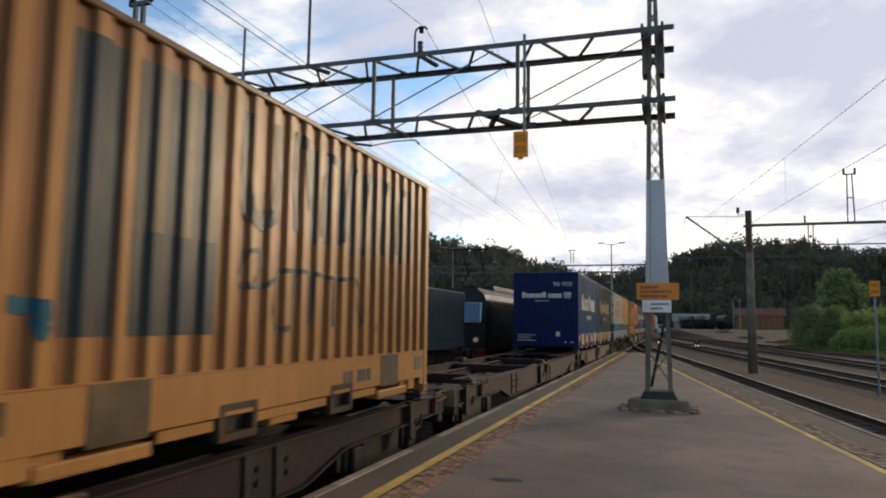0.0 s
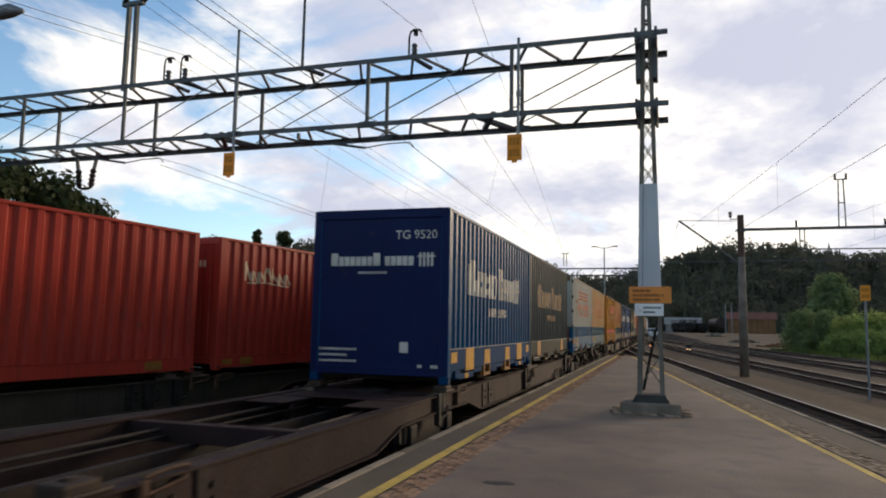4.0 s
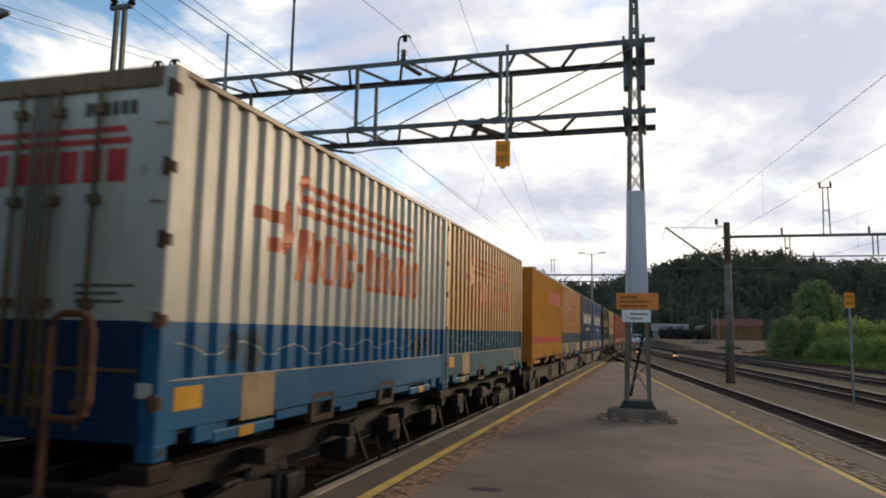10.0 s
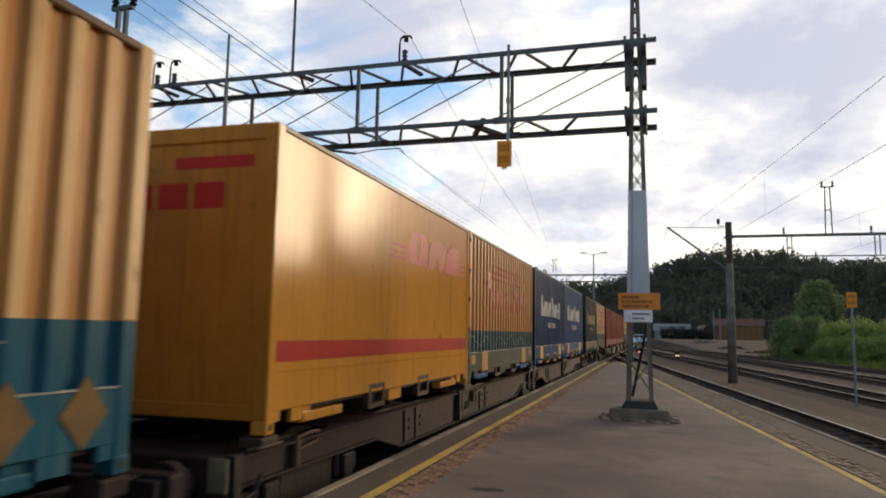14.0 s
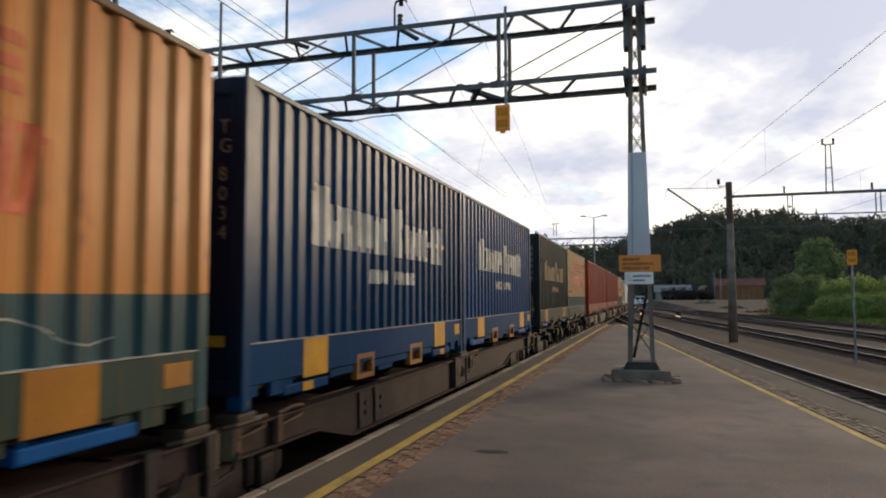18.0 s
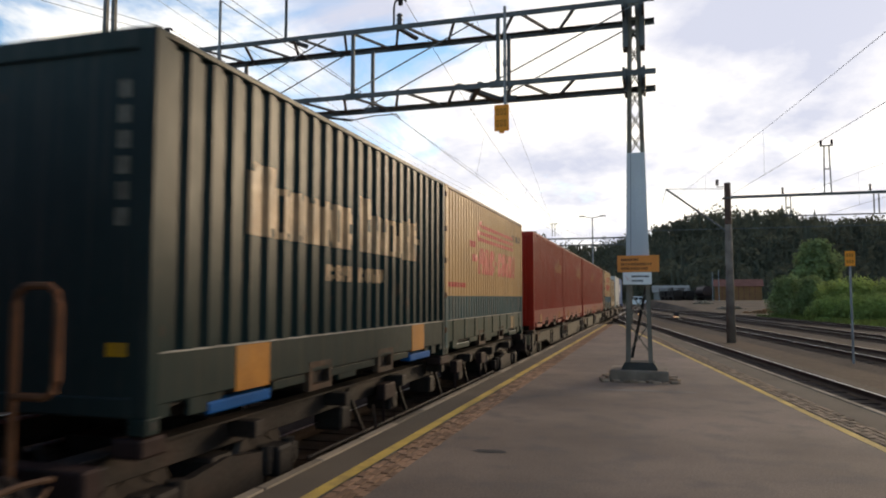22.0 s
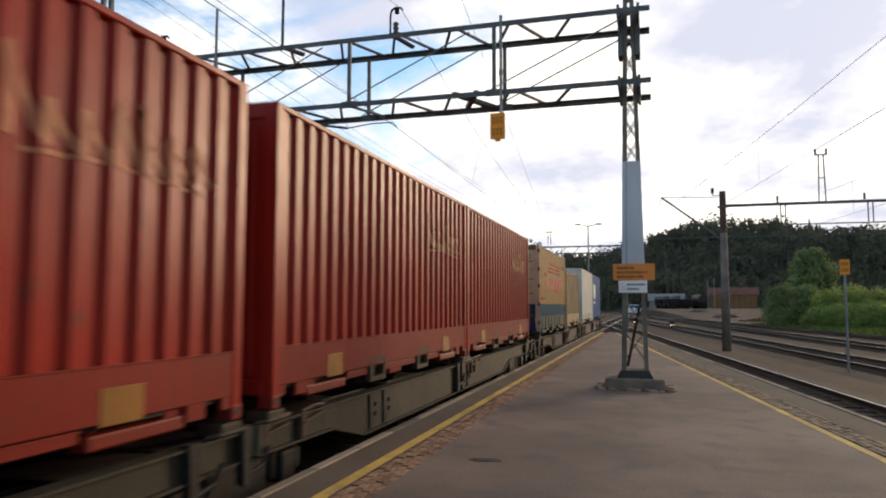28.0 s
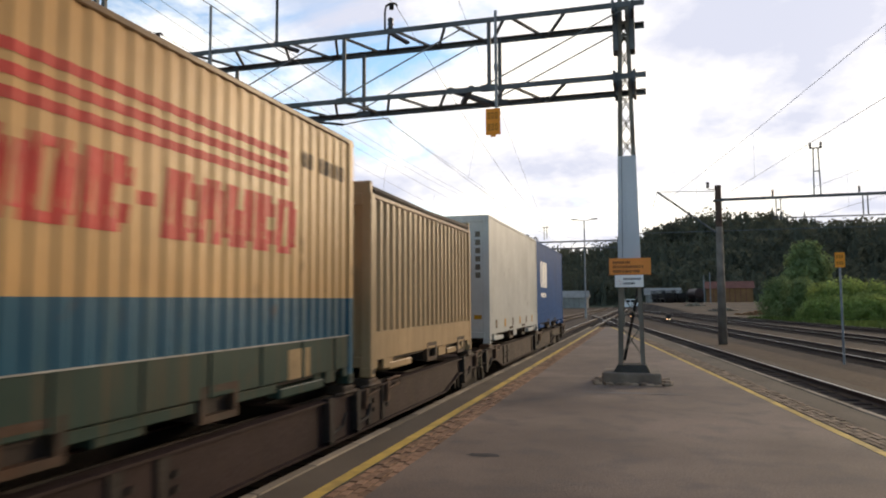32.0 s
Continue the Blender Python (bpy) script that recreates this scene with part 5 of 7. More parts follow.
        for y0 in (0.75, L - 1.75):  # support legs folded up below the rail
            s = Shape()
            s.box(W - 0.17, W - 0.012, y0 + 0.02, y0 + 1.0, 0.03, 0.13, bev=0.015)
            s.rod([(W - 0.09, y0 + 0.1, 0.13), (W - 0.09, y0 + 0.16, 0.24)], 0.03, 6)
            leg = part("folded_leg", s, clamp or mat_rail, t)
            if pads is PAD_YELLOW and not clamp:
                s = Shape()
                s.box(W - 0.011, W - 0.006, y0 + 0.4, y0 + 0.62, 0.035, 0.125)
                part("marking", s, PAD_YELLOW, leg, "amber marking on the folded leg")
        for y0, y1, z0 in ((0.14, 0.27, 0.1), (0.5, 0.74, 0.07), (L - 0.27, L - 0.14, 0.1), (L - 0.74, L - 0.5, 0.07)):
            s = Shape()
            s.box(W - 0.04, W + 0.002, y0, y1, z0, 0.21, bev=0.004)
            part("rail_skirt", s, mat_rail, t)
        if mat_side is P_BLUE:
            for y0 in (2.48, 4.4):
                s = Shape()
                s.box(W + 0.002, W + 0.012, y0 + 0.05, y0 + 0.49, 0.23, zr - 0.06, bev=0.003)
                part("pocket_plate", s, pads, t)
    if pockets and pads:
        for y0, y1 in ((1.8, 2.45), (3.05, 4.37), (4.97, L - 1.8)):
            s = Shape()
            s.box(W - 0.06, W - 0.02, y0, y1, 0.1, 0.185, bev=0.006)
            part("lower_rail", s, mat_rail, t)
    if mat_side in (P_CREAM, P_CREAM_ORANGE, P_WHITE, P_BEIGE):
        for z in (0.35, 0.95, 1.55, 2.1, h - 0.25):  # worn door hinges on the corner post
            s = Shape()
            s.rod([(W - 0.02, -0.012, z), (W - 0.02, -0.012, z + 0.13)], 0.028, 8)
            s.box(W - 0.03, W + 0.02, 0.0, 0.07, z + 0.02, z + 0.11, bev=0.005)
            part("hinge", s, RUST_STEEL, t, "rusty door hinge")
    if mat_side is P_WHITE:
        for y, z, r in ((0.98, 1.34, 0.12), (1.3, 1.3, 0.17), (5.95, 1.26, 0.2), (6.5, 1.3, 0.16)):
            spot = Lettering()
            for k in range(8):
                a, b = y - r + r * k / 4, y - r + r * (k + 1) / 4
                q = r * math.sin(math.pi * (k + 0.5) / 8) * 1.2
                painted(spot, pts, a, b, z - q - LIFT, z + q * 0.9 - LIFT)
            blot = Shape()
            for piece, _ in spot.pieces:
                i = len(blot.v)
                blot.v += piece.v
                blot.f += [tuple(i + j for j in f) for f in piece.f]
                blot.m += piece.m
            part("grease_stain", mesh_of("grease_stain", blot, GREASE, weld=True), None, t)
    if mat_side is P_BEIGE:
        for k in range(9):  # upright stiffeners of the bottom rail
            y = 0.5 + k * (L - 1.0) / 8
            s = Shape()
            s.box(W + 0.004, W + 0.022, y - 0.03, y + 0.03, 0.2, zr, bev=0.004)
            part("rail_stiffener", s, mat_rail, t)
    if mat_band is P_TEAL:
        for y in (L - 1.0, L - 0.42):  # worn diamond marks at the end of the rail
            s = Shape()
            s.prism([(y - 0.2, 0.42), (y, 0.66), (y + 0.2, 0.42), (y, 0.2)], W + 0.008, W + 0.016)
            part("diamond_mark", s, PAD_WORN, t)
    if mat_side is P_YELLOW:
        for k, w in enumerate((0.09, 0.11, 0, 0.1, 0.09, 0.12)):
            if w:
                s = Shape()
                s.box(W + 0.0065, W + 0.01, 4.7 + k * 0.12, 4.7 + k * 0.12 + w, 0.29, 0.43)
                part("rail_marking", s, P_LETTER_GREY, t)
    if small_pads:
        for k in range(6):
            y = 0.7 + k * 1.1
            s = Shape()
            s.box(W, W + 0.012, y, y + 0.16, 0.32, 0.52, bev=0.004)
            part("lashing_plate", s, PAD_YELLOW if k % 2 else PAD_DARK, t)
    if open_top:
        s = Shape()
        s.rod([(W - 0.06, 0.1, h + 0.05), (W - 0.06, L * 0.5, h + 0.02), (W - 0.06, L - 0.1, h + 0.06)], 0.075, 8)
        part("rolled_tarpaulin", s, DARK_STEEL, t, "dark rolled tarpaulin along the top edge")
        for y in (0.0, L - 0.1):
            s = Shape()
            s.box(-W, W, y, y + 0.1, h - 0.02, h + 0.16, bev=0.015)
            part("end_frame", s, mat_rail, t)
    return t


# ---- wagons ----
def bogie(name, parent, y):
    """Two-axle bogie; its wheelsets are returned so that they can turn."""
    e = new(name)
    e.parent = parent
    e.matrix_basis = pose(0, y, 0)
    e.empty_display_size = 0.2
    for sx in (-1, 1):
        s = Shape()
        o = [(-1.3, -0.02), (-1.3, -0.2), (-1.05, -0.28), (-0.75, -0.2), (-0.5, -0.34), (0.5, -0.34), (0.75, -0.2), (1.05, -0.28), (1.3, -0.2), (1.3, -0.02), (0.5, 0.02), (0, 0.08), (-0.5, 0.02)]
        s.prism(o, sx * 1.0 - 0.045, sx * 1.0 + 0.045)
        for yy in (-0.9, 0.9):
            s.box(sx * 1.0 - 0.11, sx * 1.0 + 0.13, yy - 0.15, yy + 0.15, -0.27, 0.02, bev=0.03)
            for d in (-0.22, 0.22):
                s.rod([(sx * 1.02, yy + d, -0.22), (sx * 1.02, yy + d, 0.05)], 0.075, 8)
        part("side_frame", s, DARK_STEEL, e)
    s = Shape()
    s.box(-1.0, 1.0, -0.18, 0.18, -0.18, 0.1, bev=0.03)
    part("bolster", s, DARK_STEEL, e)
    out = []
    for yy in (-0.9, 0.9):
        s = Shape()
        s.rod([(-1.08, 0, 0), (1.08, 0, 0)], 0.085, 10)
        for sx in (-1, 1):
            xs = [sx * v for v in (0.685, 0.69, 0.715, 0.72, 0.8, 0.84)]
            s.rod([(v, 0, 0) for v in xs], 0.46, 24, 0, [0.44, 0.488, 0.488, 0.462, 0.456, 0.42])
            for k in range(6):
                a = k * math.pi / 3
                s.box(sx * 0.845 - 0.01, sx * 0.845 + 0.01, 0.28 * math.cos(a) - 0.05, 0.28 * math.cos(a) + 0.05, 0.28 * math.sin(a) - 0.05, 0.28 * math.sin(a) + 0.05)
        out.append(part("wheelset", s, WHEEL, e, "steel wheels on a turning axle", pose(0, yy, RAILZ + 0.46)))
    return out


wheels = []


def sill_outline(y0, y1, lead0, lead1, deep=-0.11, shallow=0.13):
    return [(y0, 0.38), (y0, shallow), (y0 + lead0, shallow - 0.02), (y0 + lead0 + 0.9, deep), (y1 - lead1 - 0.9, deep), (y1 - lead1, shallow - 0.02), (y1, shallow), (y1, 0.38)]


def half(t, y0, y1, lead0, lead1, m, rests):
    """Deep side sills, crossbeams and container rests of one wagon body."""
    for sx in (-1, 1):
        s = Shape()
        x0, x1 = sorted((sx * 1.17, sx * 1.2))
        s.prism(sill_outline(y0, y1, lead0, lead1), x0, x1)
        x0, x1 = sorted((sx * 1.1, sx * 1.26))
        s.box(x0, x1, y0, y1, 0.37, 0.392)
        o = sill_outline(y0, y1, lead0, lead1)[1:7]
        for (a, za), (b, zb) in zip(o, o[1:]):
            s.bar((sx * 1.19, a, za), (sx * 1.19, b, zb), 0.13, 0.025)
        part("side_sill", s, m, t)
        for yy in (y0, y1):
            r = Shape()
            r.box(*sorted((sx * 1.08, sx * 1.265)), yy - 0.014, yy + 0.014, 0.12, 0.4, bev=0.004)
            part("end_plate", r, END_EDGE, t)
        y = y0 + lead0 + 1.2
        while y < y1 - lead1 - 0.8:
            for d in (0.0, 0.5):
                r = Shape()
                r.prism([(y + d - 0.07, 0.36), (y + d + 0.07, 0.36), (y + d + 0.05, -0.09), (y + d - 0.05, -0.09)], *sorted((sx * 1.2, sx * 1.225)))
                part("stiffener", r, DARK_STEEL, t)
                r = Shape()
                for z in (0.08, 0.2):
                    r.rod([(sx * 1.2, y + d + 0.16, z), (sx * 1.228, y + d + 0.16, z)], 0.03, 8)
                part("bolt_head", r, DARK_STEEL, t)
            y += 4.6
    y = y0 + 0.15
    while y < y1:
        s = Shape()
        s.box(-1.17, 1.17, y - 0.09, y + 0.09, 0.15, 0.36, bev=0.01)
        part("crossbeam", s, WAGON, t)
        y += (y1 - y0 - 0.3) / 4
    s = Shape()
    for sx in (-0.28, 0.28):
        s.box(sx - 0.05, sx + 0.05, y0, y1, -0.05, 0.16)
    part("centre_sill", s, DARK_STEEL, t)
    for a, b, c in ((y0 + 0.1, y0 + 0.95, 0.0), (y0 + lead0 - 1.0, y0 + lead0 + 0.25, 0.3), (y1 - lead1 - 0.25, y1 - lead1 + 0.6, 0.3), (y1 - 0.9, y1 - 0.1, 0.0)):
        for p, q in ((-1.09, 1.09),) if c == 0 else ((-1.09, -0.45), (0.45, 1.09)):
            s = Shape()
            s.box(p, q, a, b, 0.362, 0.374, bev=0.004)
            part("deck_plate", s, WAGON, t)
    for sx in (-0.72, 0.72):  # brake pipe and cable conduit along the frame
        s = Shape()
        s.rod([(sx, y0 + 0.2, 0.3), (sx, (y0 + y1) / 2, 0.27), (sx, y1 - 0.2, 0.3)], 0.025, 6)
        s.rod([(sx + 0.1, y0 + 0.2, 0.22), (sx + 0.1, y1 - 0.2, 0.22)], 0.018, 6)
        part("brake_pipe", s, DARK_STEEL, t)
    s = Shape()
    m0 = (y0 + lead0 + y1 - lead1) / 2
    s.rod([(0.62, m0 - 0.5, 0.05), (0.62, m0 + 0.45, 0.05)], 0.17, 12)
    s.box(-0.85, -0.45, m0 - 0.3, m0 + 0.25, -0.06, 0.22, bev=0.03)
    s.bar((-0.85, m0, 0.05), (0.5, m0 + 0.1, 0.02), 0.05)
    part("brake_cylinder", s, DARK_STEEL, t)
    for y in rests:
        for sx in (-1, 1):
            s = Shape()
            s.box(sx * 1.14 - 0.12, sx * 1.14 + 0.12, y - 0.16, y + 0.16, 0.392, 0.5, bev=0.02)
            s.box(sx * 1.14 - 0.04, sx * 1.14 + 0.04, y - 0.04, y + 0.04, 0.5, 0.52)
            s.rod([(sx * 1.2, y - 0.3, 0.41), (sx * 1.27, y - 0.2, 0.42), (sx * 1.27, y + 0.2, 0.42), (sx * 1.2, y + 0.3, 0.41)], 0.022, 6)
            part("container_rest", s, WORN_EDGE, t)
            s = Shape()
            s.box(*sorted((sx * 1.205, sx * 1.275)), y + 0.5, y + 0.6, 0.14, 0.4, bev=0.012)
            s.rod([(sx * 1.24, y + 0.55, 0.41), (sx * 1.26, y + 0.8, 0.44), (sx * 1.26, y + 1.0, 0.43), (sx * 1.2, y + 1.1, 0.4)], 0.02, 6)
            s.rod([(sx * 1.27, y + 0.55, 0.3), (sx * 1.28, y + 0.95, 0.34), (sx * 1.22, y + 1.05, 0.36)], 0.016, 6)
            part("lashing_bracket", s, RUST_STEEL, t)
            s = Shape()
            s.prism([(y - 0.62, 0.42), (y - 0.48, 0.42), (y - 0.5, 0.1), (y - 0.44, -0.02), (y - 0.5, -0.1), (y - 0.6, -0.06), (y - 0.6, 0.1)], *sorted((sx * 1.205, sx * 1.29)))
            s.rod([(sx * 1.27, y - 0.55, 0.0), (sx * 1.3, y - 0.3, 0.06), (sx * 1.3, y - 0.2, 0.2)], 0.022, 6)
            part("release_lever", s, DARK_STEEL, t)


def end_gear(t, y, d):
    """Buffers, coupling and end beam; d: the way out."""
    s = Shape()
    s.box(-1.25, 1.25, *sorted((y, y - d * 0.18)), -0.02, 0.4, bev=0.02)
    part("end_beam", s, WAGON, t)
    for x in (-0.875, 0.875):
        s = Shape()
        s.rod([(x, y, 0.2), (x, y + d * 0.22, 0.2)], 0.11, 12)
        s.rod([(x, y + d * 0.22, 0.2), (x, y + d * 0.27, 0.2)], 0.21, 16)
        part("buffer", s, DARK_STEEL, t)
    s = Shape()
    s.bar((0, y, 0.18), (0, y + d * 0.25, 0.14), 0.09)
    s.rod([(0.16, y, -0.02), (0.18, y + d * 0.15, -0.3), (0.1, y + d * 0.26, -0.34)], 0.03, 6)
    part("coupling", s, DARK_STEEL, t)


def grab_loop(t, x, y, z0=-0.1):
    s = Shape()
    s.rod([(x, y, z0), (x, y, 1.46), (x + 0.02, y, 1.53), (x + 0.08, y, 1.57), (x + 0.26, y, 1.57), (x + 0.32, y, 1.53), (x + 0.34, y, 1.46), (x + 0.34, y, 0.98), (x + 0.32, y, 0.91), (x + 0.26, y, 0.87), (x, y, 0.87)], 0.026, 8)
    part("grab_loop", s, RUSTY, t, "rusty bent-tube hand loop")


def wagon(label, u0, joint, u1, m, rests, loop=False, still=None, deep=True):
    t = thing("container_wagon", label, "wagon", group="container wagons")
    L = u1 - u0
    if still is not None:
        t.matrix_basis = pose(*still)
    else:
        moving.append((t, TRACK, u0, 0.0))
    w = []
    rel = [r - u0 for r in rests]
    if joint is None:
        if deep:
            half(t, 0.0, L, 3.4, 3.4, m, rel)
        else:
            spine(t, L, rel)
        w += bogie("bogie", t, 1.9) + bogie("bogie", t, L - 1.9)
    else:
        j = joint - u0
        half(t, 0.0, j - 0.12, 3.4, 1.6, m, [r for r in rel if r < j])
        half(t, j + 0.12, L, 1.6, 3.4, m, [r for r in rel if r >= j])
        w += bogie("bogie", t, 1.9) + bogie("bogie", t, j) + bogie("bogie", t, L - 1.9)
        s = Shape()
        s.rod([(0, j, 0.05), (0, j, 0.42)], 0.3, 14)
        part("articulation", s, DARK_STEEL, t)
    end_gear(t, 0.0, -1)
    end_gear(t, L, 1)
    if loop:
        grab_loop(t, 0.78, -0.1)
    if still is None:
        wheels.extend(w)
    return t


def spine(t, L, rests):
    """Light frame with shallow sills, outriggers and brake gear."""
    for sx in (-1, 1):
        s = Shape()
        s.box(*sorted((sx * 0.82, sx * 0.92)), 0, L, 0.14, 0.38, bev=0.01)
        s.box(*sorted((sx * 0.78, sx * 1.0)), 0, L, 0.375, 0.392)
        part("side_sill", s, DARK_STEEL, t)
        for y in (4.6, 6.3, 8.2, 10.1, 11.8):
            s = Shape()
            s.bar((sx * 0.98, y, 0.34), (sx * 0.98, y + 0.55, -0.3), 0.045)
            s.box(*sorted((sx * 0.6, sx * 0.98)), y - 0.16, y + 0.14, -0.14, 0.14, bev=0.03)
            part("underframe_box", s, DARK_STEEL, t)
        s = Shape()
        s.rod([(sx * 1.06, 3.4, -0.24), (sx * 1.06, L - 3.4, -0.24)], 0.022, 6)
        part("brake_rod", s, DARK_STEEL, t)
        s = Shape()
        s.rod([(sx * 1.16, 5.0, 0.1), (sx * 1.22, 5.0, -0.25), (sx * 1.22, 5.7, -0.25), (sx * 1.16, 5.7, 0.1)], 0.025, 6)
        part("brake_lever", s, WORN_EDGE, t)
    for sx in (-1, 1):  # rusty valve boxes and hangers between the bogies
        for y in (5.5, 9.2, 11.2):
            s = Shape()
            s.box(*sorted((sx * 1.0, sx * 1.14)), y, y + 0.42, 0.08, 0.3, bev=0.02)
            s.rod([(sx * 1.07, y + 0.1, 0.1), (sx * 1.07, y + 0.14, -0.24)], 0.02, 6)
            part("valve_box", s, WAGON, t)
    for k in range(9):
        y = 0.2 + (L - 0.4) * k / 8
        s = Shape()
        s.box(-1.2, 1.2, y - 0.08, y + 0.08, 0.22, 0.37, bev=0.01)
        part("crossbeam", s, DARK_STEEL, t)
    s = Shape()
    s.rod([(-0.5, 7.0, 0.0), (-0.5, 8.8, 0.0)], 0.2, 14)
    part("air_tank", s, DARK_STEEL, t)
    for y in rests:
        for sx in (-1, 1):
            s = Shape()
            s.box(sx * 1.14 - 0.14, sx * 1.14 + 0.12, y - 0.14, y + 0.14, 0.36, 0.5, bev=0.02)
            s.box(sx * 1.14 - 0.04, sx * 1.14 + 0.04, y - 0.04, y + 0.04, 0.5, 0.52)
            part("container_rest", s, WAGON, t)
    for y in (1.9, L - 1.9):
        s = Shape()
        s.box(-0.45, 0.45, y - 0.3, y + 0.3, 0.08, 0.25)
        part("pivot", s, DARK_STEEL, t)


def corners(*starts, L=7.45):
    return [v for u in starts for v in (u + 0.1, u + L - 0.1)]


def train():
    ds = "dark fish-bellied container wagon with rusty rests, rolling on the near track"
    da = "articulated olive-grey container wagon with deep side sills"
    dp = "low container wagon with open bogies and brake gear"
    wagon(ds, -8.4, None, 10.65, WAGON, corners(-5.2, 2.42))
    wagon("empty brown articulated container wagon with bare deck frames", 11.3, 27.1, 43.2, WAGON, corners(12.4, 27.4, 34.92))
    wagon(dp, 43.75, None, 59.75, WAGON, corners(44.15, 51.65), loop=True, deep=False)
    wagon("articulated brown container wagon with deep sills and rusty brackets", 60.3, 76.05, 91.7, WAGON, corners(60.88, 68.32, 76.27, 83.66))
    wagon(dp, 92.3, None, 108.5, WAGON, corners(92.85, 100.34), loop=True, deep=False)
    wagon(da, 109.05, 124.95, 140.75, WAGON_GREY, corners(109.76, 117.3, 125.25, 132.75, L=7.4))
    wagon("articulated brown container wagon with deep side sills and pale edges", 141.3, 156.7, 173.2, WAGON, corners(142.4) + corners(150.43, L=5.5) + corners(157.74, 165.2), loop=True)
    container("container", "ochre swap body with dark scrawled wording and stains", 2.42, P_YELLOW, P_YELLOW, top=3.52, groove=P_OCHRE_SHADE, logo=logo_partner, mat_logo=P_OVERPAINT, pads=PAD_DARK)
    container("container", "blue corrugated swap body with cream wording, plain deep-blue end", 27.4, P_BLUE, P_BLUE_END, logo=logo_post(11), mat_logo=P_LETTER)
    container("container", "faded blue-green corrugated swap body with worn tan wording", 34.92, P_BLUE_GREEN, P_GREEN_END, mat_rail=P_GREEN_RAIL, logo=logo_post(12), mat_logo=P_LETTER_TAN, style="code", pads=PAD_ORANGE)
    container("container", "off-white swap body with blue band, orange wording and end doors", 44.15, P_WHITE, P_WHITE, band=1.53, mat_band=P_BAND, logo=logo_cargo(2, 0.055, o=0.08), mat_logo=P_LETTER_OR, style="doors", letter=P_LETTER_RED)
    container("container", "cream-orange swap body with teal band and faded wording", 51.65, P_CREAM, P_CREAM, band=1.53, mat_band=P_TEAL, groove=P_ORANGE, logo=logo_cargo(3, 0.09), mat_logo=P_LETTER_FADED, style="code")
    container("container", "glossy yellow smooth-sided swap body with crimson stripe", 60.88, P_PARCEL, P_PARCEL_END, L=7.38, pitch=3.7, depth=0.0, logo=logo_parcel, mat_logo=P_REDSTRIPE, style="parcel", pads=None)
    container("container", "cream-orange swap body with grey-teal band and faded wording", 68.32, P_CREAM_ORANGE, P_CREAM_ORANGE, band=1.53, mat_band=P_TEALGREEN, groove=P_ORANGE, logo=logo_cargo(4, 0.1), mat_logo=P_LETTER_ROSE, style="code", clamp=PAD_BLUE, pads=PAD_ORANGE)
    container("container", "dark blue corrugated swap body with worn cream wording", 76.27, P_BLUE_SLATE, P_NAVY_END, L=7.3, logo=logo_post(13), mat_logo=P_LETTER, style="code")
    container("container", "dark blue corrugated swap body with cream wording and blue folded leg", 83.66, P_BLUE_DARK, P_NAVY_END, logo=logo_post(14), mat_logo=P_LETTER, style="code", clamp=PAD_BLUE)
    container("container", "dark grey-green swap body with worn wording and near-black end", 92.85, P_GREEN, P_GREEN_END, mat_rail=P_GREEN_RAIL, logo=logo_post(15), mat_logo=P_LETTER_TAN, style="code", clamp=PAD_BLUE, pads=PAD_ORANGE)
    container("container", "beige swap body with grey-teal band and red wording", 100.34, P_BEIGE, P_BEIGE, band=1.52, mat_band=P_TEALGREEN, pitch=0.2, depth=0.016, logo=logo_cargo(5, line=True, o=0.57), mat_logo=P_LETTER_RED, style="code", pads=PAD_ORANGE)
    for k, u in enumerate((109.76, 117.3, 125.25, 132.75)):
        container("container", "brick-red corrugated container with faint pale script", u, P_RED, P_RED, mat_rail=P_RED_RAIL, L=7.42, depth=0.046, logo=logo_script, mat_logo=P_LETTER_FAINT, style="ribs", clamp=PAD_RED, pads=PAD_DULL, group="red containers on the passing train")
    container("container", "beige swap body with blue band, red wording and ribbed end doors", 142.4, P_BEIGE, P_BEIGE_END, band=1.54, mat_band=P_BAND_WORN, pitch=0.2, depth=0.016, logo=logo_cargo(6, line=True, o=0.12), mat_logo=P_LETTER_RED, style="doors", mat_rail=P_RAIL_GREEN, pads=PAD_ORANGE)
    container("container", "short low tan ribbed open-top container, weathered", 150.43, P_BROWN, P_BROWN, L=5.5, top=2.93, pitch=0.25, style="ribs", pads=None, open_top=True)
    container("container", "pale grey smooth-sided box container", 157.74, P_PALE, P_PALE, L=7.45, pitch=2.4, depth=0.006, style="code", pads=None, small_pads=True)
    container("container", "bright blue box container with white wording", 165.2, P_BLUE_BOX, P_BLUE_END, pitch=3.7, depth=0.0, logo=logo_short, mat_logo=WHITE, style="plain", pads=None)


S2 = -9.25
BEND = 0.127  # nearer than y = 19 the waiting train's track bends away
BEND_X = S2 - BEND * 19
BEND_DEG = -math.degrees(math.atan(BEND))


def script_mark(s, p):
    flourish(s, p, 0.75, 2.36 - LIFT, 1.65, 0.46)


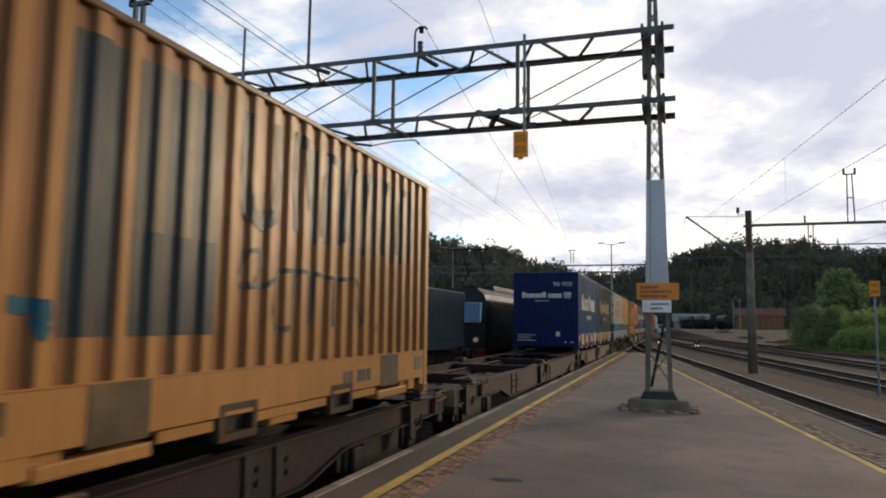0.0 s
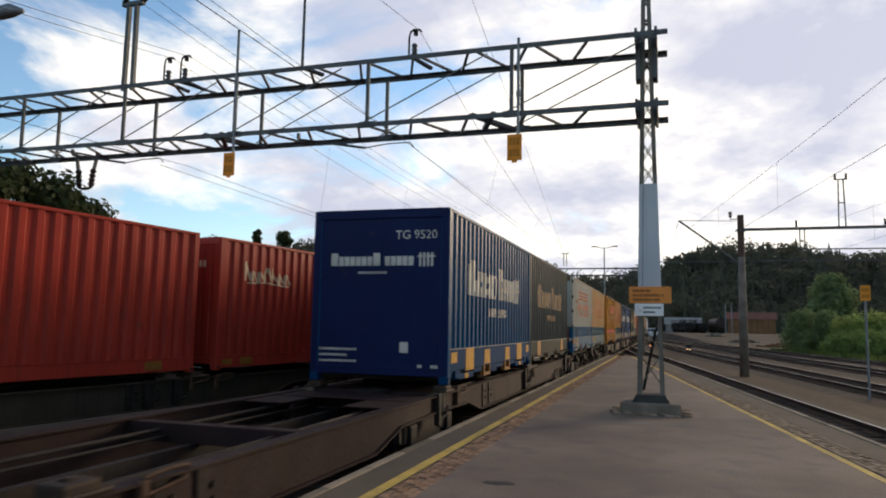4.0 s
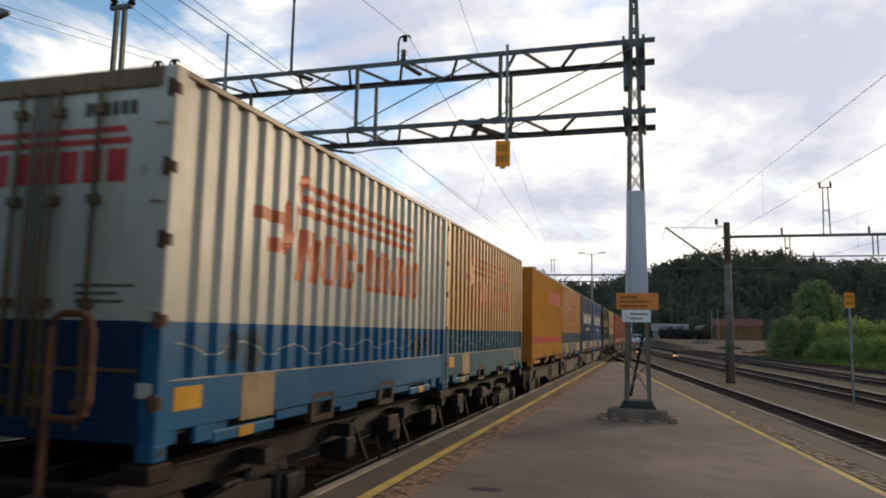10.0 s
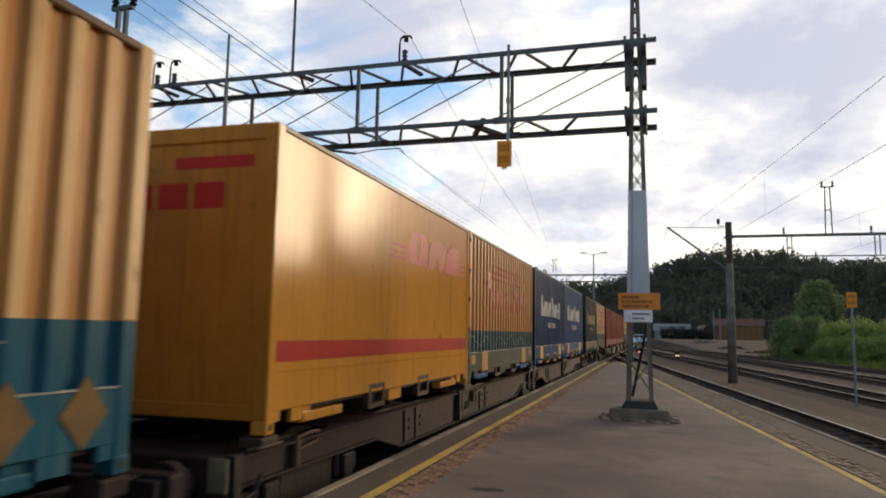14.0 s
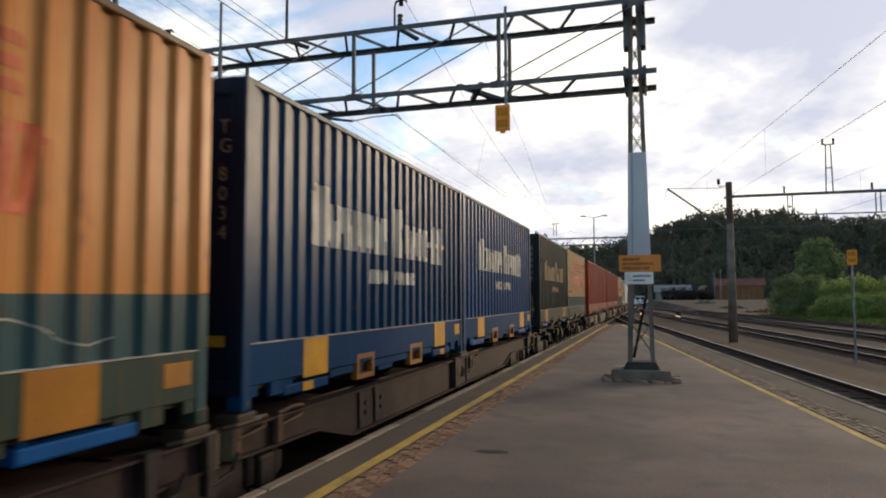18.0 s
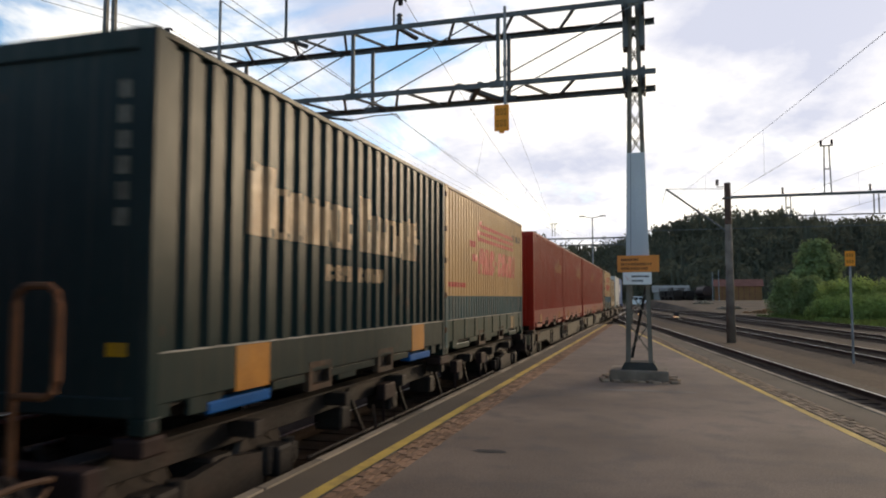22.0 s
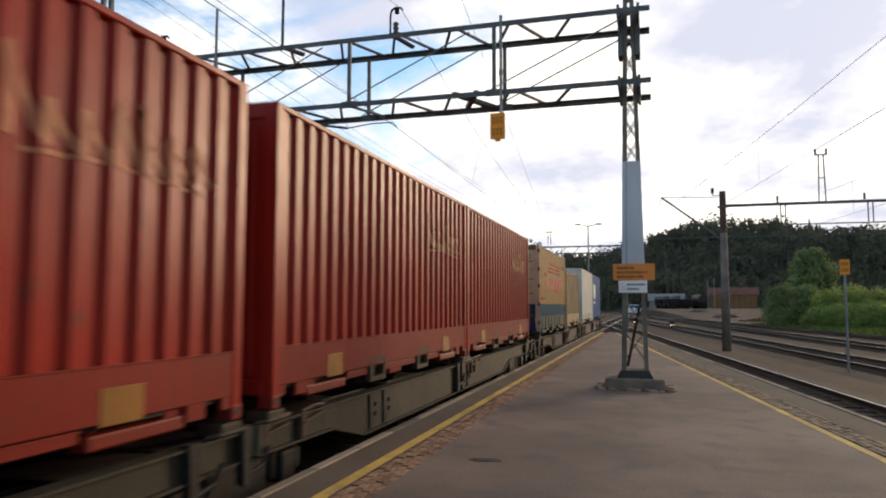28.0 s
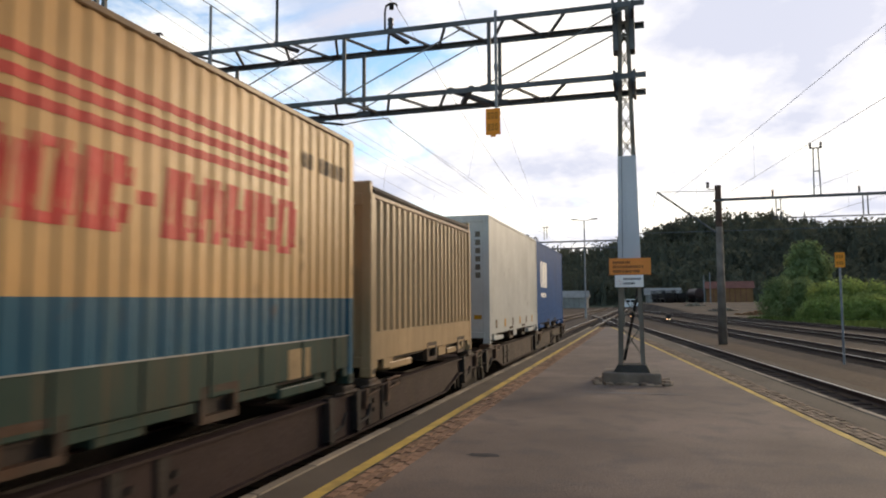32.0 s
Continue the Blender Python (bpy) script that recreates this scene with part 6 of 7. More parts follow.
def waiting_train():
    """Red containers that wait on the next track."""
    on = lambda y: BEND_X + BEND * y
    for y, L in ((12.75, 6.5), (5.25, 6.95), (-2.2, 6.95)):
        container("container", "red corrugated container with pale script on a waiting wagon", y, P_RED_STILL, P_RED_STILL, L=L, top=3.27, logo=script_mark, mat_logo=P_LETTER_PALE, style="ribs", x=on(y), still=(-0.02, BEND_DEG), pads=PAD_DULL, pockets=False, rails=(0.04, 0.8), group="red containers on the waiting train")
    container("container", "dark blue-grey corrugated container with pale top edge, waiting", 20.2, P_SLATE, P_GREEN_END, L=7.3, top=2.72, pitch=0.25, style="ribs", x=S2, still=(-0.02, 0), pads=None, pockets=False, rails=(0.04, 0.8), group="waiting containers")
    wagon("olive-grey container wagon standing on the bending track", 0, None, 22.0, WAGON_GREY, [0.9, 7.4, 8.1, 14.7, 15.4, 21.8], still=(on(-3.0), -3.0, -0.02, 0, 0, BEND_DEG))
    wagon("dark container wagon standing on the next track", 0, None, 9.3, WAGON, [0.8, 7.9], still=(S2, 19.6, -0.02))


# ---- surroundings ----
TRACKS = [
    (TRACK, -40, 260, 0.0, "near track with bright rail heads and dark ballast", None),
    (S2, 19, 260, 0.0, "track of the waiting wagons beside the near track", None),
    (BEND_X, -40, 19, BEND, "bending track of the waiting wagons", None),
    (6.03, -30, 100, SLANT, "track along the far platform edge in dark ballast", (6.0, 60.0)),
    (11.7, -30, 140, SLANT, "yard track with bright rail heads", None),
    (16.8, -30, 150, SLANT, "rusty yard track in brown earth", None),
    (23.9, -30, 120, -0.16, "outer yard track beside the grass", None),
]
FOREST = mat("dark_forest_leaves", (0.112, 0.113, 0.08), 0.9, 0, 0.3, 0.03, 0.3, 0.0, pieces=True, leaf=0.35, gloss=0.0, span=(0.94, 1.06))
HILL = mat("forest_floor", (0.06, 0.07, 0.04), 0.95, 0, 0.4, 0.02, 0.5, 0.0)
BUSH = mat("bright_bush_leaves", (0.31, 0.39, 0.12), 0.7, 0, 0.3, 0.5, 6, 0.0, pieces=True, leaf=0.6, gloss=0.1, span=(0.75, 1.2))
BUSH_DARK = mat("dull_green_leaves", (0.22, 0.28, 0.115), 0.75, 0, 0.35, 0.4, 6, 0.0, pieces=True, leaf=0.4, gloss=0.1, span=(0.75, 1.2))
TREE_LEAF = mat("tree_leaves", (0.045, 0.06, 0.022), 0.65, 0, 0.35, 0.4, 6, 0.0, pieces=True, leaf=0.35)
BARK = mat("bark", (0.06, 0.048, 0.038), 0.9, 0, 0.3, 2, 20, 0.4)
GRASS = mat("rough_grass", (0.12, 0.16, 0.04), 0.85, 0, 0.35, 0.5, 8, 0.0, pieces=True, leaf=0.4)
BRICK_WALL = mat("ochre_wall", (0.238, 0.119, 0.0525), 0.85, 0, 0.25, 0.5, 8, 0.2, (0.2, 0.1, 0.05), 0.5)
ROOF_RED = mat("dull_red_roof", (0.16, 0.06, 0.045), 0.8, 0, 0.25, 0.5, 8, 0.2)
GREY_WALL = mat("grey_render", (0.26, 0.25, 0.23), 0.85, 0, 0.2, 0.5, 8, 0.1)
GLASS_DARK = mat("dark_window_glass", (0.02, 0.025, 0.035), 0.08, 0, 0.1, 1, 5, 0)
CAB_GLASS = mat("blue_windscreen_glass", (0.06, 0.11, 0.2), 0.06, 0, 0.1, 1, 5, 0)
VAN = mat("white_van_paint", (0.75, 0.76, 0.76), 0.3, 0, 0.08, 1, 10, 0)
LOCO = mat("near_black_loco_paint", (0.018, 0.016, 0.017), 0.4, 0, 0.3, 1, 12, 0.05, (0.05, 0.035, 0.03), 0.4)
ROOF_METAL = mat("silver_roof_metal", (0.42, 0.42, 0.4), 0.35, 0.6, 0.2, 2, 20, 0.05)
LAMP_RED = glowing("signal_lamp_glow", (1.0, 0.4, 0.2), 4.0)
HEADLAMP = glowing("dim_headlamp_glow", (1.0, 0.75, 0.45), 0.05)
LAMP_WARM = glowing("headlamp_glow", (1.0, 0.75, 0.45), 1.4)
EARTH_PALE = mat("pale_gravel", (0.06, 0.039, 0.027), 0.95, 0, 0.5, 0.25, 6, 0.6, (0.1, 0.072, 0.05), 0.8)

SKYLINE = [(-90, 8), (-50, 7.6), (-39.5, 6.3), (-34.6, 5.9), (-30.0, 5.8), (-27.6, 6.7), (-24.9, 6.4), (-22, 7.4), (-18.5, 6.8), (-15.8, 6.2), (-12.5, 5.9), (-10.3, 4.9), (-7.1, 4.0), (-4.1, 3.9),
           (0.2, 5.2), (2.7, 6.1), (4.7, 6.3), (7.1, 6.25), (10.2, 6.1), (12.5, 5.4), (25, 5.2), (60, 6.2), (110, 6)]


def skyline(az):
    for (a, p), (b, q) in zip(SKYLINE, SKYLINE[1:]):
        if a <= az <= b:
            return p + (q - p) * (az - a) / (b - a)
    return 6.0


def hill_z(az, r):
    top = 420 * math.tan(radians(skyline(az) - 1.4)) + 2.4
    f = max(0.0, min(1.0, (r - 225) / 195))
    f = f * f * (3 - 2 * f)
    g = max(0.0, min(1.0, (r - 450) / 500))
    return -0.95 + (top + 0.9) * f * (1 - g)


def forest():
    s = Shape()
    radii = [222, 250, 290, 330, 370, 420, 470, 650, 960]
    azs = [-92 + 2.0 * k for k in range(101)]
    P = lambda a, r: (r * math.sin(radians(a)), r * math.cos(radians(a)), hill_z(a, r))
    for a, b in zip(azs, azs[1:]):
        for p, q in zip(radii, radii[1:]):
            s.face([P(a, p), P(b, p), P(b, q), P(a, q)])
    structure("hillside", s, HILL, "dark wooded hillside behind the station", "hill")
    rnd = random.Random(21)
    s = Shape()
    for k in range(5200):
        az = rnd.uniform(-58, 34) if k < 4700 else rnd.uniform(-90, 90)
        r = 232 + 215 * rnd.random() ** 0.8
        x, y, _ = P(az, r)
        z = hill_z(az, r) - 0.3
        h = rnd.uniform(6.5, 11.5) * (1.25 if rnd.random() < 0.12 else 1)
        if rnd.random() < 0.55:  # spruce: ragged tiers
            w = h * rnd.uniform(0.15, 0.22)
            for j in range(4):
                z0, z1, rr = z + h * (0.08 + 0.23 * j), z + h * (0.42 + 0.2 * j if j < 3 else 1.0), w * (1 - 0.24 * j)
                n = 5
                ring = [(x + rr * rnd.uniform(0.7, 1.25) * math.cos(a), y + rr * rnd.uniform(0.7, 1.25) * math.sin(a), z0 - rnd.uniform(0, 0.5)) for a in (2 * math.pi * i / n + j for i in range(n))]
                for i in range(n):
                    s.face([ring[i], ring[(i + 1) % n], (x, y, z1)])
        else:  # pine or birch: clumped crown
            w = h * rnd.uniform(0.22, 0.34)
            cz, ch = z + h * 0.62, h * 0.38
            for j in range(48):
                a, u = rnd.uniform(0, 6.283), rnd.uniform(-1, 1)
                q = math.sqrt(1 - u * u) * rnd.uniform(0.55, 1.08)
                c = Vector((x + w * q * math.cos(a), y + w * q * math.sin(a), cz + ch * u))
                d = rnd.uniform(0.4, 0.85)
                t1 = Vector((rnd.uniform(-1, 1), rnd.uniform(-1, 1), rnd.uniform(-1, 1))).normalized() * d
                t2 = t1.cross(Vector((rnd.uniform(-1, 1), rnd.uniform(-1, 1), rnd.uniform(-1, 1)))).normalized() * d
                s.face([tuple(c + t1), tuple(c + t2), tuple(c - t1), tuple(c - t2)])
            s.bar((x, y, z), (x, y, cz), 0.3)
    me = bpy.data.meshes.new("forest")
    me.from_pydata(s.v, [], s.f)
    me.materials.append(FOREST)
    tagged(new("forest", me), "dark green spruce and birch forest on the hill", "forest", "", "stuff")


def crown(name, parent, m, lobes, count, size, seed):
    """Leaf clumps over several lobes (x, y, z, radius)."""
    rnd = random.Random(seed)
    s = Shape()
    weight = [r * r for *_, r in lobes]
    for x, y, z, r in lobes:
        n = int(count * r * r / sum(weight))
        for k in range(n):
            a, u = rnd.uniform(0, 6.283), rnd.uniform(-1, 1)
            q = rnd.random() ** 0.35 * rnd.uniform(0.8, 1.1)
            c = Vector((x + r * q * math.sqrt(1 - u * u) * math.cos(a), y + r * q * math.sqrt(1 - u * u) * math.sin(a), z + r * 0.9 * q * u))
            d = size * rnd.uniform(0.5, 1.2)
            out = (c - Vector((x, y, z))).normalized() * 1.4 + Vector((rnd.uniform(-1, 1), rnd.uniform(-1, 1), rnd.uniform(-0.6, 1.2)))
            t1 = out.cross(Vector((rnd.uniform(-1, 1), rnd.uniform(-1, 1), rnd.uniform(-1, 1)))).normalized() * d
            t2 = out.cross(t1).normalized() * d * 0.6
            s.face([tuple(c + t1), tuple(c + t2), tuple(c - t1), tuple(c - t2)])
    me = bpy.data.meshes.new(name)
    me.from_pydata(s.v, [], s.f)
    me.materials.append(m)
    return part(name, me, m, parent)


def tree(label, x, y, h, w, m, seed, z0=-0.9, lobes=9, count=2600, size=0.45, low=0.35, name="tree"):
    rnd = random.Random(seed)
    t = thing(name, label, "tree" if name == "tree" else "bush", pose(x, y, z0))
    s = Shape()
    s.rod([(0, 0, 0), (0.1, 0.05, h * 0.3), (-0.05, 0.1, h * 0.6), (0, 0, h * 0.85)], 0.2, 7, 0, [h * 0.022, h * 0.018, h * 0.012, h * 0.005])
    part("trunk", s, BARK, t)
    L = []
    for k in range(lobes):
        f = k / max(1, lobes - 1)
        a = k * 2.4 + rnd.uniform(-0.4, 0.4)
        rad = w * 0.5 * math.sin(math.pi * (0.25 + 0.65 * f)) * rnd.uniform(0.35, 0.75)
        L.append((rad * math.cos(a), rad * math.sin(a), h * (low + (0.93 - low) * f) - w * 0.1 * f, w * rnd.uniform(0.2, 0.32)))
        b = Shape()
        b.rod([(0, 0, h * (0.25 + 0.45 * f)), (L[-1][0] * 0.9, L[-1][1] * 0.9, L[-1][2])], 0.06, 5, 0, [h * 0.01, h * 0.004])
        if k % 2 == 0:
            part("limb", b, BARK, t)
    crown("crown", t, m, L, count, size, seed)
    return t


def bushes():
    spots = [(13.0, 78, 4.6, 4.2, BUSH_DARK), (14.9, 77, 4.3, 3.8, BUSH_DARK), (16.3, 74, 3.7, 4.2, BUSH), (18.3, 75, 4.0, 4.6, BUSH), (20.6, 74, 3.8, 4.6, BUSH), (14.7, 70, 2.0, 3.0, BUSH), (16.6, 69, 2.3, 3.6, BUSH), (18.8, 69, 2.4, 3.8, BUSH), (20.9, 69, 2.2, 3.2, BUSH),
             (24.0, 68, 5.6, 5.4, BUSH_DARK), (27, 68, 6.0, 6.5, BUSH_DARK), (25.3, 65, 3.2, 4.2, BUSH)]
    for k, (x, y, h, w, m) in enumerate(spots):
        x, y, h, w = x * 1.13, y * 1.13, h * 1.08, w * 1.13
        tree("bright green leafy bush beside the yard" if m is BUSH else "dull green rounded bush beside the yard", x, y, h, w, m, 40 + k, -0.9, 11, 7000, 0.13, 0.12, "bush")
    tree("dark rounded deciduous tree behind the bushes", 21.0, 104, 10.4, 6.8, BUSH_DARK, 61, -0.9, 14, 9000, 0.26, 0.35)
    for k, (az, d, h, w) in enumerate(((-51.5, 80, 20, 10), (-48.6, 84, 19, 10), (-46.0, 88, 18.5, 9), (-43.6, 96, 17, 8), (-41.6, 110, 16, 7))):
        tree("dark leafy tree behind the waiting train", d * math.sin(radians(az)), d * math.cos(radians(az)), h, w, TREE_LEAF, 70 + k, -0.9, 11, 3000, 0.5, 0.3)
    for az, h, w, d in ((-32.3, 21.0, 6.5, 425), (-30.25, 21.5, 11.0, 425)):
        x, y = d * math.sin(radians(az)), d * math.cos(radians(az))
        tree("lone tree on the ridge against the sky", x, y, h, w, TREE_LEAF, int(abs(az) * 10), hill_z(az, d) - 0.5, 9, 1500, 0.9, 0.62)
    rnd = random.Random(8)
    s = Shape()
    for k in range(9000):
        f = rnd.random()
        y = rnd.uniform(50, 92)
        x = rnd.uniform(26.4, 36) - 0.16 * y + rnd.gauss(0, 0.4)
        h = rnd.uniform(0.15, 0.55)
        a = rnd.uniform(0, 3.14)
        dx, dy = 0.09 * math.cos(a), 0.09 * math.sin(a)
        s.face([(x - dx, y - dy, -0.87), (x + dx, y + dy, -0.87), (x + rnd.uniform(-0.15, 0.15), y, -0.87 + h)])
    structure("grass", s, GRASS, "rough green grass below the bushes", "grass", "stuff")


def yard_post():
    t = thing("catenary_post", "weathered dark post with a cross beam over the yard", "post", pose(3.85, 39.7, -0.9))
    s = Shape()
    s.rod([(0, 0, 0), (0, 0, 6.2)], 0.2, 10, 0, [0.23, 0.17])
    part("shaft", s, WOOD_POLE, t, smooth=True)
    s = Shape()
    s.rod([(0, 0, 6.2), (0, 0, 8.4)], 0.16, 10, 0, [0.17, 0.16])
    part("upper_shaft", s, mat("reddish_post", (0.1, 0.06, 0.045), 0.8, 0, 0.3, 2, 20, 0.3), t)
    s = Shape()
    s.box(0.0, 19.0, -0.06, 0.06, 7.56, 7.7)
    s.box(-0.25, 0.25, -0.22, 0.22, 7.55, 7.62)
    part("cross_beam", s, TRUSS, t)
    s = Shape()
    s.rod([(19.0, 0, 0), (19.0, 0, 8.3)], 0.2, 10, 0, [0.23, 0.16])
    part("far_shaft", s, WOOD_POLE, t)
    s = Shape()
    s.rod([(2.6, 0, 6.56), (19.0, 0, 6.54)], 0.035, 6)
    part("lower_beam", s, TRUSS, t)
    for x in (2.9, 6.9, 10.4):
        s = Shape()
        for d in (-0.11, 0.11):
            s.bar((x + d, 0, 6.6), (x + d, 0, 7.6), 0.05)
        part("drop_post", s, TRUSS, t)
        s = Shape()
        insulator(s, (x - 0.25, 0, 7.72), (x - 0.25, 0, 8.05), 0.07, 3, 0)
        part("insulator", s, INSUL, t)
    s = Shape()
    for d in (-0.16, 0.16):
        s.bar((4.75 + d, 0, 7.65), (4.75 + d * 0.7, 0, 10.1), 0.055)
    s.bar((4.45, 0, 10.1), (5.05, 0, 10.1), 0.06)
    s.bar((4.6, 0, 8.9), (4.9, 0, 8.9), 0.05)
    part("feeder_mast", s, TRUSS, t)
    for d in (-0.25, 0.25):
        s = Shape()
        insulator(s, (4.75 + d, 0, 10.12), (4.75 + d, 0, 10.4), 0.07, 3, 0)
        part("insulator", s, INSUL, t)
    s = Shape()
    s.rod([(-0.15, 0, 5.9), (-3.08, 0, 8.2)], 0.05, 8)
    part("cantilever_tube", s, TRUSS, t)
    s = Shape()
    s.rod([(-0.2, 0, 8.1), (-3.08, 0, 8.2)], 0.018, 6)
    s.rod([(-3.08, 0, 8.2), (-3.3, 0, 7.4)], 0.012, 6)
    part("stay_rod", s, GALV, t)
    s = Shape()
    insulator(s, (-0.5, 0, 8.3), (-0.5, 0, 8.6), 0.1, 3, 0)
    part("insulator", s, INSUL, t)
    s = Shape()
    s.rod([(-0.15, 0, 8.2), (-0.5, 0, 8.2), (-0.5, 0, 8.3)], 0.025, 6)
    part("insulator_arm", s, TRUSS, t)


def signs_and_lamps():
    t = thing("track_sign", "amber board on a slim galvanised post by the track", "sign", pose(6.65, 27.9, -0.87))
    s = Shape()
    s.rod([(0, 0, 0), (0, 0, 3.92)], 0.04, 8)
    part("post", s, GALV, t)
    s = Shape()
    s.box(-0.16, 0.16, -0.06, -0.045, 3.46, 3.99, bev=0.006)
    part("board", s, SIGN_YELLOW, t)
    s = Shape()
    for z in (3.78, 3.55):
        s = Shape()
        for k in range(3):
            s.box(-0.115 + 0.08 * k, -0.058 + 0.08 * k, -0.0635, -0.0605, z, z + 0.125)
        part("lettering_line", s, SIGN_MARK, t)
    for x, y, z in ((2.1, 71.9, 0.35), (-1.5, 84.0, 0.35)):
        t = thing("dwarf_signal", "small black dwarf signal with lit lamps by the track", "signal", pose(x, y, -0.9), "dwarf signals")
        s = Shape()
        s.box(-0.22, 0.22, -0.1, 0.12, 0.3, 0.95, bev=0.05)
        part("housing", s, BLACK, t)
        s = Shape()
        s.rod([(0, 0, 0), (0, 0, 0.32)], 0.06, 8)
        part("stem", s, GALV, t)
        for d in (-0.12, 0.12):
            s = Shape()
            s.rod([(d, -0.105, 0.5), (d, -0.12, 0.5)], 0.055, 10)
            part("lamp", s, LAMP_RED if d < 0 else LAMP_WARM, t, "glowing signal lamp")
    # yard lamps with two arms
    for x, y, h, w in ((-7.3, 92, 12.6, 1.7), (-34, 110, 14.5, 2.2)):
        t = thing("yard_lamp", "tall slim grey lamp post with two arms", "street lamp", pose(x, y, -0.9), "yard lamps")
        s = Shape()
        s.rod([(0, 0, 0), (0, 0, h)], 0.1, 8, 0, [0.13, 0.07])
        part("post", s, GALV, t)
        for d in (-1, 1):
            s = Shape()
            s.rod([(0, 0, h - 0.1), (d * w * 0.6, 0, h + 0.12)], 0.045, 6)
            part("arm", s, GALV, t)
            s = Shape()
            s.box(*sorted((d * w * 0.55, d * w)), -0.16, 0.16, h + 0.08, h + 0.22, bev=0.05)
            part("head", s, GALV, t)
    t = thing("street_lamp", "grey lamp head on a long arm above the waiting train", "street lamp", pose(-21.0, 14.0, -0.9))
    s = Shape()
    s.rod([(0, 0, 0), (0, 0, 10.0), (0.4, 0, 10.5), (3.4, 0, 10.45)], 0.08, 8, 0, [0.13, 0.08, 0.06, 0.05])
    part("post", s, GALV, t)
    s = Shape()
    s.rod([(3.3, 0, 10.5), (3.6, 0, 10.62), (4.2, 0, 10.66), (4.65, 0, 10.6)], 0.2, 10, 0, [0.08, 0.19, 0.2, 0.06])
    part("head", s, GALV, t, smooth=True)


def far_gantry():
    t = thing("far_gantry", "distant dark truss gantry across the tracks", "gantry", pose(0, 63.0, 0))
    for nm, z in (("top_chord", 6.65), ("bottom_chord", 6.05)):
        s = Shape()
        s.box(-26, -1.9, -0.07, 0.07, z - 0.06, z + 0.06)
        part(nm, s, TRUSS, t)
    s = Shape()
    s.box(-1.9, 24, -0.03, 0.03, 7.15, 7.22)
    part("light_beam", s, TRUSS, t)
    x = -25.5
    while x < -2.6:
        s = Shape()
        s.bar((x, 0, 6.05), (x + 0.6, 0, 6.65), 0.05)
        part("brace", s, TRUSS, t)
        x += 1.2
    for x in (-26, -1.9, 24):
        s = Shape()
        s.box(x - 0.18, x + 0.18, -0.18, 0.18, -0.9, 7.6)
        part("support", s, MAST, t)
    for x in (-8.4, -15.5):
        s = Shape()
        s.bar((x - 0.12, 0, 6.9), (x - 0.12, 0, 8.0), 0.06)
        s.bar((x + 0.12, 0, 6.9), (x + 0.12, 0, 8.0), 0.06)
        s.bar((x - 0.35, 0, 8.0), (x + 0.35, 0, 8.0), 0.07)
        part("feeder_mast", s, TRUSS, t)


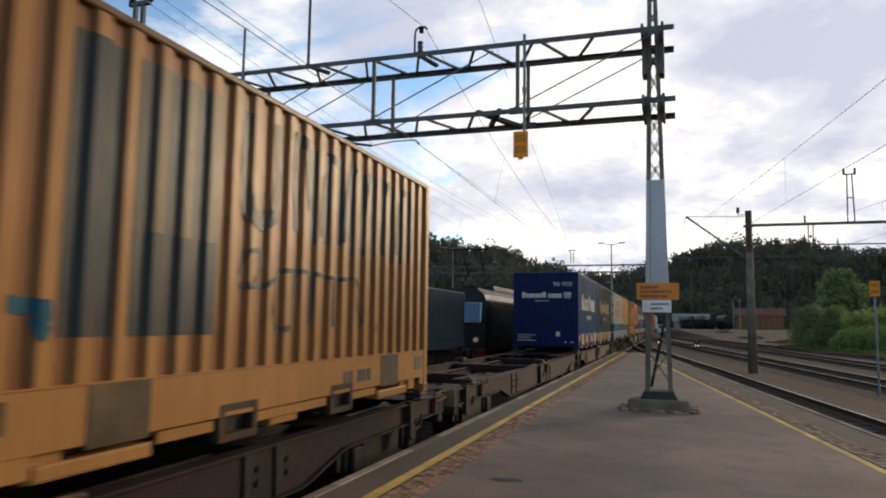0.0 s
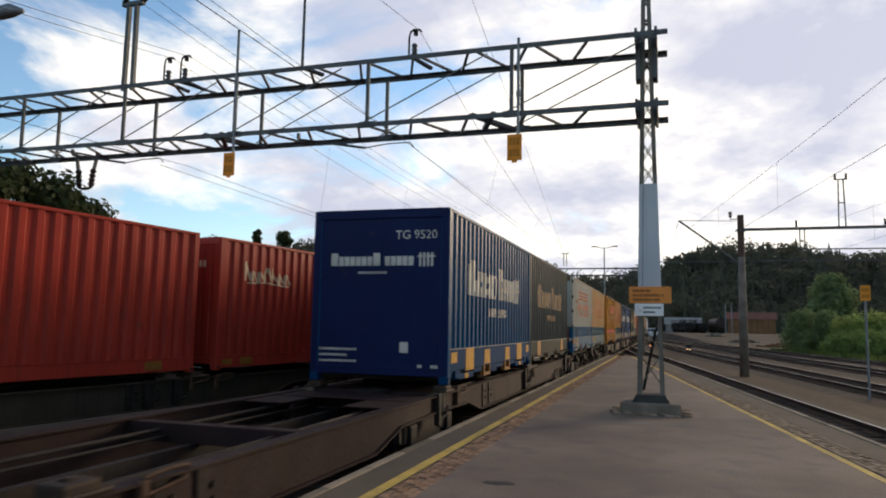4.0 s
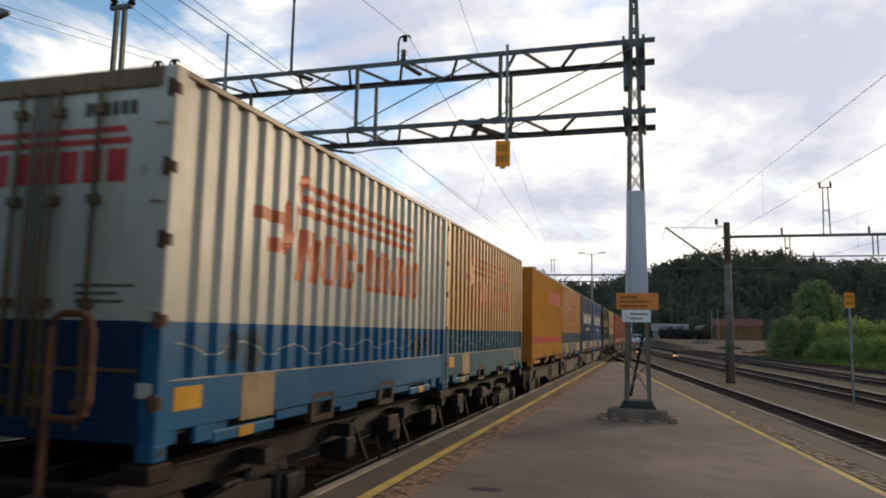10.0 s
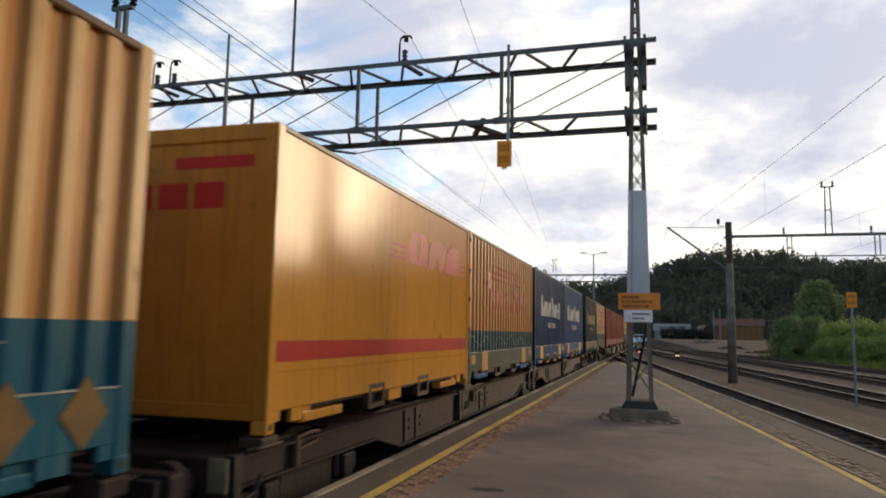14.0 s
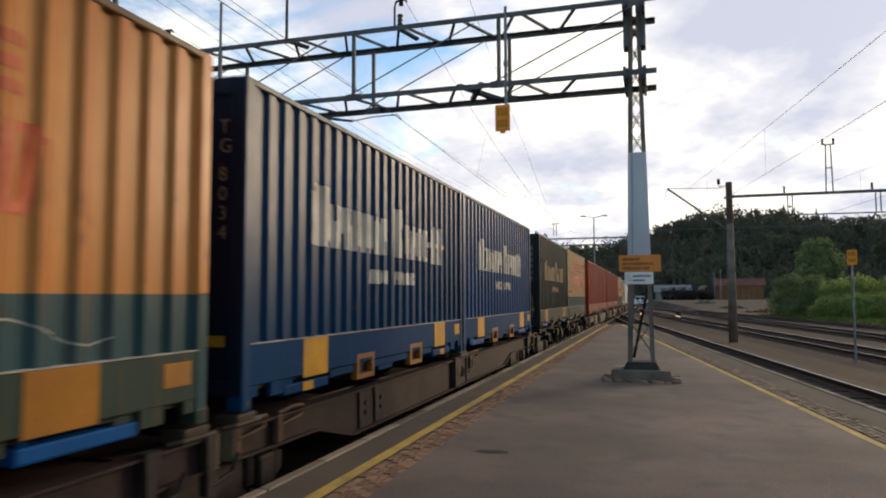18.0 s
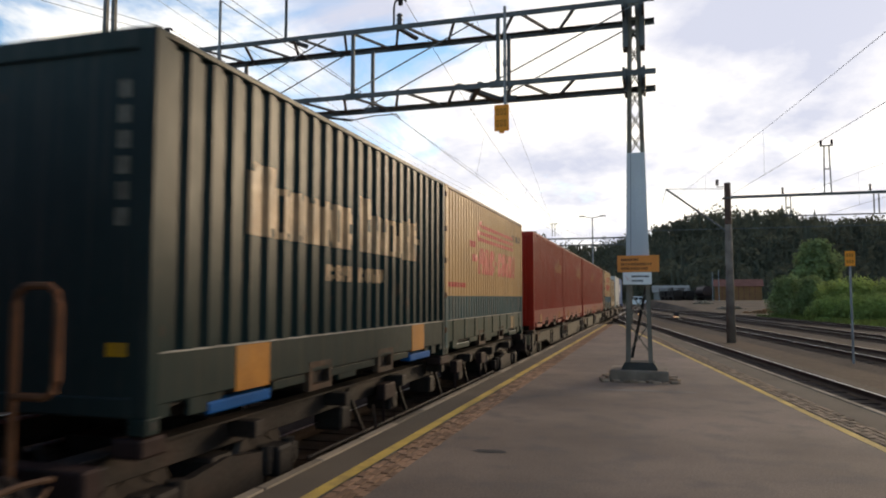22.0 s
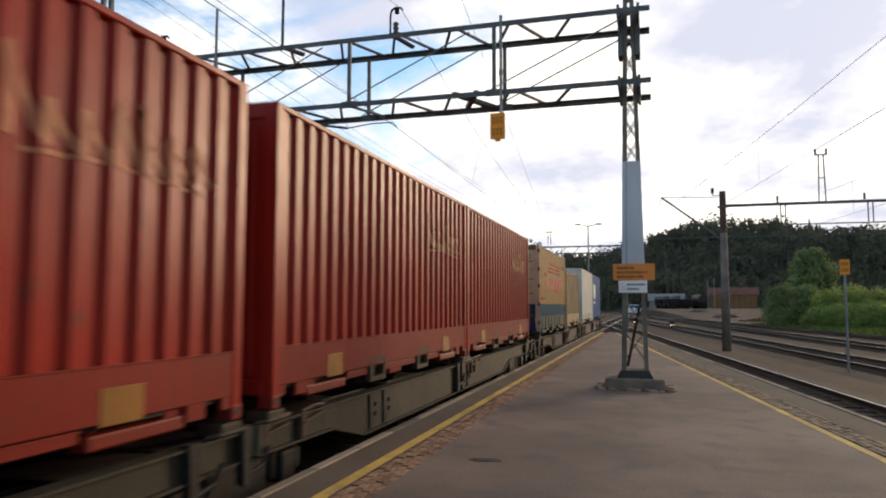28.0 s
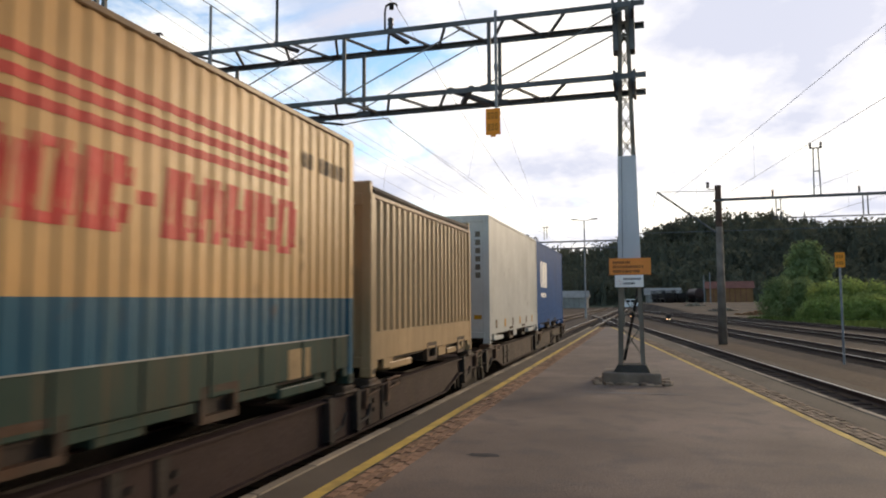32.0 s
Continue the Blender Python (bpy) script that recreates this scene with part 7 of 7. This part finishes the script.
def locomotive():
    t = thing("locomotive", "dark electric locomotive with a pale roof edge and raised pantograph", "locomotive", pose(S2, 30.4, 0))
    L, hw = 15.3, 1.45
    s = Shape()
    ring = [(-hw, 0.25), (hw, 0.25), (hw, 2.45), (hw - 0.12, 2.75), (hw - 0.5, 3.05), (-hw + 0.5, 3.05), (-hw + 0.12, 2.75), (-hw, 2.45)]
    def at(y, k):
        return [(x * k, y + (0.35 * max(0.0, z - 1.2) / 1.8 if y < 1 else (-0.35 * max(0.0, z - 1.2) / 1.8 if y > L - 1 else 0)), z) for x, z in ring]
    rows = [at(0.0, 0.94), at(0.5, 1.0), at(L - 0.5, 1.0), at(L, 0.94)]
    for a, b in zip(rows, rows[1:]):
        for k in range(8):
            s.face([a[k], a[(k + 1) % 8], b[(k + 1) % 8], b[k]])
    s.face(rows[0][::-1])
    s.face(rows[-1])
    part("body", s, LOCO, t)
    s = Shape()
    s.box(-hw - 0.015, hw + 0.015, 0.35, L - 0.35, 2.44, 2.52)
    part("roof_edge", s, ROOF_METAL, t, "bright metal strip along the roof edge")
    s = Shape()
    s.box(-1.0, 1.0, 3.0, L - 3.0, 3.0, 3.3, bev=0.08)
    part("roof_hood", s, LOCO, t)
    for x0, x1 in ((-1.15, -0.08), (0.08, 1.15)):
        s = Shape()
        f = lambda z: 0.35 * (z - 1.2) / 1.8 - 0.012
        s.face([(x0, f(1.55), 1.55), (x1, f(1.55), 1.55), (x1, f(2.35), 2.35), (x0, f(2.35), 2.35)])
        wdw = part("windscreen", s, CAB_GLASS, t, "blue-tinted windscreen pane")
        s = Shape()
        for p, q in (((x0, 1.52), (x1, 1.52)), ((x0, 2.38), (x1, 2.38)), ((x0, 1.52), (x0, 2.38)), ((x1, 1.52), (x1, 2.38))):
            s.bar((p[0], f(p[1]) - 0.01, p[1]), (q[0], f(q[1]) - 0.01, q[1]), 0.05, 0.04)
        part("frame", s, ROOF_METAL, wdw)
    for x in (-0.95, 0.95):
        s = Shape()
        s.rod([(x, 0.02, 0.75), (x, -0.05, 0.75)], 0.11, 12)
        part("headlamp", s, HEADLAMP if x > 0 else GALV, t, "round headlamp")
    for k in range(5):
        s = Shape()
        y = 2.2 + k * 2.6
        s.box(hw - 0.004, hw + 0.012, y, y + 1.2, 1.6, 2.2, bev=0.01)
        part("side_grille", s, DARK_STEEL, t)
    for y in (1.0, L - 1.6):
        s = Shape()
        s.box(hw - 0.002, hw + 0.014, y, y + 0.6, 0.5, 2.3, bev=0.01)
        part("cab_door", s, LOCO, t)
    for y in (3.2, L - 3.2):
        s = Shape()
        s.box(-1.1, 1.1, y - 1.9, y + 1.9, -0.45, 0.3, bev=0.05)
        part("bogie_frame", s, DARK_STEEL, t)
        for d in (-1.2, 1.2):
            for x in (-0.76, 0.76):
                s = Shape()
                s.rod([(x - 0.06, y + d, 0.02), (x + 0.06, y + d, 0.02)], 0.62, 20)
                part("wheel", s, WHEEL, t)
    s = Shape()
    s.box(-1.4, 1.4, -0.12, 0.1, -0.1, 0.35, bev=0.03)
    part("buffer_beam", s, PAD_RED, t)
    for x in (-0.875, 0.875):
        s = Shape()
        s.rod([(x, -0.1, 0.25), (x, -0.5, 0.25)], 0.11, 10)
        s.rod([(x, -0.5, 0.25), (x, -0.56, 0.25)], 0.24, 14)
        part("buffer", s, DARK_STEEL, t)
    s = Shape()
    for x in (-0.5, 0.5):
        s.rod([(x, 2.2, 3.1), (x * 0.8, 3.5, 3.9), (x * 0.9, 2.4, 5.0)], 0.03, 6)
    s.rod([(-0.9, 2.4, 5.02), (0.9, 2.4, 5.02)], 0.04, 6)
    s.box(-0.6, 0.6, 1.9, 3.4, 3.05, 3.15)
    part("pantograph", s, DARK_STEEL, t)
    s = Shape()
    for y in (2.0, 3.3):
        for x in (-0.5, 0.5):
            insulator(s, (x, y, 2.95), (x, y, 3.2), 0.08, 3, 0)
    part("roof_insulators", s, INSUL, t)


def bank_z(y):
    f = max(0.0, min(1.0, (y - 105) / 72))
    return -0.86 + 1.5 * f * f * (3 - 2 * f)


def far_yard():
    s = Shape()
    rows = [104 + 6 * k for k in range(23)]
    for a, b in zip(rows, rows[1:]):
        la, lb = max(-1.5, 27 - 0.16 * a), max(-1.5, 27 - 0.16 * b)
        for p, q in ((0, 1), (1, 70)):
            xa, xb = (la - 1.2, la) if p == 0 else (la, 70)
            ya, yb = (lb - 1.2, lb) if p == 0 else (lb, 70)
            za, zb = bank_z(a) - 0.004, bank_z(b) - 0.004
            s.face([(xa, a, -0.87 if p == 0 else za), (xb, a, za), (yb, b, zb), (ya, b, -0.87 if p == 0 else zb)])
    structure("far_bank", s, EARTH_PALE, "pale gravel bank rising behind the yard", "ground")
    g = thing("stake_wagon", "dark flat wagon with upright stakes far off in the yard", "wagon", pose(6.0, 186, bank_z(186), 0, 0, TURN_R), "far wagons")
    s = Shape()
    s.box(-1.3, 1.3, 0, 12, 0.9, 1.25, bev=0.03)
    part("deck", s, DARK_STEEL, g)
    for k in range(7):
        for x in (-1.25, 1.25):
            s = Shape()
            y = 0.3 + k * 1.9
            s.box(x - 0.06, x + 0.06, y - 0.06, y + 0.06, 1.2, 3.3)
            part("stake", s, DARK_STEEL, g)
    for y in (2.0, 10.0):
        s = Shape()
        s.box(-1.0, 1.0, y - 1.3, y + 1.3, 0.3, 0.9, bev=0.05)
        for d in (-0.9, 0.9):
            s.rod([(-0.8, y + d, 0.48), (0.8, y + d, 0.48)], 0.44, 14)
        part("bogie", s, DARK_STEEL, g)
    s = Shape()
    s.box(-1.15, 1.15, 0.5, 11.5, 1.25, 2.5, bev=0.2)
    part("load", s, DARK_STEEL, g, "dark stacked load between the stakes")
    copy_thing(g, pose(4.3, 200, bank_z(200), 0, 0, TURN_R))
    copy_thing(g, pose(9.2, 192, bank_z(192), 0, 0, TURN_R))
    for x, y in ((13.4, 190),):
        t = thing("tank_wagon", "dark rusty tank wagon standing far off in the yard", "wagon", pose(x, y, bank_z(y), 0, 0, TURN_R))
        s = Shape()
        s.rod([(0, 0.2, 2.3), (0, 0.5, 2.3), (0, 11.5, 2.3), (0, 11.8, 2.3)], 1.35, 18, 0, [0.9, 1.35, 1.35, 0.9])
        part("tank", s, mat("rust_brown_tank", (0.05, 0.03, 0.026), 0.6, 0.1, 0.3, 1, 12, 0.1), t)
        s = Shape()
        s.box(-1.2, 1.2, 0, 12, 0.75, 1.0, bev=0.03)
        part("frame", s, DARK_STEEL, t)
        for yy in (2.0, 10.0):
            s = Shape()
            for d in (-0.9, 0.9):
                s.rod([(-0.8, yy + d, 0.46), (0.8, yy + d, 0.46)], 0.45, 14)
            s.box(-1.0, 1.0, yy - 1.2, yy + 1.2, 0.45, 0.8)
            part("bogie", s, DARK_STEEL, t)
    # white van at the yard's edge
    t = thing("van", "white van parked far off beside the tracks", "van", pose(-1.3, 203, -0.86, 0, 0, 90))
    s = Shape()
    s.prism([(0, 0.4), (0, 1.3), (0.9, 1.6), (1.5, 2.5), (5.4, 2.55), (5.6, 0.4)], -1.25, 1.25)
    part("body", s, VAN, t)
    s = Shape()
    s.face([(-1.05, 0.93, 1.64), (1.05, 0.93, 1.64), (1.0, 1.45, 2.42), (-1.0, 1.45, 2.42)])
    part("windscreen", s, GLASS_DARK, t)
    for a, b in ((1.5, 2.5), (2.7, 3.9), (4.05, 5.2)):
        s = Shape()
        s.box(-1.262, -1.24, a, b, 1.6, 2.3)
        part("side_window", s, GLASS_DARK, t)
    for x in (-1.1, 1.1):
        for y in (1.0, 4.5):
            s = Shape()
            s.rod([(x - 0.12, y, 0.38), (x + 0.12, y, 0.38)], 0.38, 14)
            part("wheel", s, BLACK, t)
    # sheds
    for label, x, y, w, d, h, rot, mw in (("long ochre shed with a dull red roof behind the yard", 16.6, 212, 12, 9, 4.0, -6, BRICK_WALL), ("low pale grey station shed beyond the yard", 0.2, 216, 9.5, 7, 2.4, 0, GREY_WALL), ("low grey goods shed beyond the tracks", -34, 205, 18, 8, 3.2, 0, GREY_WALL)):
        t = thing("shed", label, "building", pose(x, y, bank_z(y) - 0.02 if x > -5 else -0.9, 0, 0, rot), "far sheds")
        s = Shape()
        s.box(0, w, 0, d, 0, h)
        part("wall", s, mw, t)
        s = Shape()
        for z0, z1, a, b in ((h, h + 1.9, -0.5, d / 2),):
            s.face([(-0.5, a, z0 - 0.15), (w + 0.5, a, z0 - 0.15), (w + 0.5, b, z1), (-0.5, b, z1)])
            s.face([(-0.5, d + 0.5, z0 - 0.15), (w + 0.5, d + 0.5, z0 - 0.15), (w + 0.5, b, z1), (-0.5, b, z1)])
            s.face([(-0.5, a, z0 - 0.15), (-0.5, d + 0.5, z0 - 0.15), (-0.5, b, z1)])
            s.face([(w + 0.5, a, z0 - 0.15), (w + 0.5, d + 0.5, z0 - 0.15), (w + 0.5, b, z1)])
        part("roof", s, ROOF_RED if mw is BRICK_WALL else GREY_WALL, t)
        for k in range(int(w / 1.4)):
            s = Shape()
            s.box(0.4 + 1.4 * k, 0.55 + 1.4 * k, -0.06, 0.0, 0, h - 0.2)
            part("batten", s, ROOF_RED if mw is BRICK_WALL else CONCRETE, t)
    rnd = random.Random(31)  # heaps of broken stone at the foot of the bank
    for label, x, y, w in (("low heap of pale broken stone", 12.5, 128, 2.6), ("low heap of pale broken stone", 9.6, 150, 2.0), ("scattered reddish rubble beside the tracks", 15.5, 112, 3.0), ("scattered reddish rubble beside the tracks", 19.0, 122, 2.4)):
        t = thing("rubble_heap", label, "rubble", pose(x, y, bank_z(y)), "rubble heaps")
        s = Shape()
        for k in range(46):
            a, q = rnd.uniform(0, 6.28), rnd.random() ** 0.7
            px, py, d = w * q * math.cos(a), w * 0.6 * q * math.sin(a), rnd.uniform(0.12, 0.34)
            z = 0.75 * (1 - q) * rnd.uniform(0.2, 1.0)
            s.box(px - d, px + d, py - d * 0.8, py + d * 0.8, z - d - 0.05, z + d * 0.6, bev=d * 0.3)
        tagged(part("broken_stone", s, KERB if "pale" in label else BRICK_WALL, t), kind="stuff")
    # two thin poles by the shed
    for x, y, h in ((15.4, 185, 7.5), (14.2, 188, 7.0)):
        t = thing("light_pole", "thin pale pole far off in the yard", "pole", pose(x, y, bank_z(y)), "thin poles")
        s = Shape()
        s.rod([(0, 0, 0), (0, 0, h)], 0.11, 6)
        part("shaft", s, GALV, t)


def surroundings():
    forest()
    bushes()
    yard_post()
    signs_and_lamps()
    far_gantry()
    locomotive()
    far_yard()
    catenary(6.03, SLANT, -20, 39.7, 90, 5.15, 6.75, 0.35)
    catenary(11.7, SLANT, -20, 39.7, 90, 5.15, 6.6, 0.4)


# ---- what moves: the train rolls in along the near track ----
RUN = [0.00, 4.04, 8.07, 12.10, 16.12, 20.12, 24.12, 28.09, 32.02, 35.90, 39.76, 43.58, 47.37, 51.16, 54.98, 58.82, 62.74, 66.75, 70.86, 75.09, 79.46, 83.97, 88.62, 93.41, 98.34, 103.40, 108.56, 113.84, 119.21, 124.69, 130.27, 135.97, 141.82
]  # metres rolled after each whole second


def rolled(t):
    k = min(int(t), 31)
    f = t - k
    p = [RUN[max(0, min(32, k + j))] for j in (-1, 0, 1, 2)]
    if k == 0:
        p[0] = 2 * p[1] - p[2]
    if k == 31:
        p[3] = 2 * p[2] - p[1]
    return p[1] + 0.5 * f * (p[2] - p[0] + f * (2 * p[0] - 5 * p[1] + 4 * p[2] - p[3] + f * (3 * (p[1] - p[2]) + p[3] - p[0])))


def motions():
    for ob, x, u, z in moving:
        walk(ob, [(t, pose(x, u - rolled(t), z)) for t in range(33)])
    for ob in wheels:
        at = ob.matrix_basis.translation.copy()
        walk(ob, [(k * 0.1, pose(at.x, at.y, at.z, math.degrees(rolled(k * 0.1) / 0.46) % 360 * 1)) for k in range(321)])


ground()
asphalt_patches()
for x0, y0, y1, sl, lab, near in TRACKS:
    track(x0, y0, y1, sl, lab, near)
mast()
mast_signs()
gantry()
gantry_fittings()
wires()
train()
waiting_train()
surroundings()
platform()
motions()
